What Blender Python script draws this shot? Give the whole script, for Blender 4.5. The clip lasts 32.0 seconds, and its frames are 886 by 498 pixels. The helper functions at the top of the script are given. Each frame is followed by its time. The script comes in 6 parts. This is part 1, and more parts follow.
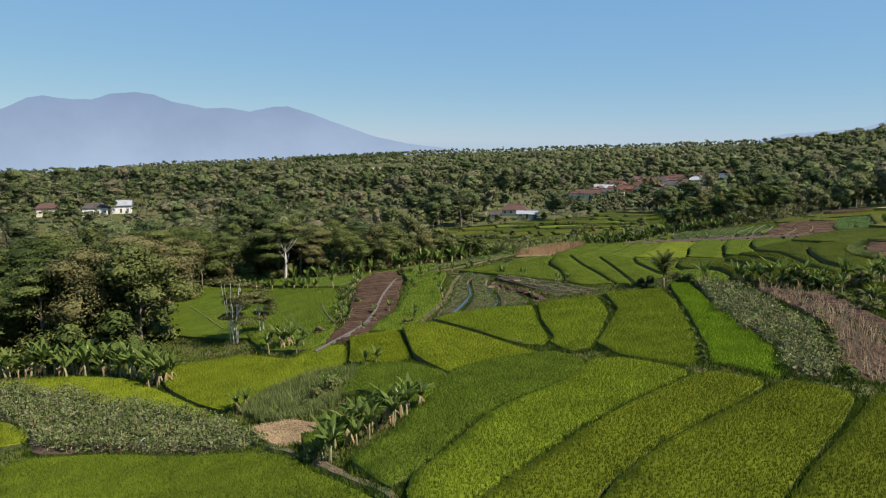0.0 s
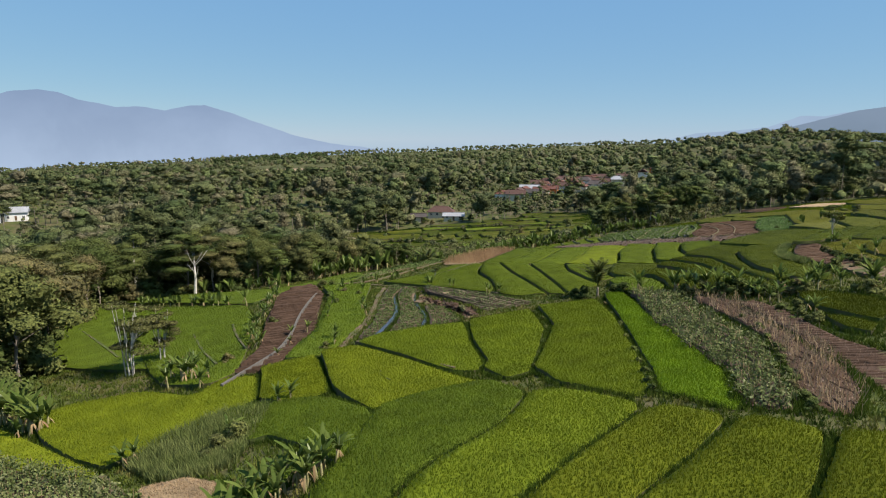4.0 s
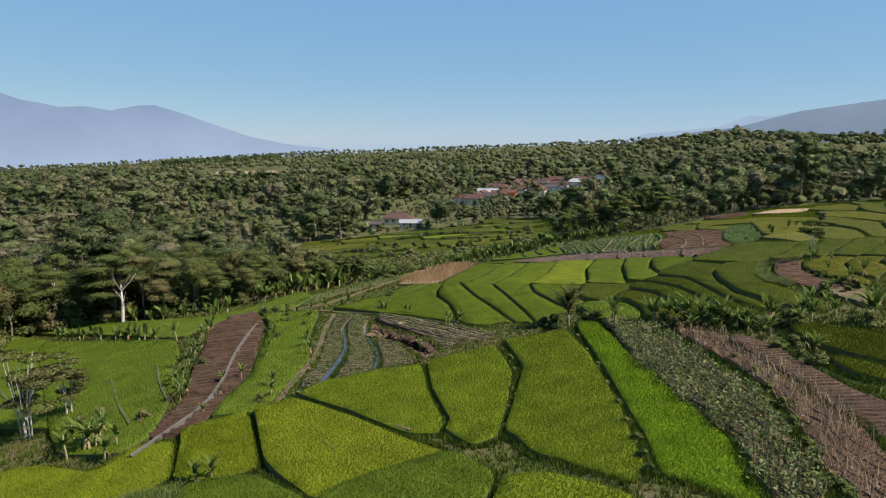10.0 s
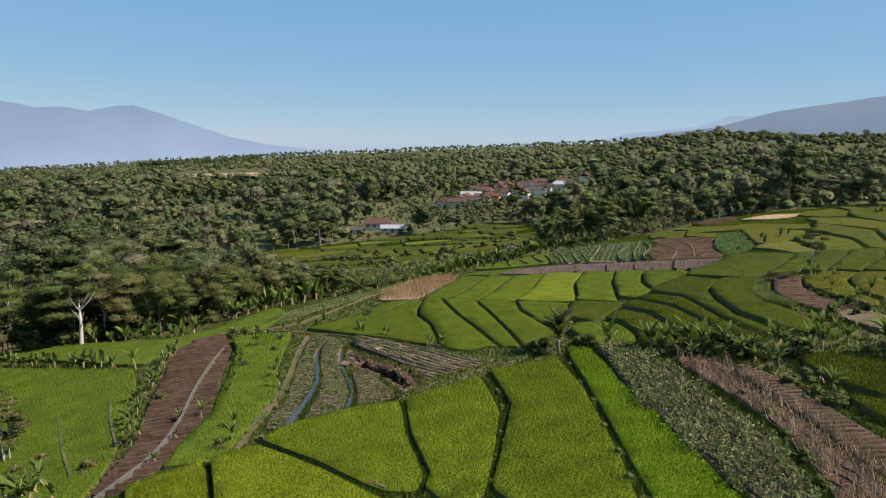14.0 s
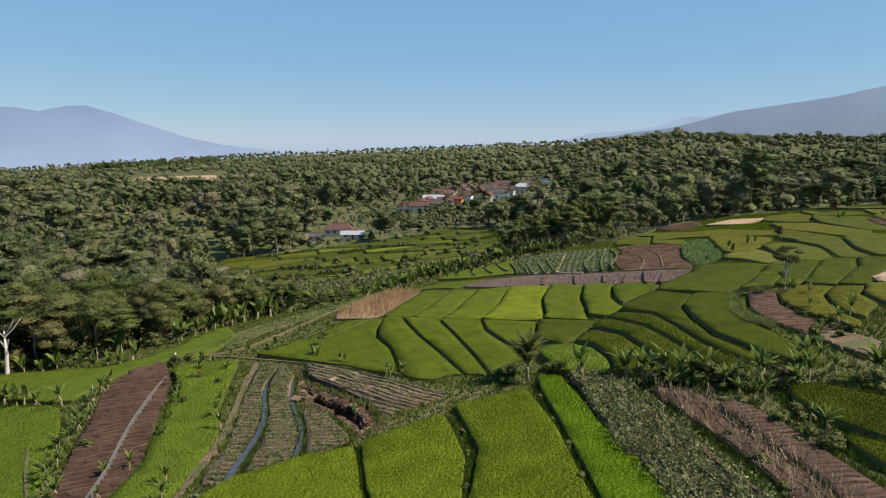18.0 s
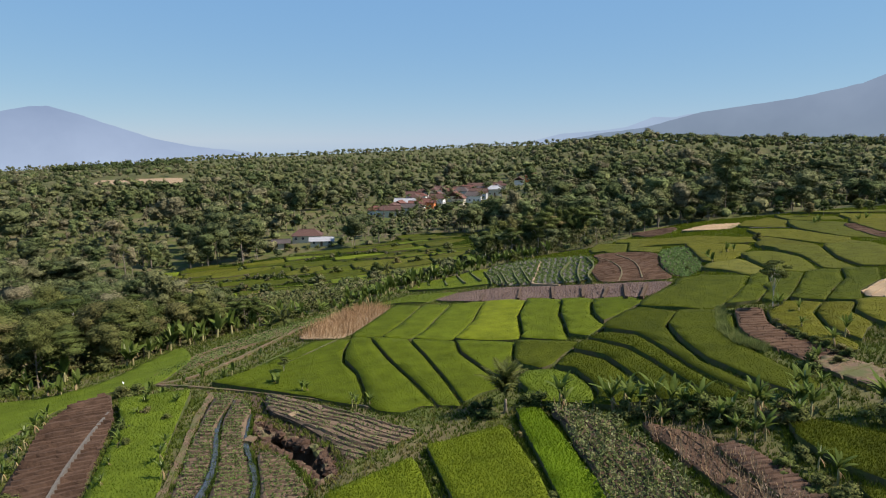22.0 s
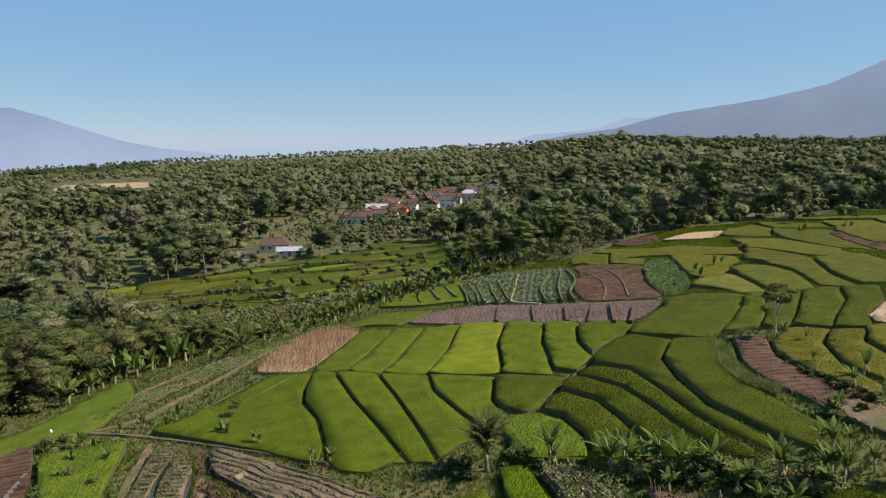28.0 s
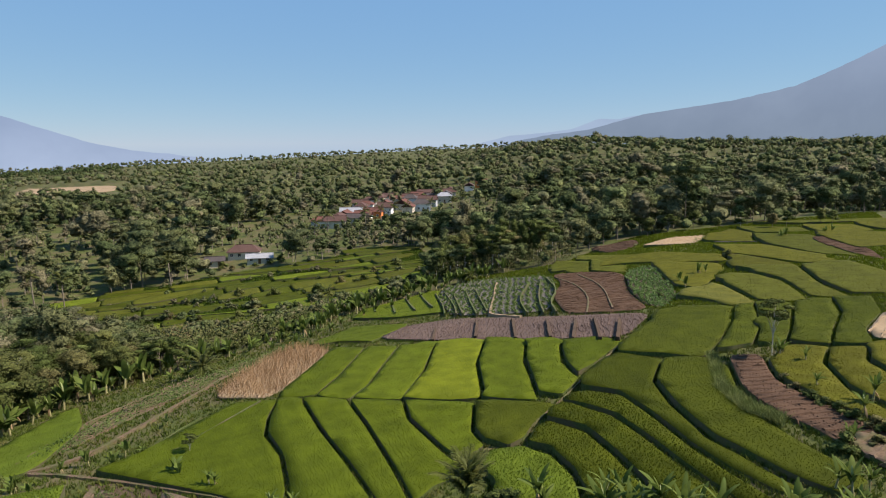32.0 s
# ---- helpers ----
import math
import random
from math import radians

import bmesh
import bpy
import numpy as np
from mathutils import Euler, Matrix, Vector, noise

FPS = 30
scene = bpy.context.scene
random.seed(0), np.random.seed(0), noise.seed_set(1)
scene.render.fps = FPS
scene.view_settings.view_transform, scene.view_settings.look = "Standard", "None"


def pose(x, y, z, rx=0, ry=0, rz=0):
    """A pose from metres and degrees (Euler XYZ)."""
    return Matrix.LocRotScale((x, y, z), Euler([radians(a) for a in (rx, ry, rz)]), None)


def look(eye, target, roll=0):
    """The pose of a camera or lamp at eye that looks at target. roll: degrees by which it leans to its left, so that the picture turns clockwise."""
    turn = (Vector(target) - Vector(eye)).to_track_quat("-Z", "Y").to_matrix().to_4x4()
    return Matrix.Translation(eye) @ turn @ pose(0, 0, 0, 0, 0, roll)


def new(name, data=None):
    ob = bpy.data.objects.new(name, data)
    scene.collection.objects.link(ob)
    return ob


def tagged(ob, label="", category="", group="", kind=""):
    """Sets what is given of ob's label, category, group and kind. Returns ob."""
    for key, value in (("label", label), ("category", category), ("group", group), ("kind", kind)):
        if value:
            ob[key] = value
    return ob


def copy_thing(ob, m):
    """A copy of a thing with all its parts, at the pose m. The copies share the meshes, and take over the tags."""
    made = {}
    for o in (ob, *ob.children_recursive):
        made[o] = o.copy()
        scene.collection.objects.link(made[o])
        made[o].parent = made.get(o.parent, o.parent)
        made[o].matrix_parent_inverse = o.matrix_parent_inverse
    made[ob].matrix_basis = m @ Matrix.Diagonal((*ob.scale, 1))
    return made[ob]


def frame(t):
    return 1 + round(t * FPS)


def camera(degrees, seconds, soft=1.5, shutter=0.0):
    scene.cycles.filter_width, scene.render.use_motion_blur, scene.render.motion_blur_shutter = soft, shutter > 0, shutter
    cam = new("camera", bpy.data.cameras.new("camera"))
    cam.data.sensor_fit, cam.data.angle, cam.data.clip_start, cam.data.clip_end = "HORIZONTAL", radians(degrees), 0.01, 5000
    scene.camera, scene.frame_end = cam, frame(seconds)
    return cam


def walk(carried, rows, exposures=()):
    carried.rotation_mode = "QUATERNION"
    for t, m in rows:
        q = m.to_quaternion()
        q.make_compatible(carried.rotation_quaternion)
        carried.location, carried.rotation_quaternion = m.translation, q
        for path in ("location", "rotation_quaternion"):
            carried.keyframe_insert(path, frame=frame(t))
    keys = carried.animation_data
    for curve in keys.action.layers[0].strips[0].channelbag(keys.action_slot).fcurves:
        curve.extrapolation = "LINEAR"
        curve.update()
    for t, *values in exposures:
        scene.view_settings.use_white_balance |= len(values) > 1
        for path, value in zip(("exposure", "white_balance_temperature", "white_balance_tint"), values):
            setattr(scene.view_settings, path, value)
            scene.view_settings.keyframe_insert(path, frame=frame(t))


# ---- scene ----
cam = camera(67.2, 32.0, 1.1)
PATH = [
    (0.0, 0.01, -0.04, 22.14, 80.71, -0.36, 0.02),
    (0.5, 0.05, 0.83, 22.18, 80.71, -0.35, -0.93),
    (1.0, 0.10, 1.70, 22.23, 80.71, -0.34, -1.90),
    (1.5, 0.15, 2.56, 22.29, 80.71, -0.33, -2.84),
    (2.0, 0.22, 3.42, 22.36, 80.71, -0.32, -3.68),
    (2.5, 0.29, 4.28, 22.44, 80.71, -0.31, -4.42),
    (3.0, 0.37, 5.13, 22.53, 80.71, -0.30, -5.11),
    (3.5, 0.45, 5.98, 22.63, 80.71, -0.29, -5.77),
    (5.5, 0.86, 9.33, 23.09, 80.71, -0.25, -7.66),
    (6.0, 0.98, 10.16, 23.22, 80.71, -0.24, -7.95),
    (6.5, 1.11, 10.98, 23.36, 80.71, -0.23, -8.17),
    (7.0, 1.24, 11.80, 23.50, 80.71, -0.22, -8.40),
    (7.5, 1.38, 12.62, 23.65, 80.71, -0.21, -8.65),
    (8.0, 1.52, 13.43, 23.80, 80.71, -0.19, -8.87),
    (8.5, 1.67, 14.24, 23.95, 80.71, -0.18, -9.14),
    (9.0, 1.83, 15.05, 24.11, 80.71, -0.17, -9.46),
    (9.5, 1.99, 15.85, 24.27, 80.72, -0.16, -9.76),
    (10.0, 2.15, 16.65, 24.43, 80.72, -0.15, -10.02),
    (10.5, 2.32, 17.44, 24.59, 80.72, -0.14, -10.25),
    (11.0, 2.50, 18.24, 24.76, 80.72, -0.13, -10.40),
    (11.5, 2.67, 19.02, 24.92, 80.72, -0.11, -10.50),
    (12.0, 2.86, 19.81, 25.09, 80.72, -0.10, -10.64),
    (12.5, 3.05, 20.59, 25.26, 80.72, -0.09, -10.88),
    (13.0, 3.24, 21.37, 25.43, 80.72, -0.08, -11.13),
    (13.5, 3.43, 22.15, 25.60, 80.72, -0.07, -11.30),
    (14.0, 3.63, 22.92, 25.76, 80.72, -0.06, -11.48),
    (14.5, 3.84, 23.69, 25.93, 80.73, -0.04, -11.70),
    (16.5, 4.69, 26.74, 26.59, 80.73, 0.00, -13.42),
    (17.0, 4.91, 27.50, 26.76, 80.74, 0.02, -13.86),
    (17.5, 5.14, 28.25, 26.92, 80.74, 0.03, -14.27),
    (18.0, 5.36, 29.00, 27.07, 80.74, 0.04, -14.68),
    (18.5, 5.59, 29.75, 27.23, 80.75, 0.05, -15.11),
    (19.0, 5.83, 30.49, 27.38, 80.75, 0.07, -15.46),
    (19.5, 6.06, 31.24, 27.53, 80.75, 0.08, -15.65),
    (20.0, 6.30, 31.98, 27.68, 80.76, 0.09, -15.80),
    (20.5, 6.54, 32.72, 27.83, 80.76, 0.11, -16.01),
    (21.0, 6.78, 33.46, 27.97, 80.76, 0.12, -16.29),
    (21.5, 7.03, 34.19, 28.11, 80.77, 0.13, -16.65),
    (22.0, 7.27, 34.92, 28.24, 80.77, 0.14, -17.07),
    (22.5, 7.52, 35.66, 28.38, 80.78, 0.16, -17.47),
    (23.0, 7.77, 36.39, 28.51, 80.78, 0.17, -17.82),
    (23.5, 8.02, 37.11, 28.63, 80.79, 0.18, -18.17),
    (24.0, 8.28, 37.84, 28.76, 80.79, 0.20, -18.52),
    (24.5, 8.53, 38.57, 28.88, 80.80, 0.21, -18.82),
    (25.0, 8.79, 39.29, 28.99, 80.80, 0.22, -19.00),
    (25.5, 9.05, 40.01, 29.10, 80.81, 0.24, -19.09),
    (27.5, 10.10, 42.89, 29.52, 80.84, 0.29, -19.22),
    (28.0, 10.37, 43.61, 29.62, 80.85, 0.31, -19.32),
    (28.5, 10.64, 44.33, 29.71, 80.86, 0.32, -19.52),
    (29.0, 10.90, 45.04, 29.80, 80.87, 0.33, -19.71),
    (29.5, 11.17, 45.76, 29.89, 80.87, 0.35, -19.84),
    (30.0, 11.44, 46.48, 29.97, 80.88, 0.36, -19.99),
    (30.5, 11.71, 47.19, 30.05, 80.89, 0.38, -20.19),
    (31.0, 11.99, 47.91, 30.13, 80.90, 0.39, -20.46),
    (31.5, 12.26, 48.63, 30.20, 80.91, 0.41, -20.85),
    (32.0, 12.53, 49.34, 30.27, 80.93, 0.42, -21.44),
]
walk(cam, [(t, pose(*p)) for t, *p in PATH], [(0.0, 0.62, 6600, 14), (32.0, 0.64, 6700, 19)])

# ---- sun, sky, exposure ----
SUN_EL, SUN_AZ = radians(50), radians(116)      # azimuth clockwise from +y
world = bpy.data.worlds.new("sky")
scene.world = world
world.use_nodes = True
_n = world.node_tree.nodes
_sky = _n.new("ShaderNodeTexSky")
_sky.sky_type, _sky.sun_disc = "NISHITA", False
_sky.sun_elevation, _sky.sun_rotation = SUN_EL, SUN_AZ
_sky.altitude, _sky.air_density, _sky.dust_density, _sky.ozone_density = 300, 0.85, 0.0, 2.5
_n["Background"].inputs[1].default_value = 0.062
_tint, _air = _n.new("ShaderNodeMix"), _n.new("ShaderNodeMix")
for _m, _how, _c in ((_tint, "MULTIPLY", (0.44, 0.39, 0.12)), (_air, "ADD", (1.22, 3.14, 6.55))):
    _m.data_type, _m.blend_type, _m.inputs[0].default_value, _m.inputs[7].default_value = "RGBA", _how, 1.0, (*_c, 1)
world.node_tree.links.new(_sky.outputs[0], _tint.inputs[6])
world.node_tree.links.new(_tint.outputs[2], _air.inputs[6])
world.node_tree.links.new(_air.outputs[2], _n["Background"].inputs[0])
sun = new("sun", bpy.data.lights.new("sun", "SUN"))
sun.data.energy, sun.data.angle, sun.data.color = 5.0, radians(0.5), (1.0, 0.95, 0.86)
sun.matrix_world = look((0, 0, 0), (-math.sin(SUN_AZ) * math.cos(SUN_EL), -math.cos(SUN_AZ) * math.cos(SUN_EL), -math.sin(SUN_EL)))

# ---- materials ----
def nodes_of(name):
    m = bpy.data.materials.new(name)
    m.use_nodes = True
    nt = m.node_tree
    return m, nt, nt.nodes["Principled BSDF"]


def noise_node(nt, size, detail=4, rough=0.6, world_space=True):
    g = nt.nodes.new("ShaderNodeNewGeometry") if world_space else nt.nodes.new("ShaderNodeTexCoord")
    t = nt.nodes.new("ShaderNodeTexNoise")
    t.inputs["Scale"].default_value = 1.0 / size
    t.inputs["Detail"].default_value, t.inputs["Roughness"].default_value = detail, rough
    nt.links.new(g.outputs["Position" if world_space else "Object"], t.inputs["Vector"])
    return t


def ramp(nt, src, stops):
    r = nt.nodes.new("ShaderNodeValToRGB")
    while len(r.color_ramp.elements) < len(stops):
        r.color_ramp.elements.new(0.5)
    for e, (p, c) in zip(r.color_ramp.elements, stops):
        e.position, e.color = p, (*c, 1)
    nt.links.new(src, r.inputs[0])
    return r.outputs[0]


def blend(nt, fac, a, b, how="MIX"):
    m = nt.nodes.new("ShaderNodeMix")
    m.data_type, m.blend_type = "RGBA", how
    for sock, v in ((m.inputs[0], fac), (m.inputs[6], a), (m.inputs[7], b)):
        if isinstance(v, (float, int)):
            sock.default_value = v
        elif isinstance(v, tuple):
            sock.default_value = (*v, 1)
        else:
            nt.links.new(v, sock)
    return m.outputs[2]


def surface(name, dark, light, size=0.6, big=6.0, rough=0.9, bump=0.4, third=None, metal=0.0):
    """Two scales of noise between colours, with relief."""
    m, nt, b = nodes_of(name)
    f, l = noise_node(nt, size), noise_node(nt, big, 2)
    c = ramp(nt, f.outputs[0], [(0.3, dark), (0.7, light)])
    if third:
        c = blend(nt, ramp(nt, l.outputs[0], [(0.42, (0, 0, 0)), (0.62, (1, 1, 1))]), c, third)
    else:
        c = blend(nt, 0.5, c, ramp(nt, l.outputs[0], [(0.3, dark), (0.7, light)]))
    nt.links.new(c, b.inputs["Base Color"])
    b.inputs["Roughness"].default_value, b.inputs["Metallic"].default_value = rough, metal
    b.inputs["Specular IOR Level"].default_value = 0.2
    if bump:
        u = nt.nodes.new("ShaderNodeBump")
        u.inputs["Strength"].default_value, u.inputs["Distance"].default_value = bump, size * 0.3
        nt.links.new(f.outputs[0], u.inputs["Height"])
        nt.links.new(u.outputs[0], b.inputs["Normal"])
    return m


def leafage(name, stops, cell=0.0, thin=0.3, patch=7.0, rough=0.6, vary=0.6, gloss=0.25, tint="", relief=0.0):
    """Leaves: colour by leaf (island), by plant (object) and by patch, with light through them."""
    m, nt, b = nodes_of(name)
    g = nt.nodes.new("ShaderNodeNewGeometry")
    o = nt.nodes.new("ShaderNodeObjectInfo")
    if cell:
        v = nt.nodes.new("ShaderNodeTexVoronoi")
        v.voronoi_dimensions, v.inputs["Scale"].default_value = "2D", 1.0 / cell
        nt.links.new(g.outputs["Position"], v.inputs["Vector"])
        s = nt.nodes.new("ShaderNodeSeparateColor")
        nt.links.new(v.outputs["Color"], s.inputs[0])
        pick = s.outputs[0]
    elif tint:
        a = nt.nodes.new("ShaderNodeAttribute")
        a.attribute_name = tint
        pick = a.outputs["Fac"]
    else:
        pick = o.outputs["Random"]
    c = ramp(nt, pick, stops)
    n = noise_node(nt, patch, 3)
    c = blend(nt, 0.55, c, ramp(nt, n.outputs[0], [(0.3, (0.55, 0.55, 0.5)), (0.7, (1.35, 1.3, 1.15))]), "MULTIPLY")
    c = blend(nt, vary, c, ramp(nt, g.outputs["Random Per Island"], [(0.0, (0.7, 0.73, 0.66)), (1.0, (1.3, 1.28, 1.2))]), "MULTIPLY")
    if relief:
        k = noise_node(nt, relief * 0.55, 2, 0.7)
        c = blend(nt, 1.0, c, ramp(nt, k.outputs[0], [(0.36, (0.55, 0.57, 0.58)), (0.64, (1.46, 1.43, 1.38))]), "MULTIPLY")
    nt.links.new(c, b.inputs["Base Color"])
    b.inputs["Roughness"].default_value = rough
    b.inputs["Specular IOR Level"].default_value = gloss
    if relief:
        u, f = nt.nodes.new("ShaderNodeBump"), noise_node(nt, relief, 3, 0.7)
        u.inputs["Strength"].default_value, u.inputs["Distance"].default_value = 1.0, relief * 0.6
        nt.links.new(f.outputs[0], u.inputs["Height"])
        nt.links.new(u.outputs[0], b.inputs["Normal"])
    if thin:
        t = nt.nodes.new("ShaderNodeBsdfTranslucent")
        x = nt.nodes.new("ShaderNodeMixShader")
        x.inputs[0].default_value = thin
        nt.links.new(c, t.inputs[0])
        nt.links.new(b.outputs[0], x.inputs[1])
        nt.links.new(t.outputs[0], x.inputs[2])
        nt.links.new(x.outputs[0], nt.nodes["Material Output"].inputs[0])
    return m


def crop(name, c):
    return leafage(name, [(0.0, tuple(v * 0.9 for v in c)), (1.0, tuple(v * 1.12 for v in c))], 0, 0.35, 2.5, 0.7, 0.4, 0.08)


M = dict(
    rice_y=crop("rice_ripening", (0.180, 0.214, 0.015)),
    rice_g=crop("rice_green", (0.099, 0.131, 0.009)),
    rice_d=crop("rice_deep_green", (0.116, 0.162, 0.017)),
    rice_n=crop("rice_fresh_green", (0.121, 0.192, 0.010)),
    rice_o=crop("rice_olive", (0.148, 0.147, 0.029)),
    rice_b=crop("rice_shaded_green", (0.126, 0.166, 0.015)),
    rice_m=crop("rice_mid_green", (0.146, 0.188, 0.014)),
    rice_t=crop("rice_low_green", (0.069, 0.085, 0.007)),
    rice_u=crop("rice_upper_olive", (0.099, 0.107, 0.014)),
    rice_v=crop("rice_upper_yellow", (0.115, 0.115, 0.013)),
    rice_f=crop("rice_olive_strips", (0.118, 0.140, 0.010)),
    pale_grass=leafage("tall_pale_grass", [(0.0, (0.120, 0.150, 0.045)), (1.0, (0.180, 0.205, 0.075))], 1.2, 0.3, 1.5, 0.8, 0.6, 0.08),
    grass=leafage("grass", [(0.0, (0.055, 0.082, 0.014)), (0.7, (0.098, 0.128, 0.022)), (1.0, (0.150, 0.140, 0.045))], 1.2, 0.25, 1.5, 0.8, 0.6, 0.08),
    bund_grass=leafage("bund_grass", [(0.0, (0.040, 0.070, 0.010)), (1.0, (0.072, 0.106, 0.014))], 1.0, 0.25, 1.5, 0.8, 0.5, 0.05),
    bank=surface("grassy_bank", (0.036, 0.056, 0.012), (0.095, 0.118, 0.030), 0.25, 3.0, 0.95, 0.8, (0.092, 0.080, 0.040)),
    ground=surface("ground", (0.034, 0.048, 0.009), (0.084, 0.098, 0.020), 0.5, 7.0, 0.95, 0.6, (0.098, 0.082, 0.036)),
    soil=surface("tilled_soil", (0.046, 0.030, 0.018), (0.100, 0.066, 0.040), 0.25, 4.0, 0.95, 0.8),
    soil_deep=surface("freshly_turned_soil", (0.040, 0.023, 0.014), (0.094, 0.056, 0.035), 0.25, 4.0, 0.95, 0.9),
    soil_mauve=surface("mauve_dry_soil", (0.080, 0.053, 0.041), (0.145, 0.099, 0.077), 0.25, 5.0, 0.95, 0.8),
    soil_red=surface("dark_red_soil", (0.052, 0.029, 0.016), (0.118, 0.068, 0.039), 0.25, 5.0, 0.95, 0.8),
    soil_light=surface("light_garden_soil", (0.085, 0.058, 0.036), (0.165, 0.114, 0.070), 0.2, 3.0, 0.95, 0.8),
    soil_dry=surface("dry_soil", (0.200, 0.140, 0.080), (0.330, 0.240, 0.140), 0.3, 4.0, 0.95, 0.5),
    path=surface("trodden_path", (0.088, 0.058, 0.036), (0.165, 0.112, 0.068), 0.3, 2.0, 0.95, 0.6, (0.078, 0.082, 0.030)),
    grey_path=surface("grey_dust", (0.082, 0.072, 0.060), (0.135, 0.120, 0.098), 0.3, 3.0, 0.95, 0.4),
    stalk=leafage("dry_stalks", [(0.0, (0.300, 0.205, 0.120)), (1.0, (0.430, 0.315, 0.190))], 3.0, 0.1, 3.0, 0.9),
    reed=leafage("dry_red_reeds", [(0.0, (0.270, 0.160, 0.082)), (1.0, (0.385, 0.250, 0.140))], 3.0, 0.1, 3.0, 0.9),
    stalk_grey=leafage("grey_stalks", [(0.0, (0.190, 0.132, 0.104)), (1.0, (0.275, 0.205, 0.165))], 3.0, 0.1, 3.0, 0.9),
    veg=leafage("vegetable_leaves", [(0.0, (0.075, 0.120, 0.030)), (1.0, (0.130, 0.175, 0.055))], 0.8, 0.25, 2.0, 0.7, 0.6, 0.1),
    bean=leafage("bean_leaves", [(0.0, (0.088, 0.114, 0.036)), (0.7, (0.145, 0.168, 0.064)), (1.0, (0.215, 0.220, 0.115))], 0.7, 0.25, 2.0, 0.7, 0.7, 0.1),
    lettuce=leafage("lettuce_leaves", [(0.0, (0.085, 0.150, 0.036)), (1.0, (0.140, 0.215, 0.062))], 0.8, 0.25, 2.0),
    # Hazy distance tinted in: paler and bluer than the near trees' leaves.
    wood=leafage("forest_leaves", [(0.0, (0.053, 0.074, 0.030)), (0.2, (0.093, 0.114, 0.047)), (0.38, (0.130, 0.138, 0.064)), (0.52, (0.067, 0.088, 0.038)),
                                   (0.66, (0.130, 0.131, 0.074)), (0.78, (0.148, 0.133, 0.084)), (0.9, (0.121, 0.150, 0.062)), (1.0, (0.060, 0.083, 0.037))], 0, 0.15, 40.0, 0.8, 0.3, 0.04, "tint", 1.3),
    floor_leaf=leafage("undergrowth_leaves", [(0.0, (0.060, 0.074, 0.024)), (0.6, (0.100, 0.104, 0.040)), (1.0, (0.150, 0.120, 0.066))], 6.0, 0.15, 20.0, 0.8, 0.4, 0.04),
    tree=leafage("tree_leaves", [(0.0, (0.053, 0.075, 0.022)), (0.3, (0.092, 0.115, 0.034)), (0.5, (0.120, 0.131, 0.043)), (0.7, (0.069, 0.095, 0.026)), (0.86, (0.152, 0.127, 0.060)), (1.0, (0.101, 0.127, 0.036))], 0, 0.2, 3.0, 0.75, 0.4, 0.06, "", 0.45),
    banana=leafage("banana_leaves", [(0.0, (0.070, 0.108, 0.022)), (1.0, (0.130, 0.168, 0.040))], 0, 0.35, 1.2, 0.7, 0.6, 0.08),
    palm=leafage("palm_leaves", [(0.0, (0.075, 0.092, 0.022)), (1.0, (0.115, 0.122, 0.036))], 0, 0.2, 1.2, 0.55, 0.6, 0.12),
    bark=surface("bark", (0.110, 0.085, 0.060), (0.260, 0.220, 0.170), 0.3, 2.0, 0.9, 0.6),
    bark_pale=surface("pale_bark", (0.340, 0.300, 0.250), (0.520, 0.480, 0.420), 0.4, 2.0, 0.9, 0.4),
    stem=surface("banana_stem", (0.170, 0.150, 0.060), (0.330, 0.300, 0.140), 0.3, 1.0, 0.7, 0.3),
    water=None,
)


def water_material():
    m, nt, b = nodes_of("channel_water")
    n = noise_node(nt, 0.35, 3)
    c = ramp(nt, n.outputs[0], [(0.3, (0.030, 0.034, 0.036)), (0.7, (0.055, 0.060, 0.060))])
    nt.links.new(c, b.inputs["Base Color"])
    b.inputs["Roughness"].default_value, b.inputs["Specular IOR Level"].default_value = 0.2, 0.35
    u = nt.nodes.new("ShaderNodeBump")
    u.inputs["Strength"].default_value, u.inputs["Distance"].default_value = 0.15, 0.03
    nt.links.new(n.outputs[0], u.inputs["Height"])
    nt.links.new(u.outputs[0], b.inputs["Normal"])
    return m


M["water"] = water_material()

# ---- the lie of the land ----
LEVELS_NEAR = [(25, 46, 5.4), (21, 52, 4.5), (17, 59, 2.6), (8, 67, 1.0), (12, 84, 1.4), (31, 92, 1.6), (24, 126, 0.2), (35, 119, 0.8), (14, 136, -2), (32, 148, -1.2), (-5, 76, -0.3), (-14, 74, -1.5), (12, 101, 0.2), (5, 115, -1.5), (68, 106, 6), (74, 104, 7), (53, 110, 4), (63, 118, 5), (100, 175, 2), (129, 198, 2.7), (141, 188, 5), (-1, 44, 3.5), (-13, 52, -1.5), (-26, 89, -4.5), (-40, 72, -4.5), (-12, 107, -1.5), (-31, 129, -6), (40, 66, 4.8), (57, 90, 6.5), (8, 33, 5.5), (-22, 35, -1), (27, 28, 6.5), (62, 60, 8.5)]
LEVELS_FAR = [(50, 140, 0.5), (17, 165, -7), (31, 288, -12), (0, 220, -14), (110, 130, 7.5), (87, 137, 4.5), (-60, 150, -11), (-70, 100, -8), (180, 150, 9), (-80, 40, -5), (100, 60, 11), (40, 0, 8), (-40, 0, 1), (60, 200, -8), (140, 230, 0), (-60, 220, -15), (-25, 180, -12), (180, 260, 3)]
SKYLINE_AZ = [-180, -60, -35, 0, 10, 20, 27, 41, 55, 90, 180]
SKYLINE_EL = [-2.5, -2.5, -2.3, -0.55, -0.2, 0.25, 0.4, 0.8, 1.0, 0.5, -1.0]


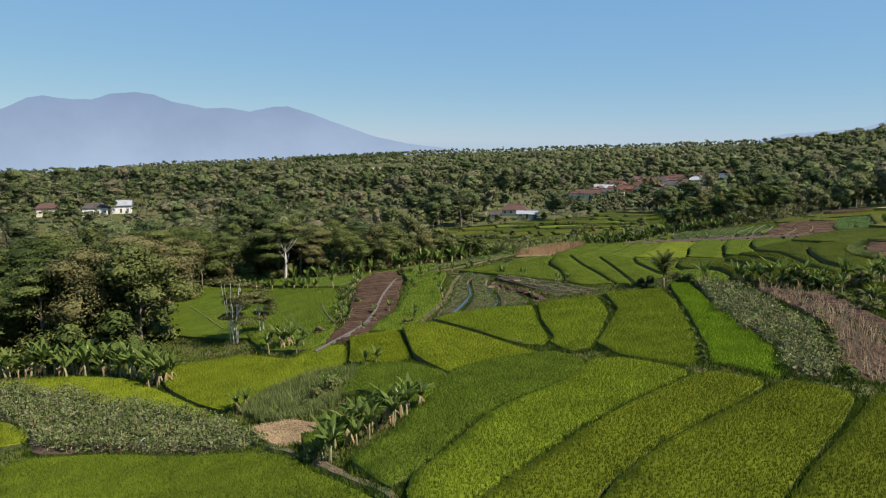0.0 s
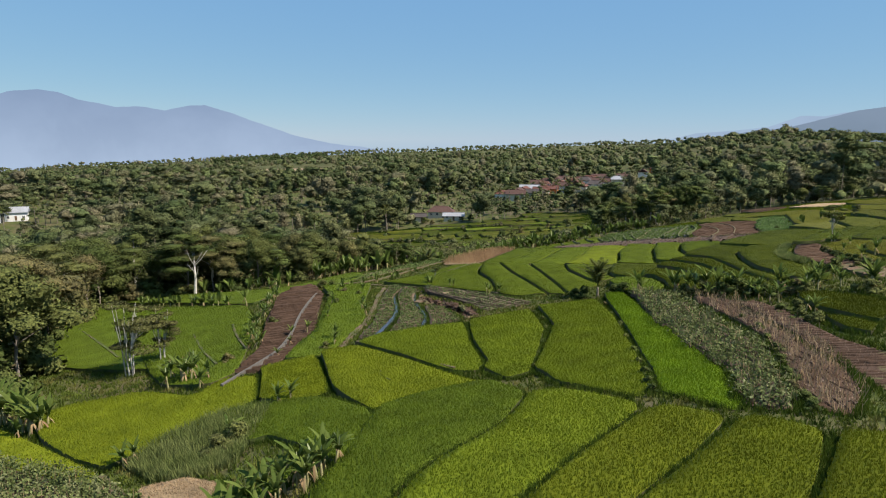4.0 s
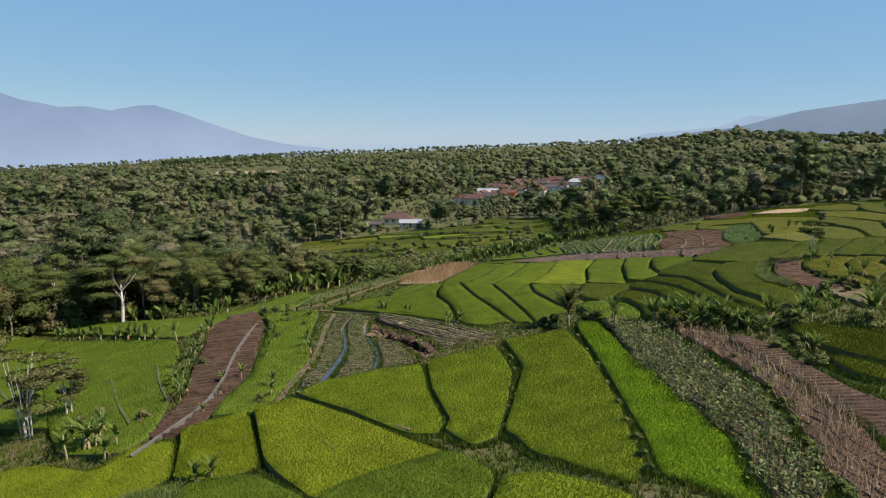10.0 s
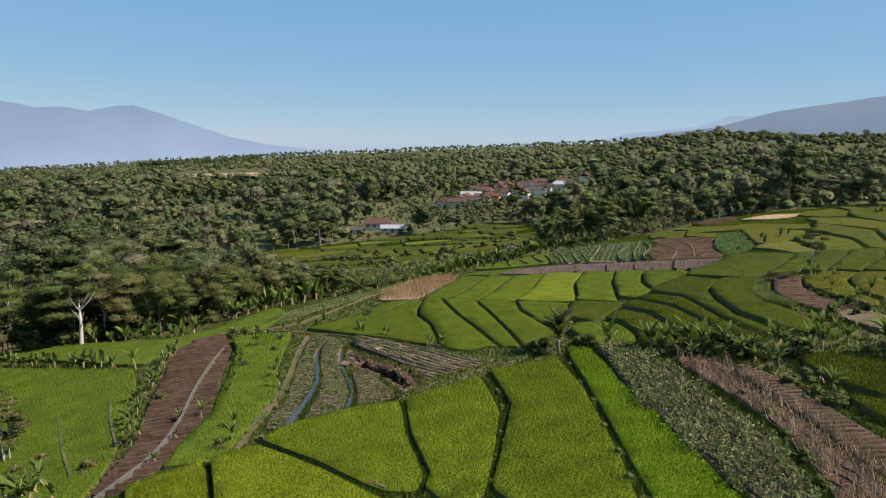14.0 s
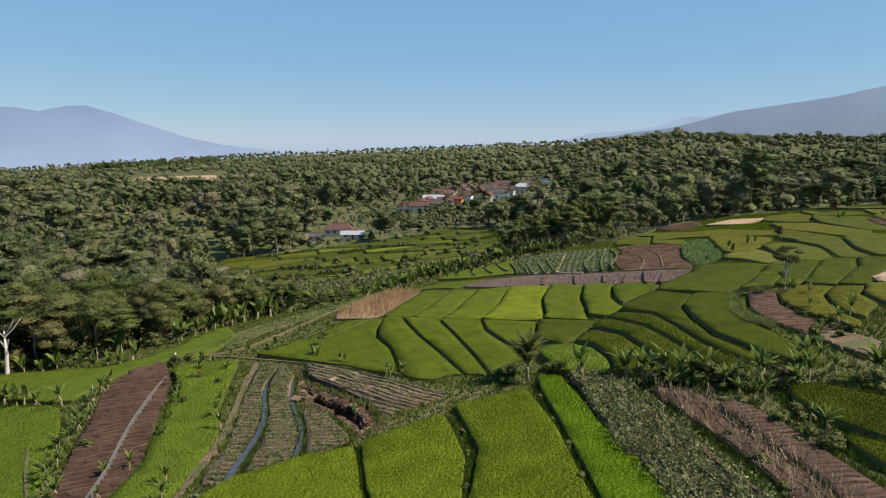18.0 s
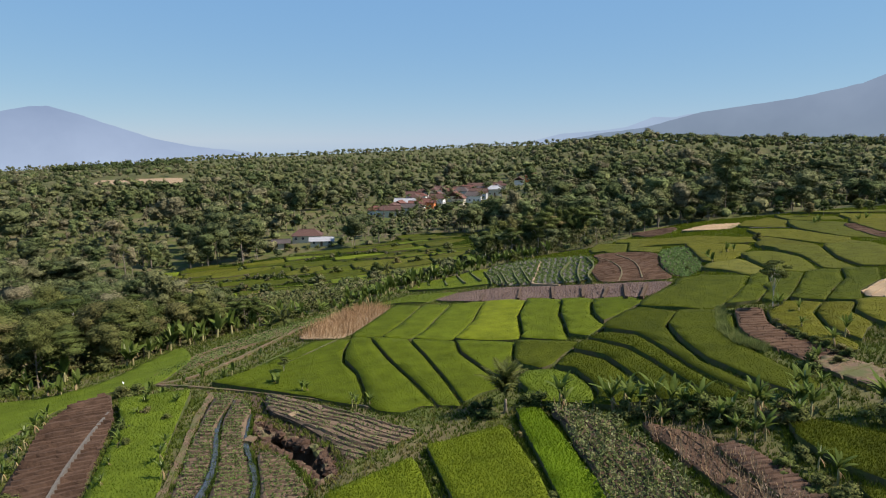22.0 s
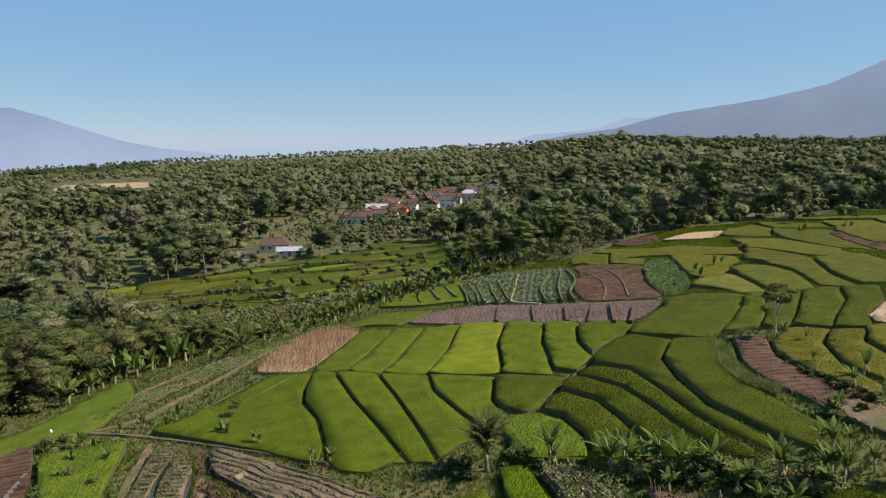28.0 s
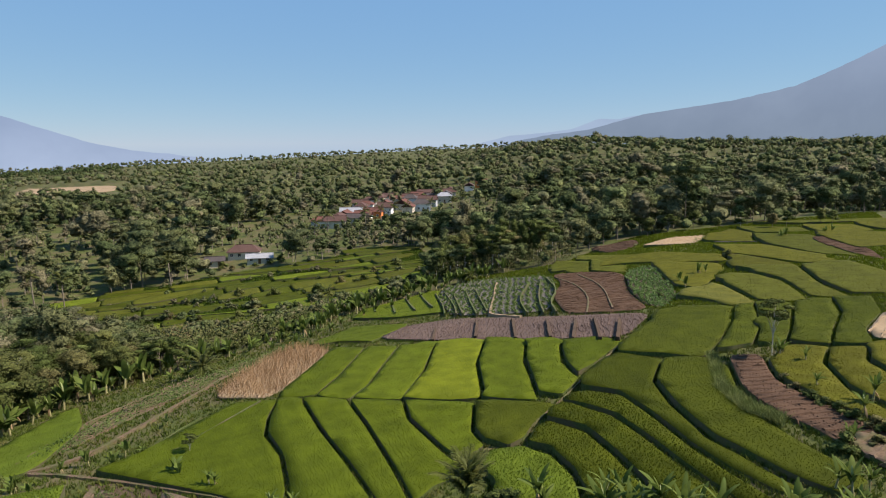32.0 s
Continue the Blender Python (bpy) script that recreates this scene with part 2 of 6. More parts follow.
def bend(points):
    p = np.array(points, float)
    xy, k = p[:, :2] / 100, len(p)
    d2 = ((xy[:, None] - xy[None]) ** 2).sum(-1)
    a = np.where(d2 > 0, d2 * np.log(d2 + 1e-12) / 2, 0) + np.eye(k) * 0.002
    q = np.c_[np.ones(k), xy]
    return xy, np.linalg.solve(np.block([[a, q], [q.T, np.zeros((3, 3))]]), np.r_[p[:, 2], 0, 0, 0])


LAND_XY, LAND_C = bend(LEVELS_NEAR + LEVELS_FAR)


def land(x, y):
    """Height of the smooth ground: terraced hill and valley near by, wooded slopes towards the skyline."""
    x, y = np.asarray(x, float), np.asarray(y, float)
    p = np.stack([x, y], -1) / 100
    z = LAND_C[-3] + LAND_C[-2] * p[..., 0] + LAND_C[-1] * p[..., 1]
    for (a, b), c in zip(LAND_XY, LAND_C[:-3]):
        d2 = (p[..., 0] - a) ** 2 + (p[..., 1] - b) ** 2
        z = z + c * np.where(d2 > 0, d2 * np.log(d2 + 1e-12) / 2, 0)
    r, az = np.hypot(x, y), np.degrees(np.arctan2(x, y))
    el = np.interp(az, SKYLINE_AZ, SKYLINE_EL)
    rise = np.clip((r - 330) / 1170, 0, 1)
    near_hill = np.clip((az - 20) / 13, 0, 1)
    zf = -10 + (22 + 1500 * np.tan(np.radians(el)) - 14 + 10) * rise * (1 - near_hill) + (32 + 6 * np.exp(-((az - 31) / 6) ** 2)) * np.clip((r - 330) / 430, 0, 1) * near_hill
    zf = zf - np.clip((r - 1600) / 900, 0, 1) * 140
    w = np.clip((r - 270) / 150, 0, 1)
    w = w * w * (3 - 2 * w)
    return np.clip(z, -40, 40) * (1 - w) + zf * w


def mesh_of(name, verts, faces, mats, smooth=False, index=None):
    """A mesh from arrays; faces all of one size, or a list."""
    me = bpy.data.meshes.new(name)
    verts = np.asarray(verts, np.float32)
    if isinstance(faces, np.ndarray):
        k = faces.shape[1]
        me.vertices.add(len(verts)), me.loops.add(faces.size), me.polygons.add(len(faces))
        me.vertices.foreach_set("co", verts.ravel())
        me.loops.foreach_set("vertex_index", faces.ravel().astype(np.int32))
        me.polygons.foreach_set("loop_start", np.arange(0, faces.size, k, dtype=np.int32))
    else:
        me.from_pydata(verts.tolist(), [], faces)
    for m in mats:
        me.materials.append(m)
    if index is not None:
        me.polygons.foreach_set("material_index", np.asarray(index, np.int32))
    me.polygons.foreach_set("use_smooth", np.full(len(me.polygons), smooth))
    me.update(calc_edges=True)
    return me


def piece(name, me, parent=None, label="", kind=""):
    ob = new(name, me)
    if parent:
        ob.parent = parent
    return tagged(ob, label, kind=kind)


def grid_axis(lo, hi, step, far, ratio=1.18):
    a, s = list(np.arange(lo, hi + step / 2, step)), step
    while a[-1] < far:
        s *= ratio
        a.append(a[-1] + s)
    s = step
    while a[0] > -far:
        s *= ratio
        a.insert(0, a[0] - s)
    return np.array(a)


def inside(poly, x, y):
    p, q = poly, np.roll(poly, -1, axis=0)
    c = np.zeros(np.shape(x), bool)
    for (ax, ay), (bx, by) in zip(p, q):
        if ay != by:
            c ^= ((ay > y) != (by > y)) & (x < (bx - ax) * (y - ay) / (by - ay) + ax)
    return c


gx, gy = grid_axis(-90, 200, 1.1, 4800), grid_axis(15, 265, 1.1, 4800)
GX, GY = np.meshgrid(gx, gy)
GZ = land(GX, GY) - 0.12 + 0.10 * np.sin(GX * 1.9 + np.sin(GY * 1.3)) * np.sin(GY * 1.7)
GULLY = np.array([(7.5, 103.7), (8.7, 101.2), (11.2, 96.8), (13.9, 91.6), (14.0, 87.0), (12.4, 84.4), (11.5, 88.1), (9.3, 93.7), (7.9, 97.3)])
GZ = GZ - 2.3 * inside(GULLY, GX, GY)      # a washed-out gully between the vegetable beds
k = np.arange(len(gx) * len(gy)).reshape(GX.shape)
ground = piece("ground", mesh_of("ground", np.stack([GX, GY, GZ], -1).reshape(-1, 3),
               np.stack([k[:-1, :-1], k[:-1, 1:], k[1:, 1:], k[1:, :-1]], -1).reshape(-1, 4), [M["ground"], M["soil"]], True,
               inside(np.array([(2.9, 117.0), (9.1, 112.3), (22.8, 92.6), (13.8, 86.8), (11.7, 83.8), (8.5, 81.9), (2.5, 80.3), (-1.8, 81.9), (1.2, 97.5)]), (GX[1:, 1:] + GX[:-1, :-1]) / 2, (GY[1:, 1:] + GY[:-1, :-1]) / 2).ravel()))
tagged(ground, "grassy earth ground of a terraced hillside and valley", "ground", kind="structure")

# ---- fields ----
RNG = np.random.default_rng(7)


def rounded(points, times=2, grow=0.12):
    p = np.array(points, float)
    d = np.roll(p, -1, axis=0) - np.roll(p, 1, axis=0)
    p = p + grow * np.stack([d[:, 1], -d[:, 0]], -1) / np.linalg.norm(d, axis=1)[:, None]
    for _ in range(times):
        q = np.roll(p, -1, axis=0)
        p = np.stack([p * 0.86 + q * 0.14, p * 0.14 + q * 0.86], 1).reshape(-1, 2)
    return p


def levels(poly):
    z = land(poly[:, 0], poly[:, 1])
    return float(z.mean()), (0.5 if np.ptp(z) < 2.2 else 0.8 if np.ptp(z) < 4 else 0.95)


def top_of(poly, x, y):
    lv, k = levels(poly)
    return lv + k * (land(x, y) - lv)


def slab(name, poly, lift, mat_top, mat_side, step=1.5):
    """A level bed of earth with an uneven rim and steep sides that go down into the ground."""
    bm = bmesh.new()
    bm.faces.new([bm.verts.new((x, y, 0)) for x, y in poly])
    for ax, lo, hi in ((0, *np.percentile(poly[:, 0], (0, 100))), (1, *np.percentile(poly[:, 1], (0, 100)))):
        st = max(step, (hi - lo) / 40)
        for c in np.arange(lo + st / 2, hi, st):
            no = (1, 0, 0) if ax == 0 else (0, 1, 0)
            bmesh.ops.bisect_plane(bm, geom=bm.verts[:] + bm.edges[:] + bm.faces[:], plane_co=(c if ax == 0 else 0, c if ax else 0, 0), plane_no=no)
    co = np.array([v.co[:2] for v in bm.verts])
    z = top_of(poly, co[:, 0], co[:, 1]) + lift
    for v, h in zip(bm.verts, z):
        v.co.z = h
    for f in bm.faces:
        f.smooth = True
        if f.normal.z < 0:
            f.normal_flip()
    rim = [e for e in bm.edges if e.is_boundary]
    low = bmesh.ops.extrude_edge_only(bm, edges=rim)["geom"]
    for v in [g for g in low if isinstance(g, bmesh.types.BMVert)]:
        v.co.z -= 1.4
    for f in [g for g in low if isinstance(g, bmesh.types.BMFace)]:
        f.material_index, f.smooth = 1, False
    bmesh.ops.recalc_face_normals(bm, faces=bm.faces)
    me = bpy.data.meshes.new(name)
    bm.to_mesh(me)
    bm.free()
    me.materials.append(mat_top), me.materials.append(mat_side)
    return me


def blades(x, y, z, height, width, per, lean=0.35, rng=RNG):
    """Tufts of grassy blades, per blades each, as triangles."""
    n = len(x) * per
    a, b = rng.uniform(0, 2 * np.pi, n), rng.uniform(0, 2 * np.pi, n)
    px, py, pz = (np.repeat(v, per) for v in (x, y, z))
    hh = height * rng.uniform(0.65, 1.2, n)
    ln = hh * lean * rng.uniform(0.2, 1.0, n)
    px, py = px + rng.normal(0, width * 1.2, n), py + rng.normal(0, width * 1.2, n)
    dx, dy = np.cos(a) * width, np.sin(a) * width
    v = np.stack([np.stack([px - dx, py - dy, pz], -1), np.stack([px + dx, py + dy, pz], -1),
                  np.stack([px + np.cos(b) * ln, py + np.sin(b) * ln, pz + hh], -1)], 1)
    return v.reshape(-1, 3)


def tris(v):
    return np.arange(len(v)).reshape(-1, 3)


def scatter(poly, step, jitter=0.5, rng=RNG):
    lo, hi = poly.min(0), poly.max(0)
    x, y = np.meshgrid(np.arange(lo[0], hi[0], step), np.arange(lo[1], hi[1], step))
    x, y = (v.ravel() + rng.uniform(-jitter, jitter, v.size) * step for v in (x, y))
    ok = inside(poly, x, y)
    return x[ok], y[ok]


def near(poly):
    """How far a field lies from the line of flight."""
    c = poly.mean(0)
    return min(np.hypot(c[0] - 12.5 * s, c[1] - 49 * s) for s in (0, 0.5, 1))


RICE = dict(rice_m="level terrace of mid-green standing rice", rice_t="narrow curved terrace of dark green rice", rice_u="olive-green rice on a stepped terrace", rice_v="yellowing rice on an upper terrace", rice_f="broad strip of olive-green ripening rice", rice_y="ripening yellow-green rice paddy on a terrace", rice_g="level terrace of green standing rice", rice_d="deep green rice paddy with an earth rim",
            rice_n="narrow paddy of bright fresh green rice", rice_o="pale olive paddy of young rice", rice_b="dark green rice paddy with dense upright plants")


def rice(kind, *points):
    """Notes a paddy; build_paddies() lays them all out."""
    PADDIES.append((kind, np.array(points, float)))


def resampled(p, step=1.6):
    q = np.roll(p, -1, axis=0)
    return np.concatenate([a + (b - a) * np.linspace(0, 1, max(1, round(np.linalg.norm(b - a) / step)), endpoint=False)[:, None] for a, b in zip(p, q)])


def meet(i, edges, owner, fixed, most):
    """Widens paddy i on the terraces until only a narrow bank parts it from its neighbours."""
    p = resampled(PADDIES[i][1])
    d = np.roll(p, -1, axis=0) - np.roll(p, 1, axis=0)
    area = (p[:, 0] * np.roll(p[:, 1], -1) - np.roll(p[:, 0], -1) * p[:, 1]).sum()
    n = np.stack([d[:, 1], -d[:, 0]], -1) / (np.linalg.norm(d, axis=1)[:, None] + 1e-9) * (1 if area > 0 else -1)
    sel = owner != i
    a, b, st = edges[sel, 0], edges[sel, 1], fixed[sel]
    out = np.zeros(len(p))
    for k in range(len(p)):
        e, w = b - a, p[k] - a
        det = n[k, 0] * -e[:, 1] + n[k, 1] * e[:, 0]
        det = np.where(abs(det) < 1e-9, 1e-9, det)
        u = (w[:, 0] * e[:, 1] - w[:, 1] * e[:, 0]) / det
        s = (n[k, 1] * w[:, 0] - n[k, 0] * w[:, 1]) / det
        ok = (u > 0) & (u < 5.0) & (s >= 0) & (s <= 1)
        if ok.any():
            j = np.argmin(np.where(ok, u, 99))
            out[k] = max(0.0, (u[j] - 0.35) if st[j] else (u[j] / 2 - 0.22))
    out = np.minimum(np.minimum(np.roll(out, 1), out) * 0.5 + np.minimum(np.roll(out, -1), out) * 0.5, most)
    return p + n * out[:, None]


def build_paddies():
    edges, owner, fixed = [], [], []
    for i, (_, p) in enumerate(PADDIES):
        for a, b in zip(p, np.roll(p, -1, axis=0)):
            edges.append((a, b)), owner.append(i), fixed.append(False)
    for p in FIXED:
        for a, b in zip(p[:-1], p[1:]):
            edges.append((a, b)), owner.append(-1), fixed.append(True)
    edges, owner, fixed = np.array(edges), np.array(owner), np.array(fixed)
    for i, (kind, points) in enumerate(PADDIES):
        far, c = near(points), points.mean(0)
        terraced, middle = c[0] > 20 and 88 < c[1] < 205, c[1] > 57 and c[0] > -12
        if kind == "rice_g" and c[1] < 95 and c[0] < 33:
            kind = "rice_m"
        elif kind == "rice_g" and c[0] > 38 and c[1] < 116:
            kind = "rice_t"
        if kind in UPPER and c[0] > 62 and c[1] > 80:
            kind = UPPER[kind]
        poly = rounded(meet(i, edges, owner, fixed, 2.0 if terraced else 0.28), 1, 0.0) if terraced or (middle and c[1] < 205) else rounded(points, 2, -0.10 if far < 45 else 0.12)
        ob = piece("rice_field", slab("rice_field", poly, 0.42, M[kind], M["bank"]))
        tagged(ob, RICE[kind], "rice field", "rice terraces")
        step = 0.19 if far < 45 else 0.25 if far < 75 else 0.33 if far < 110 else 0.6 if c[1] < 205 else 1.0
        x, y = scatter(poly, step)
        z = top_of(poly, x, y) + 0.36
        v = blades(x, y, z, 0.24 if far < 60 else 0.15, 0.022 + 0.06 * step, 5 if far < 45 else 4 if far < 75 else 3, 0.5)
        if len(v):
            up = RNG.normal(0, 0.22, (len(v) // 3, 3)) + [0, 0, 1]
            piece("rice_plants", soften(mesh_of("rice_plants", v, tris(v), [M[kind]]), up, 3), ob, kind="stuff")
        RIMS.append(poly)


PADDIES, FIXED, UPPER = [], [], dict(rice_g="rice_u", rice_y="rice_v")
RIMS = []

def rows_in(poly, angle, gap, step=0.8):
    """Lines across a field at an angle, each as a run of points inside it."""
    c, s = math.cos(angle), math.sin(angle)
    u, v = poly[:, 0] * c + poly[:, 1] * s, -poly[:, 0] * s + poly[:, 1] * c
    for w in np.arange(v.min() + gap / 2, v.max(), gap):
        hits = sorted(u[i] + (w - v[i]) * (u[j] - u[i]) / (v[j] - v[i]) for i in range(len(u)) for j in [(i + 1) % len(u)] if (v[i] > w) != (v[j] > w))
        for a, b in zip(hits[::2], hits[1::2]):
            if b - a > 0.8:
                t = np.linspace(a + 0.15, b - 0.15, max(2, int((b - a) / step) + 1))
                yield np.stack([t * c - w * s, t * s + w * c], -1)


def ribbon_mesh(name, pts, width, z, mat, high=0.2, crown=0.5, wobble=0.0):
    """A low bank, bed or strip along points: a flat-topped ridge."""
    d = np.gradient(pts, axis=0)
    n = np.stack([-d[:, 1], d[:, 0]], -1) / (np.linalg.norm(d, axis=1)[:, None] + 1e-9)
    wv = width * (1 + wobble * RNG.uniform(-1, 1, len(pts)))[:, None] / 2
    rings = []
    for o, hh in ((-1, -0.25), (-crown, high), (crown, high), (1, -0.25)):
        q = pts + n * wv * o
        rings.append(np.c_[q, z + hh + wobble * 0.15 * RNG.uniform(-1, 1, len(pts))])
    m = len(pts)
    v = np.concatenate(rings)
    f = [(j * m + i, j * m + i + 1, (j + 1) * m + i + 1, (j + 1) * m + i) for j in range(3) for i in range(m - 1)]
    f += [(0, m, 2 * m, 3 * m), (m - 1, 4 * m - 1, 3 * m - 1, 2 * m - 1)]
    me = mesh_of(name, v, [g[::-1] for g in f], [mat])
    return me


def along(points, step=1.0):
    p = np.array(points, float)
    for _ in range(2):
        p = np.concatenate([p[:1], np.stack([p[:-1] * 0.75 + p[1:] * 0.25, p[:-1] * 0.25 + p[1:] * 0.75], 1).reshape(-1, 2), p[-1:]])
    s = np.r_[0, np.cumsum(np.linalg.norm(np.diff(p, axis=0), axis=1))]
    t = np.linspace(0, s[-1], max(3, int(s[-1] / step)))
    return np.stack([np.interp(t, s, p[:, 0]), np.interp(t, s, p[:, 1])], -1)


def strip(name, label, category, mat, width, lift, *points, wobble=0.3, crown=0.6):
    p = along(points)
    if name != "bund":
        FIXED.append(p)
    ob = piece(name, ribbon_mesh(name, p, width, land(p[:, 0], p[:, 1]), M[mat], lift, crown, wobble))
    return tagged(ob, label, category, kind="structure")


def soften(me, face, corners=4):
    """Gives each leaf the facing of the bough that it grows on, so that crowns shade as rounded masses."""
    a = me.attributes.new("custom_normal", "FLOAT_VECTOR", "POINT")
    a.data.foreach_set("vector", np.repeat(face, corners, axis=0).astype(np.float32).ravel())
    me.update()
    return me


def leaf_quads(c, size, rng, out=None):
    """Small leaves at the points c; with out they spread roughly across that direction, as leaves do round a bough."""
    n = len(c)
    nn = rng.normal(size=(n, 3)) * (0.55 if out is not None else 1.0) + (out if out is not None else 0)
    a = np.cross(nn, rng.normal(size=(n, 3)))
    a /= np.linalg.norm(a, axis=1)[:, None]
    b = np.cross(nn, a)
    b /= np.linalg.norm(b, axis=1)[:, None]
    s = size * rng.uniform(0.6, 1.4, n)[:, None]
    return np.stack([c - a * s, c - b * s * 0.55, c + a * s, c + b * s * 0.55], 1).reshape(-1, 3)


def quads(v):
    return np.arange(len(v)).reshape(-1, 4)


def sticks(x, y, z, height, width, lean, rng=RNG):
    """Thin three-sided stakes."""
    n = len(x)
    a = rng.uniform(0, 2 * np.pi, n)
    hh = height * rng.uniform(0.6, 1.15, n)
    tip = np.stack([x + rng.normal(0, lean, n), y + rng.normal(0, lean, n), z + hh], -1)
    base = [np.stack([x + width * np.cos(a + k * 2.1), y + width * np.sin(a + k * 2.1), z - 0.1], -1) for k in range(3)]
    v = np.stack([*base, *[tip + (b - np.stack([x, y, z], -1)) * [0.6, 0.6, 0] for b in base]], 1).reshape(-1, 3)
    o = np.arange(n)[:, None] * 6
    f = np.concatenate([o + np.array([[i, (i + 1) % 3, 3 + (i + 1) % 3, 3 + i]]) for i in range(3)])
    return v, f


def plot(name, label, soil, angle, gap, bed, high, *points, rim="bank"):
    """A tilled plot: an earth bed with a raised row for every line of crop. Returns the plot, its outline and its rows."""
    poly = rounded(points)
    FIXED.append(np.concatenate([poly, poly[:1]]))
    ob = tagged(piece(name, slab(name, poly, 0.2, M[soil], M[rim])), label, "field plot", "tilled plots")
    rows = list(rows_in(poly, radians(angle), gap))
    for p in rows:
        t, g = np.arange(len(p)) * 0.8, gap * 0.3
        p += np.stack([np.sin(t * 0.55 + p[:, 1] * 0.3), np.sin(t * 0.4 + p[:, 0] * 0.35)], -1) * g * RNG.uniform(0.5, 1.2) + RNG.normal(0, 0.05, p.shape)
        piece("soil_bed", ribbon_mesh("soil_bed", p, bed, top_of(poly, p[:, 0], p[:, 1]) + 0.2 + RNG.normal(0, high * 0.2), M[soil], high, 0.3, 0.55), ob)
    RIMS.append(poly)
    return ob, poly, rows


def leafy(ob, poly, rows, mat, name, every, size, count, tall, spread=0.2, keep=1.0):
    """Leafy plants along the rows of a plot."""
    pts = np.concatenate([np.stack([np.interp(np.arange(0, 1, every / max(0.5, np.linalg.norm(p[-1] - p[0]))), np.linspace(0, 1, len(p)), p[:, k]) for k in (0, 1)], -1) for p in rows])
    pts = pts[RNG.uniform(size=len(pts)) < keep]
    pts = pts + RNG.normal(0, 0.06, pts.shape)
    z = top_of(poly, pts[:, 0], pts[:, 1]) + 0.35
    c = np.repeat(np.c_[pts, z], count, axis=0)
    c = c + RNG.normal(0, 1, c.shape) * [spread, spread, 0] + np.c_[np.zeros((len(c), 2)), RNG.uniform(0, tall, len(c))]
    v = leaf_quads(c, size, RNG)
    return piece(name, mesh_of(name, v, quads(v), [M[mat]]), ob, kind="stuff")


def staked(ob, poly, rows, mat, name, every, height, width=0.018, lean=0.15, jitter=0.1):
    pts = np.concatenate([np.stack([np.interp(np.arange(0, 1, every / max(0.5, np.linalg.norm(p[-1] - p[0]))), np.linspace(0, 1, len(p)), p[:, k]) for k in (0, 1)], -1) for p in rows])
    pts = pts + RNG.normal(0, jitter, pts.shape)
    v, f = sticks(pts[:, 0], pts[:, 1], top_of(poly, pts[:, 0], pts[:, 1]), height, width, lean)
    return piece(name, mesh_of(name, v, f, [M[mat]]), ob, kind="stuff")


def clods(ob, poly, rows, mat):
    """Lumps of turned earth strewn over a plot."""
    x, y = scatter(poly, 0.42, 0.1)
    c = np.c_[x, y, top_of(poly, x, y) + 0.22]
    s = RNG.uniform(0.05, 0.14, len(x))[:, None]
    o = np.array([(1, 0, 0), (-0.5, 0.87, 0), (-0.5, -0.87, 0), (0, 0, 0.7)])
    v = (c[:, None] + (o + RNG.normal(0, 0.25, (len(x), 4, 3))) * s[:, None]).reshape(-1, 3)
    k = np.arange(len(x))[:, None, None] * 4 + np.array([(0, 1, 3), (1, 2, 3), (2, 0, 3)])
    return piece("turned_earth", mesh_of("turned_earth", v, k.reshape(-1, 3), [M[mat]]), ob, kind="stuff")


rice("rice_b", (-24.8, 33.9), (-13.2, 29.1), (-1.6, 25.1), (-2.7, 30.8), (-4.4, 33.0), (-7.6, 36.9), (-10.0, 41.4), (-14.1, 45.1), (-26.2, 49.3), (-35.0, 49.0))
p = plot("bean_field", "field of staked bean plants with dry pale stakes", "soil", 150, 1.0, 0.6, 0.15, (-42.1, 59.7), (-37.0, 56.7), (-33.4, 50.8), (-26.9, 50.7), (-16.7, 47.8), (-13.5, 47.4), (-19.4, 55.2), (-28.8, 60.1), (-43.1, 66.6), (-47.8, 68.3))
leafy(*p, "bean", "bean_crop", 0.30, 0.13, 24, 1.0, 0.34)
staked(*p, "stalk", "stake_stand", 0.8, 1.7)
rice("rice_y", (-37.2, 52.3), (-35.4, 53.2), (-37.2, 56.3), (-41.2, 58.3))
rice("rice_y", (-47.7, 68.2), (-43.0, 66.6), (-28.8, 60.2), (-20.0, 55.2), (-20.4, 56.8), (-24.4, 60.6), (-27.4, 63.3), (-34.1, 69.1), (-42.4, 70.8), (-48.5, 69.4))
rice("rice_y", (-26.6, 63.0), (-23.3, 59.7), (-20.0, 57.3), (-18.6, 58.6), (-14.4, 60.9), (-10.8, 65.7), (-9.8, 66.9), (-10.8, 73.3), (-14.7, 74.0), (-16.4, 70.0), (-22.6, 74.2), (-29.3, 72.7), (-30.7, 70.0), (-28.6, 65.4))
rice("rice_y", (-9.1, 66.6), (-3.6, 65.1), (-3.4, 67.0), (-5.1, 75.2), (-9.9, 73.8))
rice("rice_d", (-9.4, 56.7), (-7.4, 56.9), (-3.9, 51.5), (-1.6, 45.3), (-0.2, 49.3), (0.7, 57.5), (-3.4, 63.8), (-8.4, 65.0), (-12.9, 64.7))
rice("rice_d", (-8.0, 39.1), (-6.9, 40.9), (-5.2, 42.3), (-4.1, 47.3), (-5.9, 45.2), (-7.3, 43.8), (-10.2, 44.5))
rice("rice_d", (-2.9, 32.5), (-1.9, 33.1), (-0.1, 36.0), (3.5, 42.0), (9.1, 47.7), (12.7, 55.3), (10.7, 61.1), (4.0, 58.8), (0.9, 56.8), (-1.1, 46.7), (-3.4, 39.8), (-5.8, 37.5))
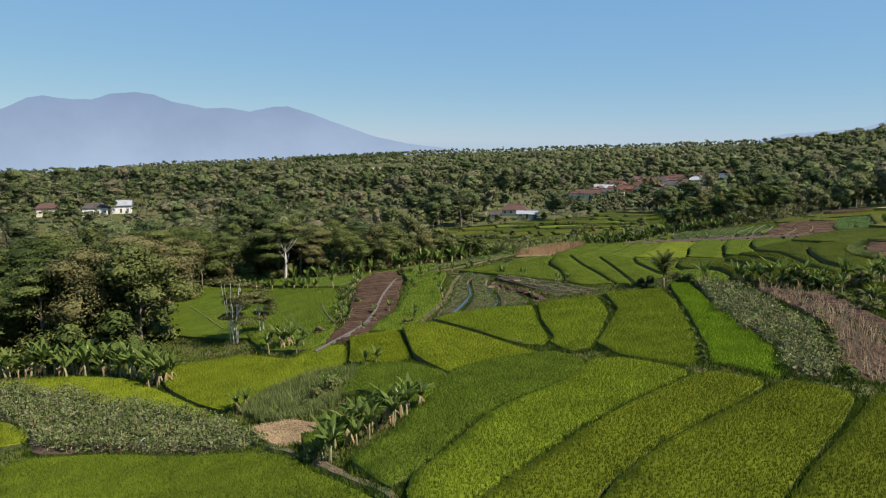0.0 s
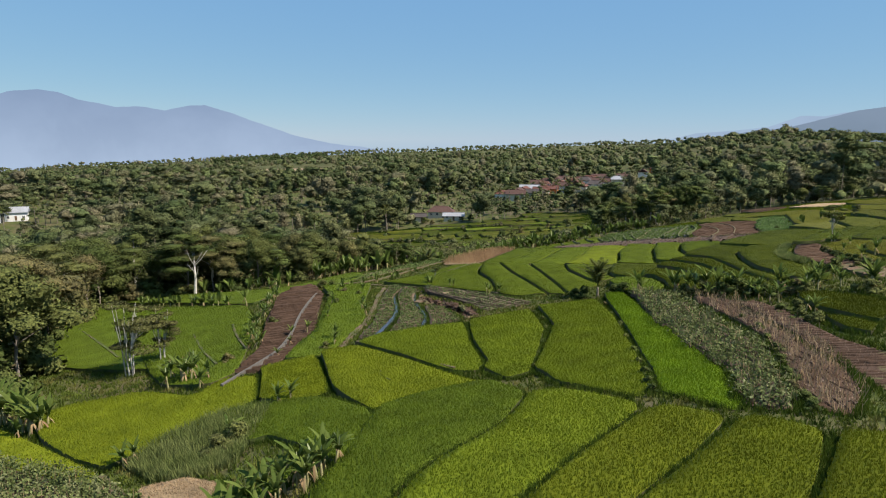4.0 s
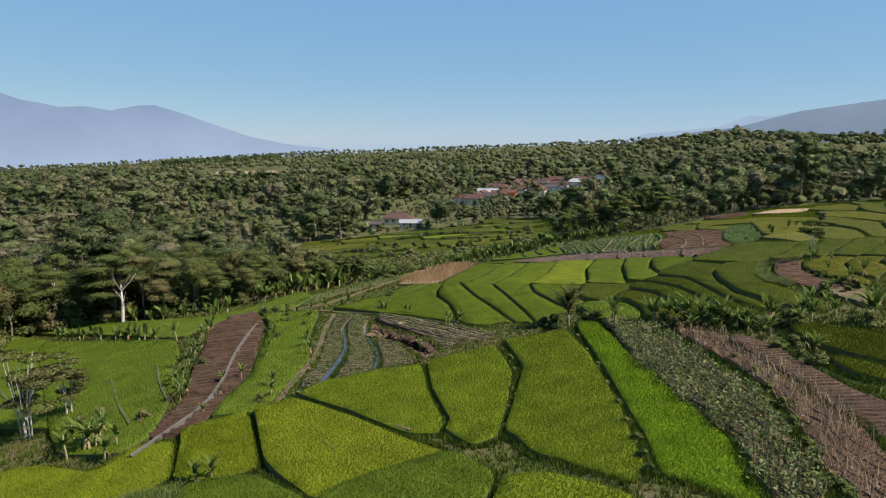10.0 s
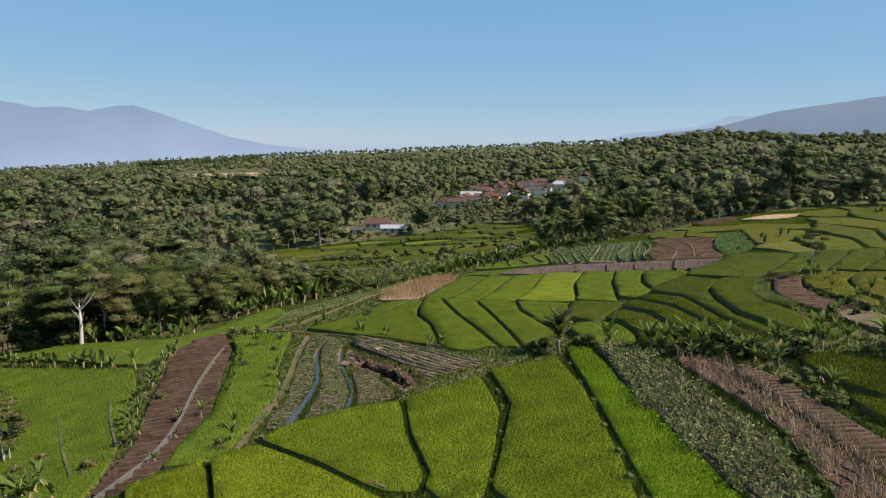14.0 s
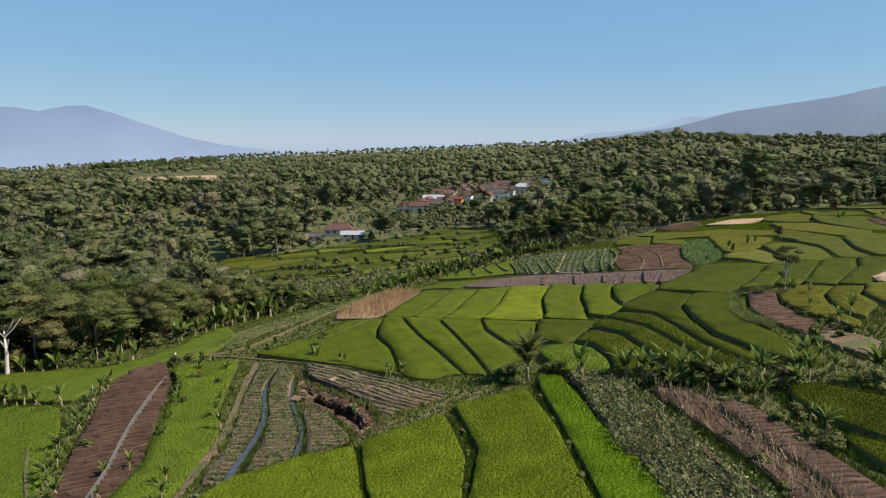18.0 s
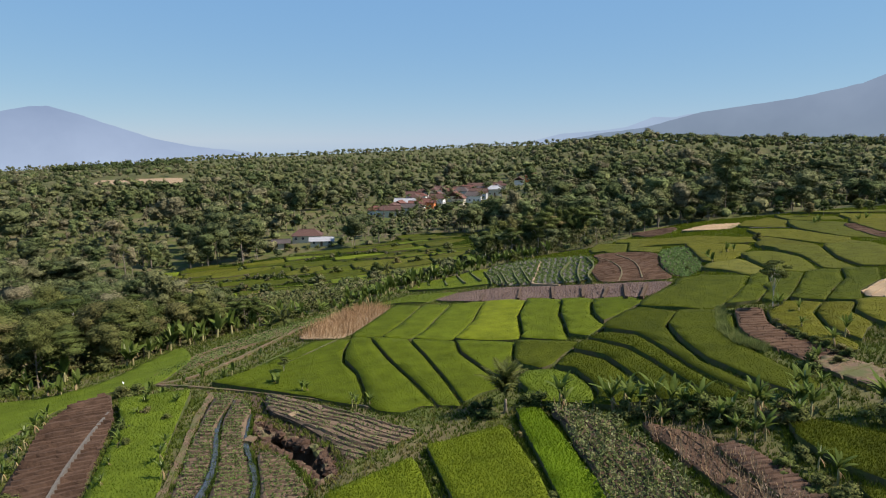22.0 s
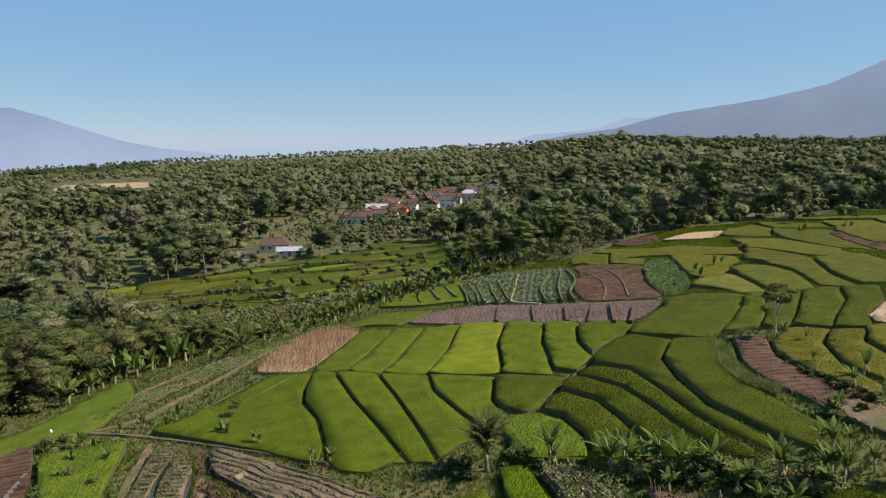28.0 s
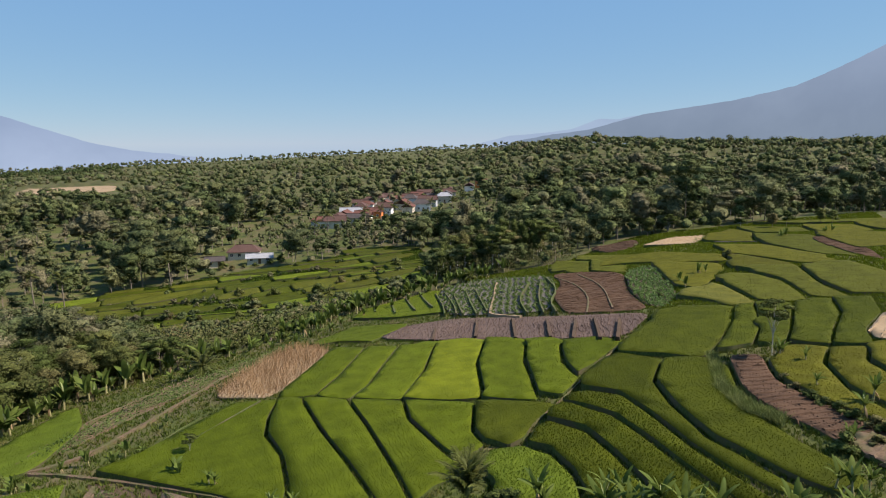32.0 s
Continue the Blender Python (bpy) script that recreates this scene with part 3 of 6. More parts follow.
rice("rice_g", (-1.8, 30.7), (-1.2, 26.6), (0.1, 26.2), (1.1, 28.9), (3.2, 31.2), (6.8, 35.2), (11.3, 40.2), (19.3, 48.1), (15.0, 53.3), (12.5, 53.4), (8.9, 46.7), (3.5, 41.4), (0.1, 35.4), (-1.7, 32.7))
rice("rice_f", (0.3, 24.6), (3.8, 23.8), (6.2, 26.5), (7.9, 29.6), (12.2, 34.3), (17.9, 39.1), (22.9, 44.1), (19.5, 47.4), (11.4, 39.9), (6.9, 34.9), (3.3, 31.0), (1.4, 28.9))
rice("rice_f", (4.3, 23.7), (11.4, 22.6), (14.6, 26.6), (17.1, 29.6), (22.7, 35.5), (26.8, 40.7), (23.8, 44.0), (18.0, 38.8), (12.3, 34.1), (8.1, 29.6), (6.4, 26.5))
rice("rice_f", (11.6, 22.6), (19.0, 21.9), (27.9, 33.1), (29.9, 39.3), (27.4, 40.3), (22.8, 35.2), (17.2, 29.5), (14.8, 26.6))
rice("rice_y", (-9.5, 65.7), (-6.6, 63.9), (-3.5, 65.0), (-3.3, 66.3), (-4.4, 71.6), (-5.5, 76.6), (-10.5, 74.2))
rice("rice_y", (-2.9, 65.6), (0.8, 57.9), (4.0, 59.6), (10.6, 62.0), (7.9, 65.3), (4.0, 70.9), (-1.0, 76.6), (-3.3, 76.3), (-4.6, 75.7))
rice("rice_g", (3.9, 72.7), (8.4, 66.5), (10.4, 65.6), (11.2, 67.6), (10.9, 75.5), (11.4, 82.2), (7.3, 82.0), (2.0, 80.1), (-0.6, 77.7))
rice("rice_g", (11.6, 74.7), (12.0, 67.5), (11.2, 65.7), (12.6, 62.3), (14.4, 63.3), (16.9, 69.6), (19.4, 76.8), (20.1, 86.1), (12.4, 82.2))
rice("rice_g", (21.4, 77.5), (17.4, 67.8), (15.5, 63.4), (16.5, 57.9), (19.8, 50.9), (21.3, 53.2), (24.9, 64.7), (28.1, 78.7), (29.5, 89.1), (22.1, 87.5))
rice("rice_n", (30.3, 83.3), (27.5, 70.7), (24.2, 57.7), (21.8, 50.8), (24.3, 45.9), (25.7, 47.9), (28.1, 54.6), (30.8, 66.2), (31.9, 78.6), (33.8, 90.7), (32.0, 91.6))
p = plot("bean_field", "plot of leafy bean plants on dry stakes between earth banks", "soil", 76, 0.9, 0.6, 0.15, (35.2, 89.9), (30.9, 71.6), (29.3, 59.7), (29.0, 54.6), (25.3, 47.2), (26.1, 45.7), (27.4, 44.6), (28.0, 45.5), (30.8, 51.3), (35.2, 60.9), (35.8, 66.5), (37.0, 74.2), (37.8, 83.3), (37.0, 87.9))
leafy(*p, "bean", "bean_crop", 0.32, 0.14, 13, 0.8, 0.28, 0.95)
staked(*p, "stalk", "stake_stand", 0.6, 1.5)
p = plot("staked_plot", "bare brown plot with rows of thin dry stakes", "soil_red", 75, 0.8, 0.55, 0.05, (39.5, 82.9), (38.3, 70.7), (37.1, 62.8), (33.7, 54.6), (30.4, 48.3), (29.1, 44.5), (30.0, 42.8), (33.6, 46.6), (37.2, 53.8), (39.1, 59.1), (40.8, 66.3), (42.3, 76.7))
staked(*p, "stalk", "stake_stand", 0.2, 1.3, 0.022, 0.3, 0.15)
leafy(*p, "stalk_grey", "dry_litter", 0.4, 0.08, 4, 0.4, 0.2, 0.7)
clods(*p, "soil")
p = plot("staked_plot", "bare brown beds with a few withered stems", "soil_deep", 166, 0.7, 0.5, 0.09, (41.4, 75.1), (40.5, 68.5), (39.4, 61.8), (38.2, 58.0), (36.2, 49.0), (35.0, 45.5), (38.5, 46.0), (42.0, 53.0), (41.4, 59.1), (42.1, 63.4), (43.0, 68.7), (43.2, 74.2))
staked(*p, "stalk_grey", "withered_stems", 0.5, 0.7, 0.016, 0.3)
rice("rice_g", (46.9, 72.3), (46.3, 67.6), (47.0, 64.2), (47.6, 61.8), (52.3, 65.6), (52.5, 69.1), (50.2, 73.7), (47.9, 74.5))
rice("rice_g", (43.8, 61.3), (44.4, 59.1), (46.3, 60.6), (45.8, 63.1), (44.7, 65.5))
p = plot("vegetable_plot", "vegetable plot with rows of low green plants beside a water channel", "soil_light", 158, 0.75, 0.6, 0.14, (2.8, 105.9), (1.2, 88.6), (-0.9, 81.4), (1.3, 80.3), (3.4, 87.4), (4.0, 92.7), (3.9, 103.1), (5.5, 110.5), (4.0, 113.3), rim="soil")
leafy(*p, "veg", "vegetable_crop", 0.26, 0.085, 12, 0.2, 0.10, 0.92)
p = plot("vegetable_plot", "vegetable plot with rows of low green plants beside a water channel", "soil_light", 162, 0.75, 0.6, 0.14, (4.7, 102.7), (4.8, 93.2), (4.1, 87.1), (2.4, 80.7), (5.6, 81.3), (6.5, 82.0), (7.0, 85.6), (7.1, 89.1), (6.4, 94.2), (6.8, 101.6), (7.4, 105.4), (6.0, 109.9), rim="soil")
leafy(*p, "veg", "vegetable_crop", 0.26, 0.085, 12, 0.2, 0.10, 0.92)
p = plot("vegetable_plot", "vegetable plot with rows of low green plants beside a water channel", "soil_light", 167, 0.75, 0.6, 0.14, (8.0, 86.3), (7.5, 81.4), (8.5, 81.9), (11.3, 83.6), (11.0, 85.5), (9.6, 91.1), (7.8, 92.8), rim="soil")
leafy(*p, "veg", "vegetable_crop", 0.26, 0.085, 12, 0.2, 0.10, 0.92)
p = plot("vegetable_plot", "tilled beds with sparse green seedlings", "soil_light", 125.5, 0.8, 0.6, 0.14, (9.3, 103.4), (11.9, 99.0), (14.7, 92.4), (15.2, 88.3), (17.5, 89.6), (22.5, 91.9), (20.9, 94.6), (16.0, 100.9), (9.1, 109.6), rim="soil")
leafy(*p, "veg", "seedling_crop", 0.3, 0.08, 8, 0.15, 0.10, 0.8)
p = plot("tilled_plot", "freshly tilled dark brown plot with ridges across it", "soil_deep", 184, 0.95, 0.6, 0.30, (-13.4, 95.6), (-12.0, 84.6), (-13.9, 75.3), (-10.6, 73.7), (-9.1, 77.1), (-6.9, 82.8), (-6.4, 93.0), (-6.8, 109.3), (-8.8, 120.7), (-13.3, 115.5))
clods(*p, "soil_deep")
rice("rice_d", (-5.2, 107.2), (-5.8, 88.5), (-8.6, 77.0), (-4.9, 76.8), (-3.3, 79.2), (-0.1, 89.0), (-0.7, 97.5), (0.5, 115.9), (-6.9, 115.8))
rice("rice_d", (-21.6, 75.8), (-15.6, 72.7), (-13.4, 75.0), (-14.0, 85.2), (-15.5, 97.8), (-18.3, 108.5), (-29.1, 116.0), (-42.3, 125.6))
rice("rice_d", (-17.4, 108.7), (-14.7, 117.3), (-10.1, 123.0), (-3.5, 123.3), (-0.4, 136.1), (-3.0, 151.9), (-10.9, 129.6), (-18.7, 125.7), (-51.2, 146.9), (-46.1, 134.8), (-31.2, 122.3))
rice("rice_d", (-46.8, 106.1), (-38.6, 90.6), (-22.3, 83.3), (-15.3, 77.3), (-14.6, 88.7), (-17.7, 104.6), (-29.9, 112.9), (-52.0, 137.8), (-64.5, 146.0))
rice("rice_g", (22.1, 127.5), (25.9, 126.4), (29.8, 131.4), (36.4, 143.2), (32.5, 145.8))
rice("rice_g", (30.2, 131.2), (26.2, 125.4), (29.2, 122.6), (32.1, 125.7), (40.9, 140.7), (37.0, 142.7))
rice("rice_g", (32.8, 125.7), (29.8, 122.3), (34.5, 119.3), (40.2, 127.4), (45.8, 138.2), (41.4, 140.3))
rice("rice_y", (40.2, 126.1), (34.9, 119.1), (38.1, 116.7), (42.1, 114.2), (43.2, 117.3), (46.3, 125.1), (51.7, 134.0), (46.4, 138.3))
rice("rice_g", (47.0, 124.3), (43.5, 114.7), (42.4, 113.3), (46.4, 109.0), (47.1, 111.1), (50.7, 120.2), (55.2, 127.8), (52.3, 133.5))
rice("rice_g", (51.7, 120.6), (49.5, 114.6), (47.5, 109.8), (48.8, 107.8), (52.6, 110.7), (53.9, 116.5), (58.0, 123.6), (55.5, 127.4))
rice("rice_g", (56.4, 119.9), (54.2, 115.2), (53.1, 111.4), (55.9, 113.4), (63.1, 117.9), (58.3, 123.0))
rice("rice_g", (11.9, 125.6), (7.4, 121.4), (2.9, 118.9), (10.2, 110.8), (18.4, 101.7), (19.2, 104.8), (19.7, 111.9), (18.7, 117.6), (19.6, 121.9), (21.5, 126.9), (16.4, 129.5))
rice("rice_g", (20.4, 122.2), (19.6, 117.8), (20.2, 111.6), (19.9, 105.4), (19.2, 101.3), (25.7, 97.9), (25.0, 106.0), (24.2, 114.8), (23.9, 125.1), (21.8, 126.6))
rice("rice_g", (24.8, 116.3), (25.7, 107.2), (26.0, 97.7), (28.1, 96.6), (28.5, 103.0), (28.7, 113.8), (28.6, 122.0), (24.4, 124.8))
rice("rice_g", (29.5, 114.5), (29.1, 103.9), (28.6, 97.2), (29.5, 97.7), (33.7, 100.9), (33.5, 104.7), (33.1, 112.9), (34.2, 118.3), (29.2, 121.6))
rice("rice_g", (33.7, 112.8), (34.2, 106.0), (34.7, 101.7), (37.3, 103.1), (37.6, 106.5), (40.5, 112.6), (34.7, 117.6))
rice("rice_g", (38.1, 106.1), (37.9, 103.5), (39.1, 101.3), (47.5, 106.4), (46.3, 108.0), (41.0, 112.1))
rice("rice_g", (70.5, 120.1), (60.8, 113.0), (63.6, 109.6), (66.5, 106.5), (68.5, 107.5), (79.3, 115.7), (85.4, 121.8), (81.2, 127.6))
rice("rice_g", (55.3, 109.7), (51.7, 106.7), (53.1, 103.5), (52.4, 97.4), (50.6, 90.1), (50.3, 85.6), (50.8, 81.4), (51.5, 81.1), (52.0, 86.9), (51.8, 90.4), (53.8, 97.4), (56.8, 103.4), (62.0, 108.4), (59.7, 112.2))
rice("rice_g", (57.3, 102.8), (55.2, 97.4), (52.5, 89.6), (52.4, 85.4), (52.5, 81.1), (53.0, 78.0), (55.6, 78.7), (54.3, 81.6), (54.7, 85.6), (55.6, 90.0), (58.8, 96.3), (65.9, 105.6), (62.1, 107.6))
rice("rice_g", (48.0, 104.7), (49.9, 99.0), (49.3, 92.8), (48.2, 86.3), (47.6, 82.3), (49.5, 80.7), (49.4, 84.2), (49.9, 88.8), (51.2, 96.1), (52.2, 102.4), (50.5, 105.4))
rice("rice_g", (44.8, 102.7), (46.2, 99.0), (45.5, 93.5), (44.6, 88.5), (43.6, 85.1), (47.1, 82.3), (47.2, 83.6), (47.2, 87.7), (48.1, 93.7), (48.8, 99.4), (47.3, 104.3))
rice("rice_g", (40.5, 99.9), (41.9, 98.0), (41.6, 93.5), (40.5, 90.0), (39.7, 88.5), (43.0, 85.6), (44.0, 88.6), (45.0, 93.5), (45.5, 98.4), (44.0, 102.2))
rice("rice_d", (33.6, 93.3), (39.1, 89.0), (40.6, 93.0), (40.9, 97.1), (39.6, 99.2), (37.7, 99.5))
p = plot("tilled_plot", "bare reddish-brown plot with straight ridges", "soil_red", 158, 1.1, 0.8, 0.10, (61.3, 95.3), (59.3, 89.1), (59.2, 85.8), (58.4, 82.2), (58.1, 78.5), (62.7, 81.8), (63.0, 84.3), (63.6, 89.0), (65.2, 95.6), (70.6, 102.4), (67.8, 103.9))
clods(*p, "soil_red")
rice("rice_y", (70.1, 99.1), (67.4, 95.7), (65.0, 88.5), (64.1, 82.8), (65.7, 84.0), (66.8, 88.9), (71.9, 96.0), (76.7, 99.2), (73.9, 102.0))
rice("rice_y", (72.5, 95.4), (68.4, 89.9), (66.8, 84.7), (71.9, 88.3), (74.8, 93.3), (79.4, 96.7), (76.6, 98.6))
rice("rice_y", (76.0, 93.6), (73.2, 86.2), (86.0, 94.6), (79.8, 96.4))
rice("rice_g", (80.0, 115.1), (73.5, 109.7), (69.1, 106.8), (73.1, 105.8), (79.7, 110.9), (88.4, 120.6), (85.9, 121.1))
rice("rice_g", (77.7, 109.0), (73.4, 105.4), (75.3, 103.4), (79.9, 106.8), (91.8, 116.9), (88.7, 120.2))
rice("rice_g", (82.3, 108.2), (76.2, 103.4), (78.4, 100.3), (83.0, 103.7), (90.6, 108.7), (96.3, 114.8), (92.2, 116.6))
rice("rice_g", (91.0, 108.3), (83.5, 103.2), (78.5, 99.6), (81.0, 97.9), (85.6, 101.4), (93.9, 105.5), (101.4, 112.2), (97.5, 114.7))
plot("fallow_plot", "dry pale fallow plot", "soil_dry", -154, 1.2, 0.6, 0.1, (85.6, 100.8), (82.8, 98.1), (87.0, 95.2), (100.0, 103.6), (94.8, 105.6))
rice("rice_o", (87.2, 123.5), (89.7, 120.9), (92.8, 127.1), (97.1, 137.7), (87.1, 133.2))
rice("rice_g", (95.0, 128.9), (91.4, 122.1), (95.8, 118.5), (97.8, 120.2), (104.4, 130.2), (104.1, 140.8), (99.9, 138.8))
rice("rice_g", (108.3, 135.7), (102.5, 125.9), (97.4, 118.5), (100.2, 114.7), (104.3, 122.7), (115.9, 138.1), (108.8, 143.9))
rice("rice_y", (96.7, 146.9), (94.9, 139.7), (108.0, 146.4), (111.8, 153.4), (105.2, 164.0))
rice("rice_y", (110.5, 145.6), (117.4, 138.2), (119.3, 141.1), (120.1, 157.1))
rice("rice_g", (106.9, 124.2), (102.0, 115.2), (105.7, 112.0), (119.4, 121.6), (124.9, 133.8), (116.6, 136.1))
rice("rice_y", (122.3, 159.4), (120.0, 140.2), (126.0, 136.8), (133.5, 162.4), (128.5, 171.0))
rice("rice_y", (106.1, 183.9), (97.3, 175.5), (103.6, 171.6), (107.0, 166.3), (114.9, 153.3), (119.2, 161.8), (117.5, 175.5))
rice("rice_g", (136.2, 163.4), (132.6, 148.5), (131.9, 136.8), (142.9, 150.3), (151.9, 166.4), (146.0, 176.2))
rice("rice_y", (141.3, 143.9), (151.6, 141.7), (168.3, 157.3), (157.4, 167.8))
rice("rice_y", (132.9, 177.5), (137.7, 168.5), (150.9, 180.5), (153.8, 191.5), (142.6, 185.5))
rice("rice_g", (150.2, 179.1), (160.8, 172.0), (166.6, 180.7), (157.9, 193.2))
rice("rice_y", (160.9, 169.8), (170.6, 162.2), (177.4, 174.2), (169.6, 181.5))
rice("rice_y", (172.7, 161.9), (179.6, 155.4), (195.2, 165.5), (180.5, 175.0))
rice("rice_g", (173.1, 184.5), (198.4, 167.6), (202.9, 170.5), (167.9, 197.3))
p = plot("withered_plot", "plot of withered grey-mauve stalks in rows", "soil_mauve", 62, 0.9, 0.5, 0.04, (52.7, 136.2), (60.1, 124.8), (65.2, 118.9), (77.1, 128.6), (68.6, 138.6), (62.9, 147.2), (56.5, 156.7), (48.7, 158.9), (40.1, 149.5))
staked(*p, "stalk_grey", "withered_crop", 0.26, 0.6, 0.024, 0.2, 0.2)
clods(*p, "soil_mauve")
p = plot("tilled_plot", "bare reddish-brown plot with straight ridges", "soil_red", 157, 1.1, 0.8, 0.10, (85.6, 167.8), (76.6, 155.9), (69.7, 140.3), (78.4, 130.5), (86.5, 147.0), (97.9, 163.8), (91.1, 180.5))
clods(*p, "soil_red")
p = plot("vegetable_plot", "terraced vegetable plot with pale plastic mulch rows", "grey_path", 62, 1.3, 0.8, 0.2, (65.9, 189.4), (58.1, 160.5), (69.4, 145.6), (82.7, 165.1), (90.4, 181.0), (81.9, 200.1), (72.3, 202.0))
leafy(*p, "veg", "vegetable_crop", 0.4, 0.12, 16, 0.3, 0.2, 0.95)
p = plot("vegetable_plot", "plot of bright leafy green vegetables", "soil", 57, 0.8, 0.5, 0.12, (86.7, 146.6), (80.8, 134.6), (80.3, 130.0), (89.4, 137.0), (104.1, 162.6), (96.7, 160.9))
leafy(*p, "lettuce", "vegetable_crop", 0.3, 0.14, 8, 0.35, 0.2)
rice("rice_g", (93.7, 187.3), (95.5, 172.8), (103.9, 185.4), (101.3, 196.4))
rice("rice_g", (95.3, 171.6), (98.8, 163.9), (104.1, 170.6), (104.0, 184.6))
rice("rice_g", (104.0, 190.6), (107.2, 174.3), (112.9, 182.0), (107.5, 196.2))
rice("rice_g", (45.5, 188.4), (51.7, 175.2), (59.1, 168.8), (69.3, 203.1), (50.6, 198.3))
rice("rice_g", (38.9, 148.5), (49.4, 161.6), (41.8, 173.0), (31.1, 160.3))
p = plot("reed_patch", "patch of tall dry reddish stalks", "soil_dry", 63, 0.6, 0.4, 0.1, (14.0, 135.8), (21.4, 128.8), (32.5, 146.6), (27.9, 157.9))
staked(*p, "reed", "reed_stand", 0.12, 1.4, 0.022, 0.3, 0.25)
plot("fallow_plot", "dry pale fallow plot", "soil_dry", -162, 1.2, 0.6, 0.1, (126.6, 184.3), (133.0, 180.0), (144.9, 190.5), (136.7, 194.7), (121.2, 188.1))
p = plot("tilled_plot", "bare reddish-brown plot with straight ridges", "soil_red", -56, 1.1, 0.8, 0.10, (114.1, 190.6), (125.5, 194.2), (134.4, 207.0), (115.6, 203.1))
clods(*p, "soil_red")
p = plot("tilled_plot", "bare reddish-brown plot with straight ridges", "soil_red", 144, 1.1, 0.8, 0.10, (135.5, 141.9), (130.5, 130.6), (140.2, 140.6), (155.1, 159.9), (147.6, 161.1))
clods(*p, "soil_red")
p = plot("weedy_plot", "sloping weedy vegetable strip with dry stems", "path", 46, 0.9, 0.6, 0.15, (-1.6, 128.5), (6.4, 137.9), (17.2, 147.1), (27.0, 156.5), (28.6, 163.0), (20.2, 154.9), (8.1, 146.6), (-5.7, 127.8))
leafy(*p, "veg", "weed_cover", 0.3, 0.12, 7, 0.4, 0.25)


def valley_terraces():
    """Long narrow paddies, one above the other, across the valley floor."""
    rng = np.random.default_rng(77)

    def edge(k, x):
        return 208 + 5.0 * k + 2.6 * math.sin(x / 15 + 0.6 * k) + 1.5 * math.sin(x / 6.5 + 1.9 * k) + 0.06 * x
    for k in range(15):
        x = -36 + rng.uniform(0, 8)
        while x < 92:
            w = rng.uniform(11, 24)
            mid = (x + w / 2, (edge(k, x + w / 2) + edge(k + 1, x + w / 2)) / 2)
            if inside(VALLEY, *mid) and rng.uniform() < (0.35 if mid[1] < 222 else 0.9):
                xs = np.linspace(x + 0.4, x + w - 0.3, 6)
                rice(str(rng.choice(["rice_u", "rice_t", "rice_u", "rice_b", "rice_t"])), *[(a, edge(k, a) + 0.35) for a in xs], *[(a, edge(k + 1, a) - 0.35) for a in xs[::-1]])
            x += w


VALLEY = np.array([(-34, 262), (-2, 273), (32, 278), (54, 276), (74, 292), (92, 280), (84, 228), (63, 208), (42, 203), (14, 200), (-8, 214), (-28, 240)], float)
valley_terraces()
strip("water_channel", "narrow irrigation channel with still grey-blue water", "channel", "water", 0.75, 0.26, (5.4, 111.0), (4.0, 103.7), (4.2, 92.8), (3.5, 87.8), (1.4, 81.3), (0.3, 77.4))
strip("water_channel", "short irrigation channel with still water", "channel", "water", 0.6, 0.26, (7.3, 104.2), (6.6, 96.5), (7.4, 89.7), (7.4, 85.8), (6.6, 82.0), (6.0, 80.5))
strip("footpath", "worn grey footpath through the tilled plot", "path", "grey_path", 0.42, 0.46, (-7.6, 112.5), (-8.2, 104.7), (-9.0, 96.4), (-9.0, 87.5), (-9.7, 80.2), (-11.7, 76.0), (-14.1, 71.5), wobble=0.1)
strip("footpath", "earth bank footpath beside the vegetable plot", "path", "path", 1.0, 0.1, (3.1, 116.0), (1.7, 104.9), (0.7, 90.6), (-1.8, 82.4), (-3.1, 77.5))
strip("footpath", "trodden footpath between rice terraces", "path", "path", 0.26, 0.15, (72.9, 123.4), (62.2, 116.1), (53.5, 110.5), (48.3, 106.8), (39.1, 101.4))
strip("footpath", "trodden earth path along the weedy strip", "path", "path", 0.7, 0.2, (-5.4, 123.8), (1.1, 124.5), (7.0, 132.3), (11.8, 139.0), (17.3, 148.2), (23.7, 155.2))
strip("footpath", "earth path below the rice terrace", "path", "path", 0.6, 0.15, (-6.3, 125.6), (2.9, 118.3), (10.2, 110.7), (15.6, 104.8), (19.7, 100.5))
strip("footpath", "narrow earth bund between paddies", "path", "path", 0.45, 0.45, (-1.0, 79.2), (4.0, 73.2), (8.4, 66.7))
strip("footpath", "pale strip of plastic sheet along a paddy", "path", "grey_path", 0.7, 0.3, (133.3, 175.6), (138.2, 167.2))
strip("footpath", "muddy footpath between paddies", "path", "path", 0.9, 0.15, (-19.9, 56.7), (-16.6, 51.9), (-11.6, 45.0), (-8.1, 39.7), (-5.4, 35.3), (-2.9, 32.8), (-1.9, 30.6))
strip("bund", "low grassy bund across a paddy", "bund", "bank", 0.5, 0.48, (-50.4, 122.6), (-41.9, 108.0), (-35.3, 98.2), (-31.2, 91.9))
strip("bund", "low grassy bund across a paddy", "bund", "bank", 0.45, 0.48, (-23.0, 96.6), (-19.7, 87.5), (-16.3, 79.4))
strip("bund", "low grassy bund across a paddy", "bund", "bank", 0.45, 0.48, (-18.1, 97.6), (-16.4, 91.3), (-13.9, 83.9))
strip("bund", "low grassy bund across a paddy", "bund", "bank", 0.3, 0.55, (-3.1, 77.5), (-0.8, 72.7), (1.5, 67.9))
strip("bund", "low grassy bund across a paddy", "bund", "bank", 0.25, 0.55, (10.0, 119.3), (13.4, 122.5), (16.9, 125.3), (19.7, 127.7))
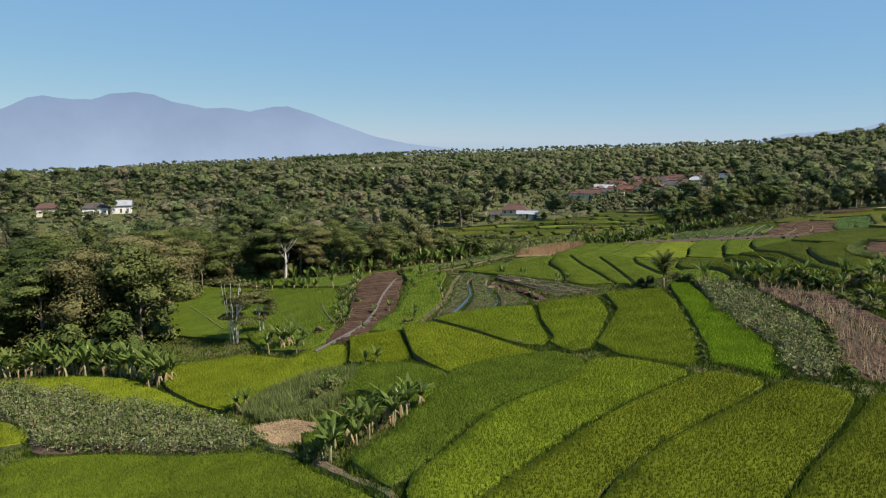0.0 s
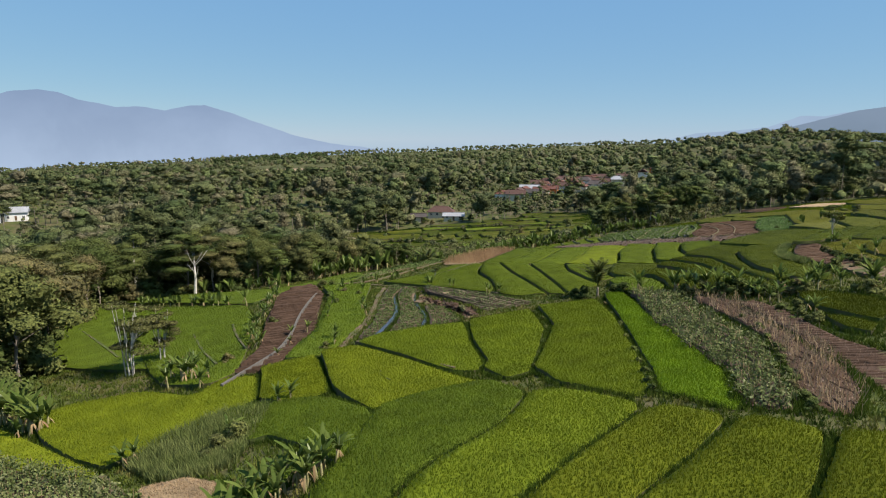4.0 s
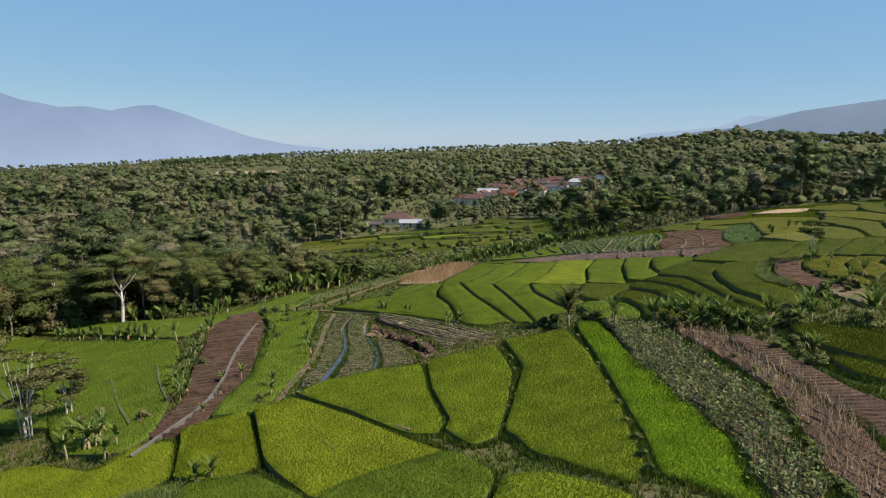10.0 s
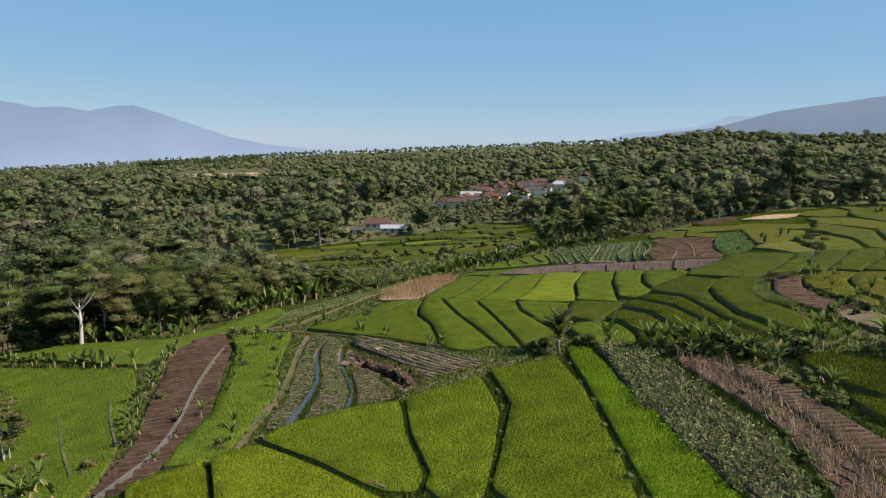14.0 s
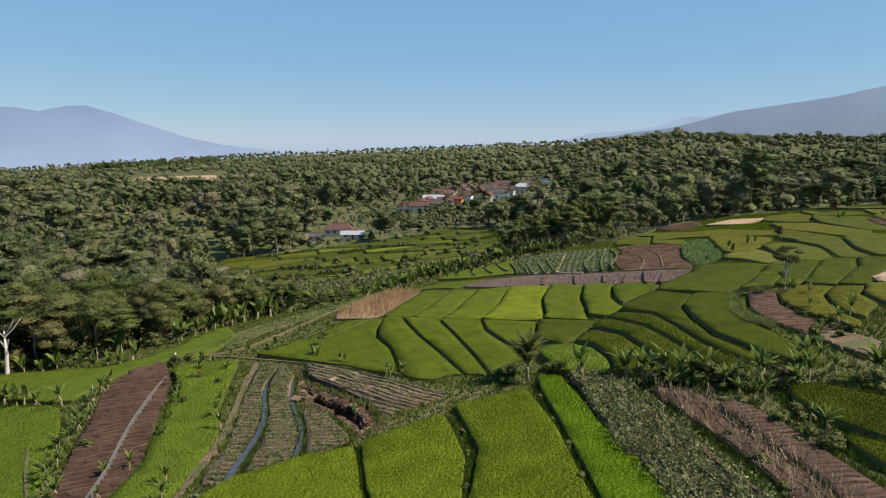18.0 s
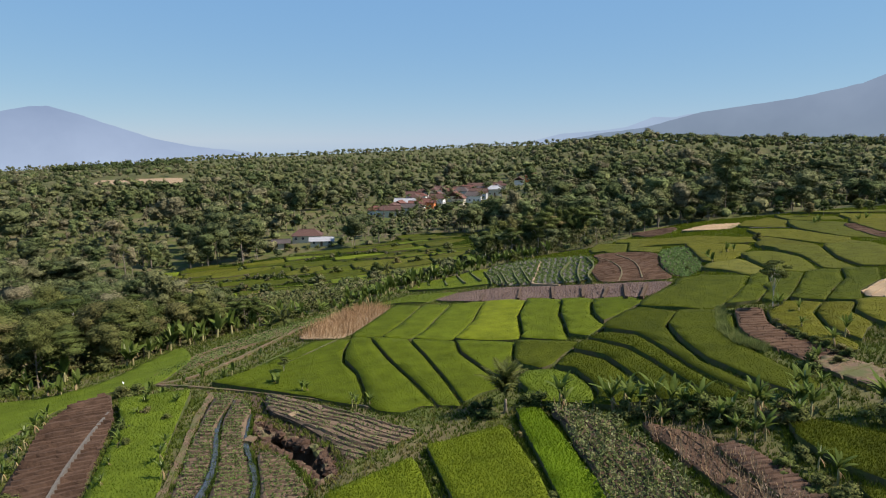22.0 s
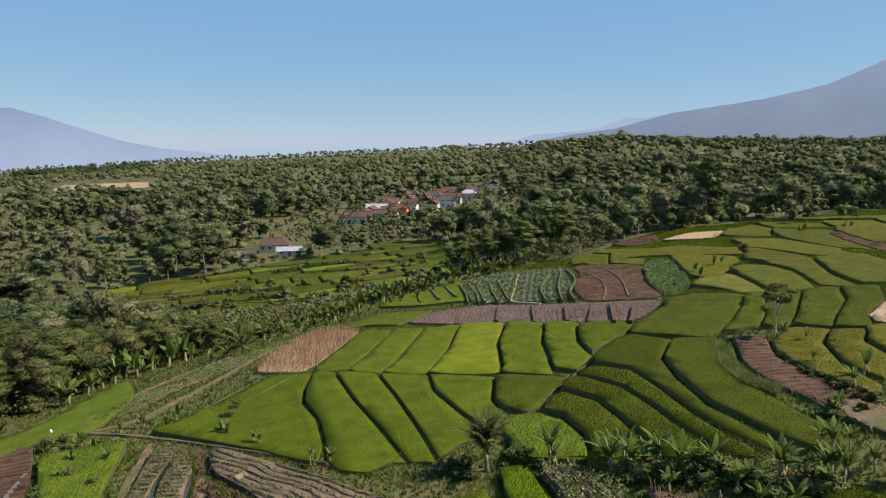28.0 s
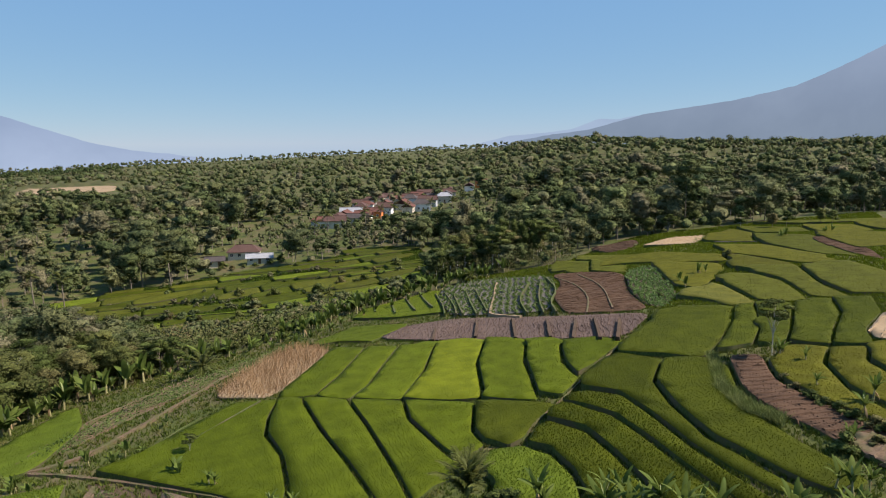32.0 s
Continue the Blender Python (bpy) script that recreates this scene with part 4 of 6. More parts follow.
strip("bund", "low grassy bund across a paddy", "bund", "bank", 0.25, 0.55, (6.0, 119.7), (9.4, 123.8), (13.0, 127.5))
for p in (((68.1, 196.5), (62.6, 177.7), (57.3, 163.1)), ((69.7, 194.7), (63.6, 173.9), (58.4, 160.1)), ((68.9, 186.6), (59.0, 158.5)), ((71.8, 186.1), (66.6, 172.7), (60.4, 155.4)), ((73.6, 184.9), (62.5, 155.5)),
          ((82.8, 176.7), (72.3, 162.1), (65.6, 146.3)), ((84.7, 175.1), (74.0, 157.3), (67.1, 143.2)), ((87.0, 176.7), (80.6, 161.1), (73.4, 152.1), (68.5, 141.6))):
    strip("bund", "dark earth step between vegetable beds", "bund", "bank", 0.4, 0.78, *p)
for p in (((65.4, 199.3), (60.0, 176.9)), ((61.9, 200.6), (56.7, 178.5)), ((58.4, 201.2), (53.1, 181.1)), ((53.9, 200.6), (51.3, 190.3))):
    strip("bund", "curved grassy step in a small paddy", "bund", "bank", 0.6, 0.75, *p)
for p in (((57.9, 149.7), (52.1, 137.5)), ((61.8, 144.2), (55.4, 130.8)), ((64.7, 138.1), (58.5, 126.6)), ((66.4, 132.6), (59.9, 123.0)), ((68.8, 131.3), (61.9, 119.8)), ((70.2, 127.0), (63.3, 118.0)), ((50.5, 150.0), (46.6, 141.1))):
    strip("bund", "dark earth step across withered stalks", "bund", "soil", 0.6, 0.6, *p)
for p in (((88.8, 176.0), (85.6, 161.8), (79.9, 149.2), (71.1, 136.7)), ((92.3, 172.3), (87.7, 156.1), (75.7, 136.3))):
    strip("footpath", "trodden earth line curving through a bare plot", "path", "path", 0.4, 0.42, *p)
strip("footpath", "pale dusty path through the vegetable beds", "path", "soil_dry", 0.7, 0.55, (80.9, 189.2), (72.1, 172.3), (63.7, 156.6), (61.7, 152.5), (63.8, 145.0))
strip("footpath", "earth path between beds on the slope", "path", "path", 0.5, 0.32, (-5.5, 127.0), (-0.6, 138.6), (6.0, 146.7), (13.5, 155.8))
strip("bund", "low grassy bund across a paddy", "bund", "bank", 0.3, 0.5, (-1.6, 72.6), (0.3, 69.6), (2.3, 65.2))
build_paddies()
plot("fallow_plot", "dry straw-covered end of a bare terrace", "path", 20, 1.4, 0.7, 0.12, (58.1, 81.1), (58.2, 78.3), (58.1, 74.7), (62.2, 78.6), (62.3, 81.0), (60.8, 83.8))
ob, *_ = plot("straw_patch", "dry straw-covered patch of bare earth", "soil_dry", 20, 90, 0.6, 0.05, (-14.0, 49.1), (-11.8, 45.5), (-9.8, 44.8), (-9.6, 49.7), (-12.6, 52.8), (-15.9, 52.4))
x, y = scatter(RIMS[-1], 0.16)
v = blades(x, y, top_of(RIMS[-1], x, y) + 0.2, 0.14, 0.03, 4, 2.0)
piece("straw", mesh_of("straw", v, tris(v), [M["stalk"]]), ob, kind="stuff")
plot("fallow_plot", "pale dry field in a clearing of the far woods", "soil_dry", 20, 40, 3.0, 0.1, (-134.1, 832.6), (-47.7, 812.1), (-40.5, 696.5), (-126.9, 740.5))

# ---- woods ----
CLEARED = np.array([(-150, 50), (-56, 80), (-46, 78), (-38, 80), (-46, 108), (-48, 135), (-36, 138), (-22, 135), (-10, 145), (-1, 166), (12, 170), (32, 186), (45, 198),
                    (74, 216), (90, 203), (102, 194), (139, 214), (157, 205), (172, 200), (215, 190), (330, 120), (330, -120), (-150, -120)], float)
FAR_FIELD = np.array([(-119.0, 673.9), (-32.2, 641.9), (-41.9, 820.3), (-140.8, 853.6)], float)
HAMLET = np.array([(76, 362), (104, 372), (140, 392), (172, 425), (226, 478), (226, 504), (160, 486), (112, 460), (84, 400)], float)


def ball(level):
    bm = bmesh.new()
    bmesh.ops.create_icosphere(bm, subdivisions=level, radius=1.0)
    v, f = np.array([p.co[:] for p in bm.verts]), np.array([[p.index for p in q.verts] for q in bm.faces])
    bm.free()
    return v, f


BALLS = {k: ball(k) for k in (2,)}


def clumps(blobs, level, rng, full=0.72):
    """The dense inside of a crown: ragged lumps of foliage, and which way each of their points faces."""
    unit, tri = BALLS[level]
    vs, fs, ns = [], [], []
    for i, (x, y, z, r, flat) in enumerate(blobs):
        k = rng.normal(size=(3, 3)) * [[2.2], [3.0], [4.5]]
        w = rng.uniform(0.68, 1.28, len(unit)) + sum(a * np.sin(unit @ q + p) for a, q, p in zip((0.16, 0.13, 0.10), k, rng.uniform(0, 6.28, 3)))
        v = unit * w[:, None] * r * full * [1, 1, flat]
        vs.append(v + [x, y, z])
        fs.append(tri + i * len(unit))
        ns.append(unit * 0.9 + [x * 1.2, y * 1.2, 0.15] + rng.normal(0, 0.42, unit.shape))
    return np.concatenate(vs), np.concatenate(fs), np.concatenate(ns)


def crown(kind, n, size, rng, few=0):
    """Leaf points of a crown in a box about one unit high: rounded, layered, tall, bushy or airy; few keeps that many lumps, made larger."""
    blobs = []
    if kind == "round":
        for _ in range(few or 13):
            a, r = rng.uniform(0, 6.28), rng.uniform(0, 0.28) * (0.6 if few else 1)
            blobs.append((r * math.cos(a), r * math.sin(a), rng.uniform(0.32, 0.84) - r * 0.2, rng.uniform(0.12, 0.2) * (1.45 if few else 1), 0.72))
    elif kind == "layers":
        for _ in range(few or 12):
            a, r = rng.uniform(0, 6.28), rng.uniform(0.05, 0.36) * (0.7 if few else 1)
            blobs.append((r * math.cos(a), r * math.sin(a), rng.uniform(0.46, 0.92) - r * 0.3, rng.uniform(0.13, 0.22) * (1.35 if few else 1), 0.36 if few else 0.26))
    elif kind == "bush":
        for _ in range(few or 9):
            a, r = rng.uniform(0, 6.28), rng.uniform(0, 0.45) * (0.6 if few else 1)
            blobs.append((r * math.cos(a), r * math.sin(a), rng.uniform(0.2, 0.75) * (1 - r), rng.uniform(0.18, 0.3) * (1.4 if few else 1), 0.85))
    elif kind == "airy":
        for _ in range(16):
            a, r = rng.uniform(0, 6.28), rng.uniform(0.06, 0.34)
            blobs.append((r * math.cos(a), r * math.sin(a), rng.uniform(0.36 if few == 0 and n > 5000 else 0.66, 0.97) - r * 0.2, rng.uniform(0.09, 0.16), 0.24))
    else:
        for i in range(few or 9):
            a, r = rng.uniform(0, 6.28), rng.uniform(0, 0.13)
            blobs.append((r * math.cos(a), r * math.sin(a), 0.35 + 0.55 * (i + 0.5) / (few or 9), rng.uniform(0.11, 0.17) * (1.2 - 0.55 * i / (few or 9)) * (1.3 if few else 1), 0.85))
    which = rng.integers(0, len(blobs), n)
    b = np.array(blobs)[which]
    d = rng.normal(size=(n, 3))
    d /= np.linalg.norm(d, axis=1)[:, None]
    up = d + [0, 0, 0.5]
    face = d * 0.9 + b[:, :3] * [1.2, 1.2, 0] + [0, 0, 0.3] + rng.normal(0, 0.2, (n, 3))
    face /= np.linalg.norm(face, axis=1)[:, None]
    d *= (rng.uniform(0.5, 1.12, n) ** 0.5 * b[:, 3])[:, None]
    d[:, 2] *= b[:, 4]
    return leaf_quads(b[:, :3] + d, size, rng, up), blobs, face


def tube(path, radii, sides=6):
    path = np.array(path, float)
    t = np.gradient(path, axis=0)
    v, f = [], []
    for i, (p, r) in enumerate(zip(path, radii)):
        w = Vector(t[i]).normalized()
        a = w.orthogonal().normalized()
        b = w.cross(a)
        v += [tuple(Vector(p) + (a * math.cos(q) + b * math.sin(q)) * r) for q in (2 * math.pi * j / sides for j in range(sides))]
        if i:
            o = (i - 1) * sides
            f += [(o + j, o + (j + 1) % sides, o + sides + (j + 1) % sides, o + sides + j) for j in range(sides)]
    f.append(tuple(range(len(v) - sides, len(v))))
    return v, f


def joined(tubes):
    v, f = [], []
    for a, b in tubes:
        f += [tuple(i + len(v) for i in q) for q in b]
        v += a
    return v, f


def tree_model(kind, seed, leaves, size, bark="bark", stems=1):
    rng = np.random.default_rng(seed)
    v, blobs, face = crown(kind, leaves, size, rng)
    top = {"round": 0.6, "layers": 0.72, "tall": 0.85, "bush": 0.35, "airy": 0.9}[kind]
    parts, feet = [], []
    for i in range(stems):
        bow, q, spread = rng.normal(0, 0.02, 2), i * 2.4 + rng.uniform(0, 0.8), 0.05 * (stems > 1)
        cx, cy = math.cos(q), math.sin(q)
        end = top * rng.uniform(0.75, 1.0) if stems > 1 else top
        feet.append((cx * spread * 3, cy * spread * 3, end))
        parts.append(tube([(cx * spread, cy * spread, -0.04), (bow[0] + cx * spread * 1.6, bow[1] + cy * spread * 1.6, end * 0.35), (bow[0] * 0.5 + cx * spread * 2.4, -bow[1] + cy * spread * 2.4, end * 0.7), feet[-1]], [0.013, 0.010, 0.007, 0.003] if stems == 1 else [0.008, 0.0065, 0.005, 0.002]))
    for x, y, z, r, _ in blobs:
        fx, fy, end = min(feet, key=lambda p: (p[0] - x) ** 2 + (p[1] - y) ** 2)
        s = rng.uniform(0.45, 0.8) * min(z, end)
        fx, fy = fx * s / end, fy * s / end
        parts.append(tube([(fx, fy, s), ((fx + x) * 0.5, (fy + y) * 0.5, (s + z) / 2 + 0.02), (x * 0.95, y * 0.95, z)], [0.005, 0.0035, 0.0015], 4))
    tv, tf = joined(parts)
    f = quads(v).tolist()
    face = np.repeat(face, 4, axis=0)
    if kind != "airy":
        cv, cf, cn = clumps(blobs, 2, rng, 0.6)
        f += (cf + len(v)).tolist()
        v, face = np.concatenate([v, cv]), np.concatenate([face, cn])
    return mesh_of("trunk", tv, tf, [M[bark]], True), soften(mesh_of("crown", v, f, [M["tree"]], True), face, 1)


MODELS = [tree_model(k, 20 + i, *q) for i, (k, *q) in enumerate([("round", 6000, 0.0115, "bark"), ("round", 5600, 0.012, "bark"), ("layers", 5600, 0.011, "bark_pale"),
          ("layers", 5200, 0.011, "bark"), ("tall", 4200, 0.011, "bark"), ("round", 3400, 0.0115, "bark_pale"), ("tall", 3000, 0.011, "bark_pale"), ("bush", 700, 0.042, "bark"), ("bush", 650, 0.045, "bark"),
          ("airy", 6500, 0.0125, "bark_pale", 5), ("airy", 4200, 0.019, "bark_pale", 1)])]
TREE_LABELS = ["broad dark green tree with a rounded crown at the wood's edge", "leafy green tree in mixed woodland", "light feathery tree with flat layered branches and a pale trunk",
               "feathery tree with layered foliage in the wood", "slender tall tree with narrow dark foliage", "thin brownish-leaved tree with a pale trunk", "slim tall tree with pale bark", "dense green shrub on a field bank", "low leafy shrub on a bank",
               "sparse feathery tree with several pale trunks", "slim solitary tree with a flat sparse crown"]


def tree(x, y, height, model, wide=1.0, label="", group="woodland trees"):
    t, c = MODELS[model]
    low = model in (7, 8)
    ob = new("shrub" if low else "tree")
    z = float(land(x, y))
    ob.matrix_world = Matrix.LocRotScale((x, y, z), Euler((0, 0, RNG.uniform(0, 6.28))), (height * wide, height * wide, height))
    piece("trunk", t, ob), piece("crown", c, ob)
    return tagged(ob, label or TREE_LABELS[model], "shrub" if low else "tree", "shrubs" if low else group)


def wooded(x, y):
    return ~inside(CLEARED, x, y) & ~inside(VALLEY, x, y) & ~inside(HAMLET, x, y)


# trees that stand near: each a thing of its own
def near_woods(count, lo, hi, kinds, gap, seed, where):
    """Scatters trees where the land is wooded; those on the slope stay low, so that the valley fields show over them."""
    rng = np.random.default_rng(seed)
    x, y = rng.uniform(-100, 75, 9000), rng.uniform(60, 240, 9000)
    ok = wooded(x, y) & where(x, y)
    x, y = x[ok], y[ok]
    z, edge = land(x, y), ~wooded(x + 5.0, y - 7.0) & (x > -30)
    got = 0
    for a, b, h, e in zip(x, y, z, edge):
        if got < count and (not SPOTS or ((np.array(SPOTS) - (a, b)) ** 2).sum(1).min() > gap):
            SPOTS.append((a, b))
            got += 1
            hh = rng.uniform(lo, hi) * (0.8 if e else 1.0)
            if a > -45:
                hh = min(hh, max(2.4, 30 - ((0.202 if a < -4 else 0.216 if a < 4 else 0.228) + 0.0023 * max(0, a + 10)) * math.hypot(a - 12.5, b - 49.3) - h + rng.uniform(-1, 1)))
            tree(a, b, hh, int(rng.choice(kinds)), rng.uniform(0.95, 1.35))


SPOTS = []


def NEAR_BELT(x, y):
    return (x < 62) & (y < 176) & (x > -95) & (y < 240 + 0.5 * x)


near_woods(44, 11, 16, [0, 1, 2, 3, 3, 2, 4, 5], 10, 10, lambda x, y: (x > -85) & (x < -38) & (y > 78) & (y < 112))
near_woods(120, 9, 15, [0, 0, 0, 1, 1, 1, 2, 3, 3, 4, 5, 6], 13, 11, NEAR_BELT)
near_woods(58, 6, 11, [0, 0, 1, 1, 3, 5], 6, 14, lambda x, y: (x > -26) & (x < 32) & (y > 140) & (y < 182))
near_woods(120, 3.0, 5.0, [7, 8], 4, 12, lambda x, y: (x < 70) & ~wooded(x + 9.0, y - 12.0))


def slim_grove():
    """Close-set slim trees with bare pale trunks behind the banana row."""
    rng = np.random.default_rng(23)
    x, y = rng.uniform(70, 122, 400), rng.uniform(206, 246, 400)
    ok = inside(np.array([(74, 216), (100, 209), (120, 222), (104, 244), (88, 238)]), x, y)
    for a, b in list(zip(x[ok], y[ok]))[:44]:
        tree(a, b, rng.uniform(8.5, 12.5), int(rng.choice([2, 6, 2, 4])), rng.uniform(0.7, 1.0), "slim tree with a bare pale trunk in a close grove", "grove trees")


slim_grove()
near_woods(80, 4.5, 8.0, [7, 8], 4, 17, lambda x, y: (x < -24) & (y < 150) & ~wooded(x + 7.0, y - 9.0))


def valley_scrub():
    """Low bushes all over the banks of the valley, too many to count."""
    rng = np.random.default_rng(31)
    x, y = rng.uniform(-32, 80, 1800), 200 + 85 * rng.uniform(0, 1, 1800) ** 1.7
    ok = inside(VALLEY, x, y)
    for poly in RIMS:
        ok[ok] = ~inside(poly, x[ok], y[ok])
    x, y = x[ok][:190], y[ok][:190]
    kinds = []
    for k in range(6):
        g = np.random.default_rng(60 + k)
        leaf, blobs, face = crown("bush", 420, 0.05, g)
        lv = leaf.reshape(-1, 4, 3)[:, :3].reshape(-1, 3)
        cv, cf, cn = clumps(blobs, 2, g, 0.6)
        kinds.append((np.concatenate([lv, cv]), np.concatenate([tris(lv), cf + len(lv)]), np.concatenate([np.repeat(face, 3, axis=0), cn])))
    vs, fs, ns, ts, base = [], [], [], [], 0
    for a, b, z in zip(x, y, land(x, y)):
        v, f, n = kinds[int(rng.integers(0, 6))]
        h = rng.uniform(1.1, 2.4) + (1.6 if b < 228 else 0)
        vs.append(v * h * [1.1, 1.1, 1.0] + [a, b, z])
        fs.append(f + base), ns.append(n), ts.append(np.full(len(v), rng.uniform(0, 1)))
        base += len(v)
    me = soften(mesh_of("valley_scrub", np.concatenate(vs), np.concatenate(fs), [M["wood"]], True), np.concatenate(ns), 1)
    me.attributes.new("tint", "FLOAT", "POINT").data.foreach_set("value", np.concatenate(ts).astype(np.float32))
    tagged(piece("valley_scrub", me, kind="stuff"), "low green and brownish bushes on the valley banks", "scrub")


valley_scrub()


def undergrowth():
    """Saplings and low leaves that fill the wood's floor."""
    rng = np.random.default_rng(8)
    x, y = rng.uniform(-110, 110, 260000), rng.uniform(60, 250, 260000)
    ok = wooded(x, y)
    x, y = x[ok], y[ok]
    c = np.c_[x, y, land(x, y) + rng.uniform(0.0, 1.0, len(x)) ** 1.6 * np.where((x < -30) & (y < 150), 7.5, 4.6)]
    v = leaf_quads(c, 0.24, rng, np.array([0.3, -0.3, 0.6]))
    tagged(piece("undergrowth", mesh_of("undergrowth", v, quads(v), [M["floor_leaf"]]), kind="stuff"), "dense dark green undergrowth on the woodland floor", "undergrowth")


undergrowth()

# the woods beyond, one mass of small crowns
def far_woods():
    rng = np.random.default_rng(5)
    kinds = ["round", "layers", "round", "tall", "round", "layers", "bush"]
    lod = []
    # leaves, their size, lumps
    for nn, ss, few in ((950, 0.026, 7), (210, 0.048, 4), (64, 0.075, 1), (30, 0.12, 1)):
        row = []
        for i in range(14):
            g = np.random.default_rng(40 + i)
            leaf, blobs, face = crown(kinds[i % 7], nn, ss, g, few)
            if few == 1:
                x, y, z, r, flat = blobs[0]
                blobs = [(0, 0, 0.58 if kinds[i % 7] != "bush" else 0.4, r * 1.2, max(flat, 0.7))]
            cv, cf, cn = clumps(blobs, 2, g, {7: 0.55, 4: 0.64}.get(few, 0.74))
            lv = leaf.reshape(-1, 4, 3)[:, :3].reshape(-1, 3)
            row.append((np.concatenate([lv, cv]), np.concatenate([tris(lv), cf + len(lv)]), np.concatenate([np.repeat(face, 3, axis=0), cn])))
        lod.append(row)
    FULL = [0, 1, 2, 3, 4, 5, 7, 8, 9, 10, 11, 12]
    vs, fs, ns, ts, tv, base = [], [], [], [], [], 0
    # distances, number, detail, azimuths, and how tall against a full tree
    for r0, r1, cnt, lv, a0, a1, tall in ((60, 300, 1500, 0, -60, 66, 1), (174, 262, 520, 0, -32, 13, 1), (300, 560, 3300, 1, -60, 66, 1), (280, 560, 700, 1, 22, 66, 1), (288, 375, 260, 1, 7, 23, 1), (560, 1000, 5200, 2, -60, 66, 1), (560, 1000, 1200, 2, 22, 66, 1),
                                          (1000, 1650, 5200, 2, -60, 66, 1), (1150, 1230, 420, 2, -12.5, -3.5, 1.25), (190, 560, 4800, 3, -55, 60, 0.36)):
        az = np.radians(rng.uniform(a0, a1, cnt))
        r = np.sqrt(rng.uniform(r0 ** 2, r1 ** 2, cnt))
        x, y = r * np.sin(az), r * np.cos(az)
        ok = (wooded(x, y) | (inside(HAMLET, x, y) & (rng.uniform(size=cnt) < (0.55 if tall == 1 else 0.9)))) & ~((x > -95) & (x < 62) & (y < 174) & (y < 240 + 0.5 * x))
        ok &= ~inside(FAR_FIELD, x, y) & ~((abs(x - 33) < 13) & (y > 272) & (y < 314))
        x, y = x[ok], y[ok]
        home = inside(HAMLET, x, y)
        for a, b, z, in_hamlet in zip(x, y, land(x, y), home):
            grove = math.sin(a * 0.061 + 1.7 * math.sin(b * 0.023)) + math.sin(b * 0.047 + 1.3 * math.sin(a * 0.031))
            hh = rng.uniform(6.0, 12.5) * (1.45 if rng.uniform() < 0.12 and r0 < 500 else 1.0) * (1 + 0.16 * grove) * tall
            if 0.10 < a / b < 0.46 and 285 < b < 400:
                hh *= 0.45 if tall == 1 else 0.7
            if b > 950:
                hh *= 0.85
            if in_hamlet:
                hh *= 0.52
            if -0.66 < a / b < -0.42 and 235 < b < 315:
                hh *= 0.6
            if -45 < a < 62 and b < 240:
                hh = min(hh, max(2.4, 30 - ((0.202 if a < -4 else 0.216 if a < 4 else 0.228) + 0.0023 * max(0, a + 10)) * math.hypot(a - 12.5, b - 49.3) - z + rng.uniform(-1, 1)))
            q, fat = rng.uniform(0, 6.28), rng.uniform(0.75, 1.3)
            c, s = math.cos(q), math.sin(q)
            turn = np.array([[c, -s, 0], [s, c, 0], [0, 0, 1]])
            v, f, n = lod[lv][int(rng.choice(FULL)) if tall >= 1 else 6]
            vs.append(v @ (turn * [[hh * fat], [hh * fat], [hh]]).T + [a, b, z])
            fs.append(f + base)
            ns.append(n @ turn.T)
            ts.append(np.full(len(v), 0.0 if lv == 2 and r0 == 1150 else (rng.uniform(0, 1) + 0.22 * grove + 0.5) % 1.0))
            base += len(v)
            if r0 < 560 and tall == 1:
                for o in (0, 2.1, 4.2):
                    tv.append([[a + 0.2 * math.cos(o), b + 0.2 * math.sin(o), z], [a + 0.2 * math.cos(o + 2.1), b + 0.2 * math.sin(o + 2.1), z], [a, b, z + hh * 0.7]])
    me = soften(mesh_of("far_woods", np.concatenate(vs), np.concatenate(fs), [M["wood"]], True), np.concatenate(ns), 1)
    me.attributes.new("tint", "FLOAT", "POINT").data.foreach_set("value", np.concatenate(ts).astype(np.float32))
    ob = tagged(piece("far_woods", me, kind="stuff"), "mixed green and brown woodland covering the far slopes", "woodland")
    t = np.array(tv).reshape(-1, 3)
    piece("trunks", mesh_of("trunks", t, tris(t), [M["bark"]]), ob, kind="stuff")


far_woods()

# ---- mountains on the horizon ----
# Unlit backdrop: black base, hazy distance painted as a glow graded by height.
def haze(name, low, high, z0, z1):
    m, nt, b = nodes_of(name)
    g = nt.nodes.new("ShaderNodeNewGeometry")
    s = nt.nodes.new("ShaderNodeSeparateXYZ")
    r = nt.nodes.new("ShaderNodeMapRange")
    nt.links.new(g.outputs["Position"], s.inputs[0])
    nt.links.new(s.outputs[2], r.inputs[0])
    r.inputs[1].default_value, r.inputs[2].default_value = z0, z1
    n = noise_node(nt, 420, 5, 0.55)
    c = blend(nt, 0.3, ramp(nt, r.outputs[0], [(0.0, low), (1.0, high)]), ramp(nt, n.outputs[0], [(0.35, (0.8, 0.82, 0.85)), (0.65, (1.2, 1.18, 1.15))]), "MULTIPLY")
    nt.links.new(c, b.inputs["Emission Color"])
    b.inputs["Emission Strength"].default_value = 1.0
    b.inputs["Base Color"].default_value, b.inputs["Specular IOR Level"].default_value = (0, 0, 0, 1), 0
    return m


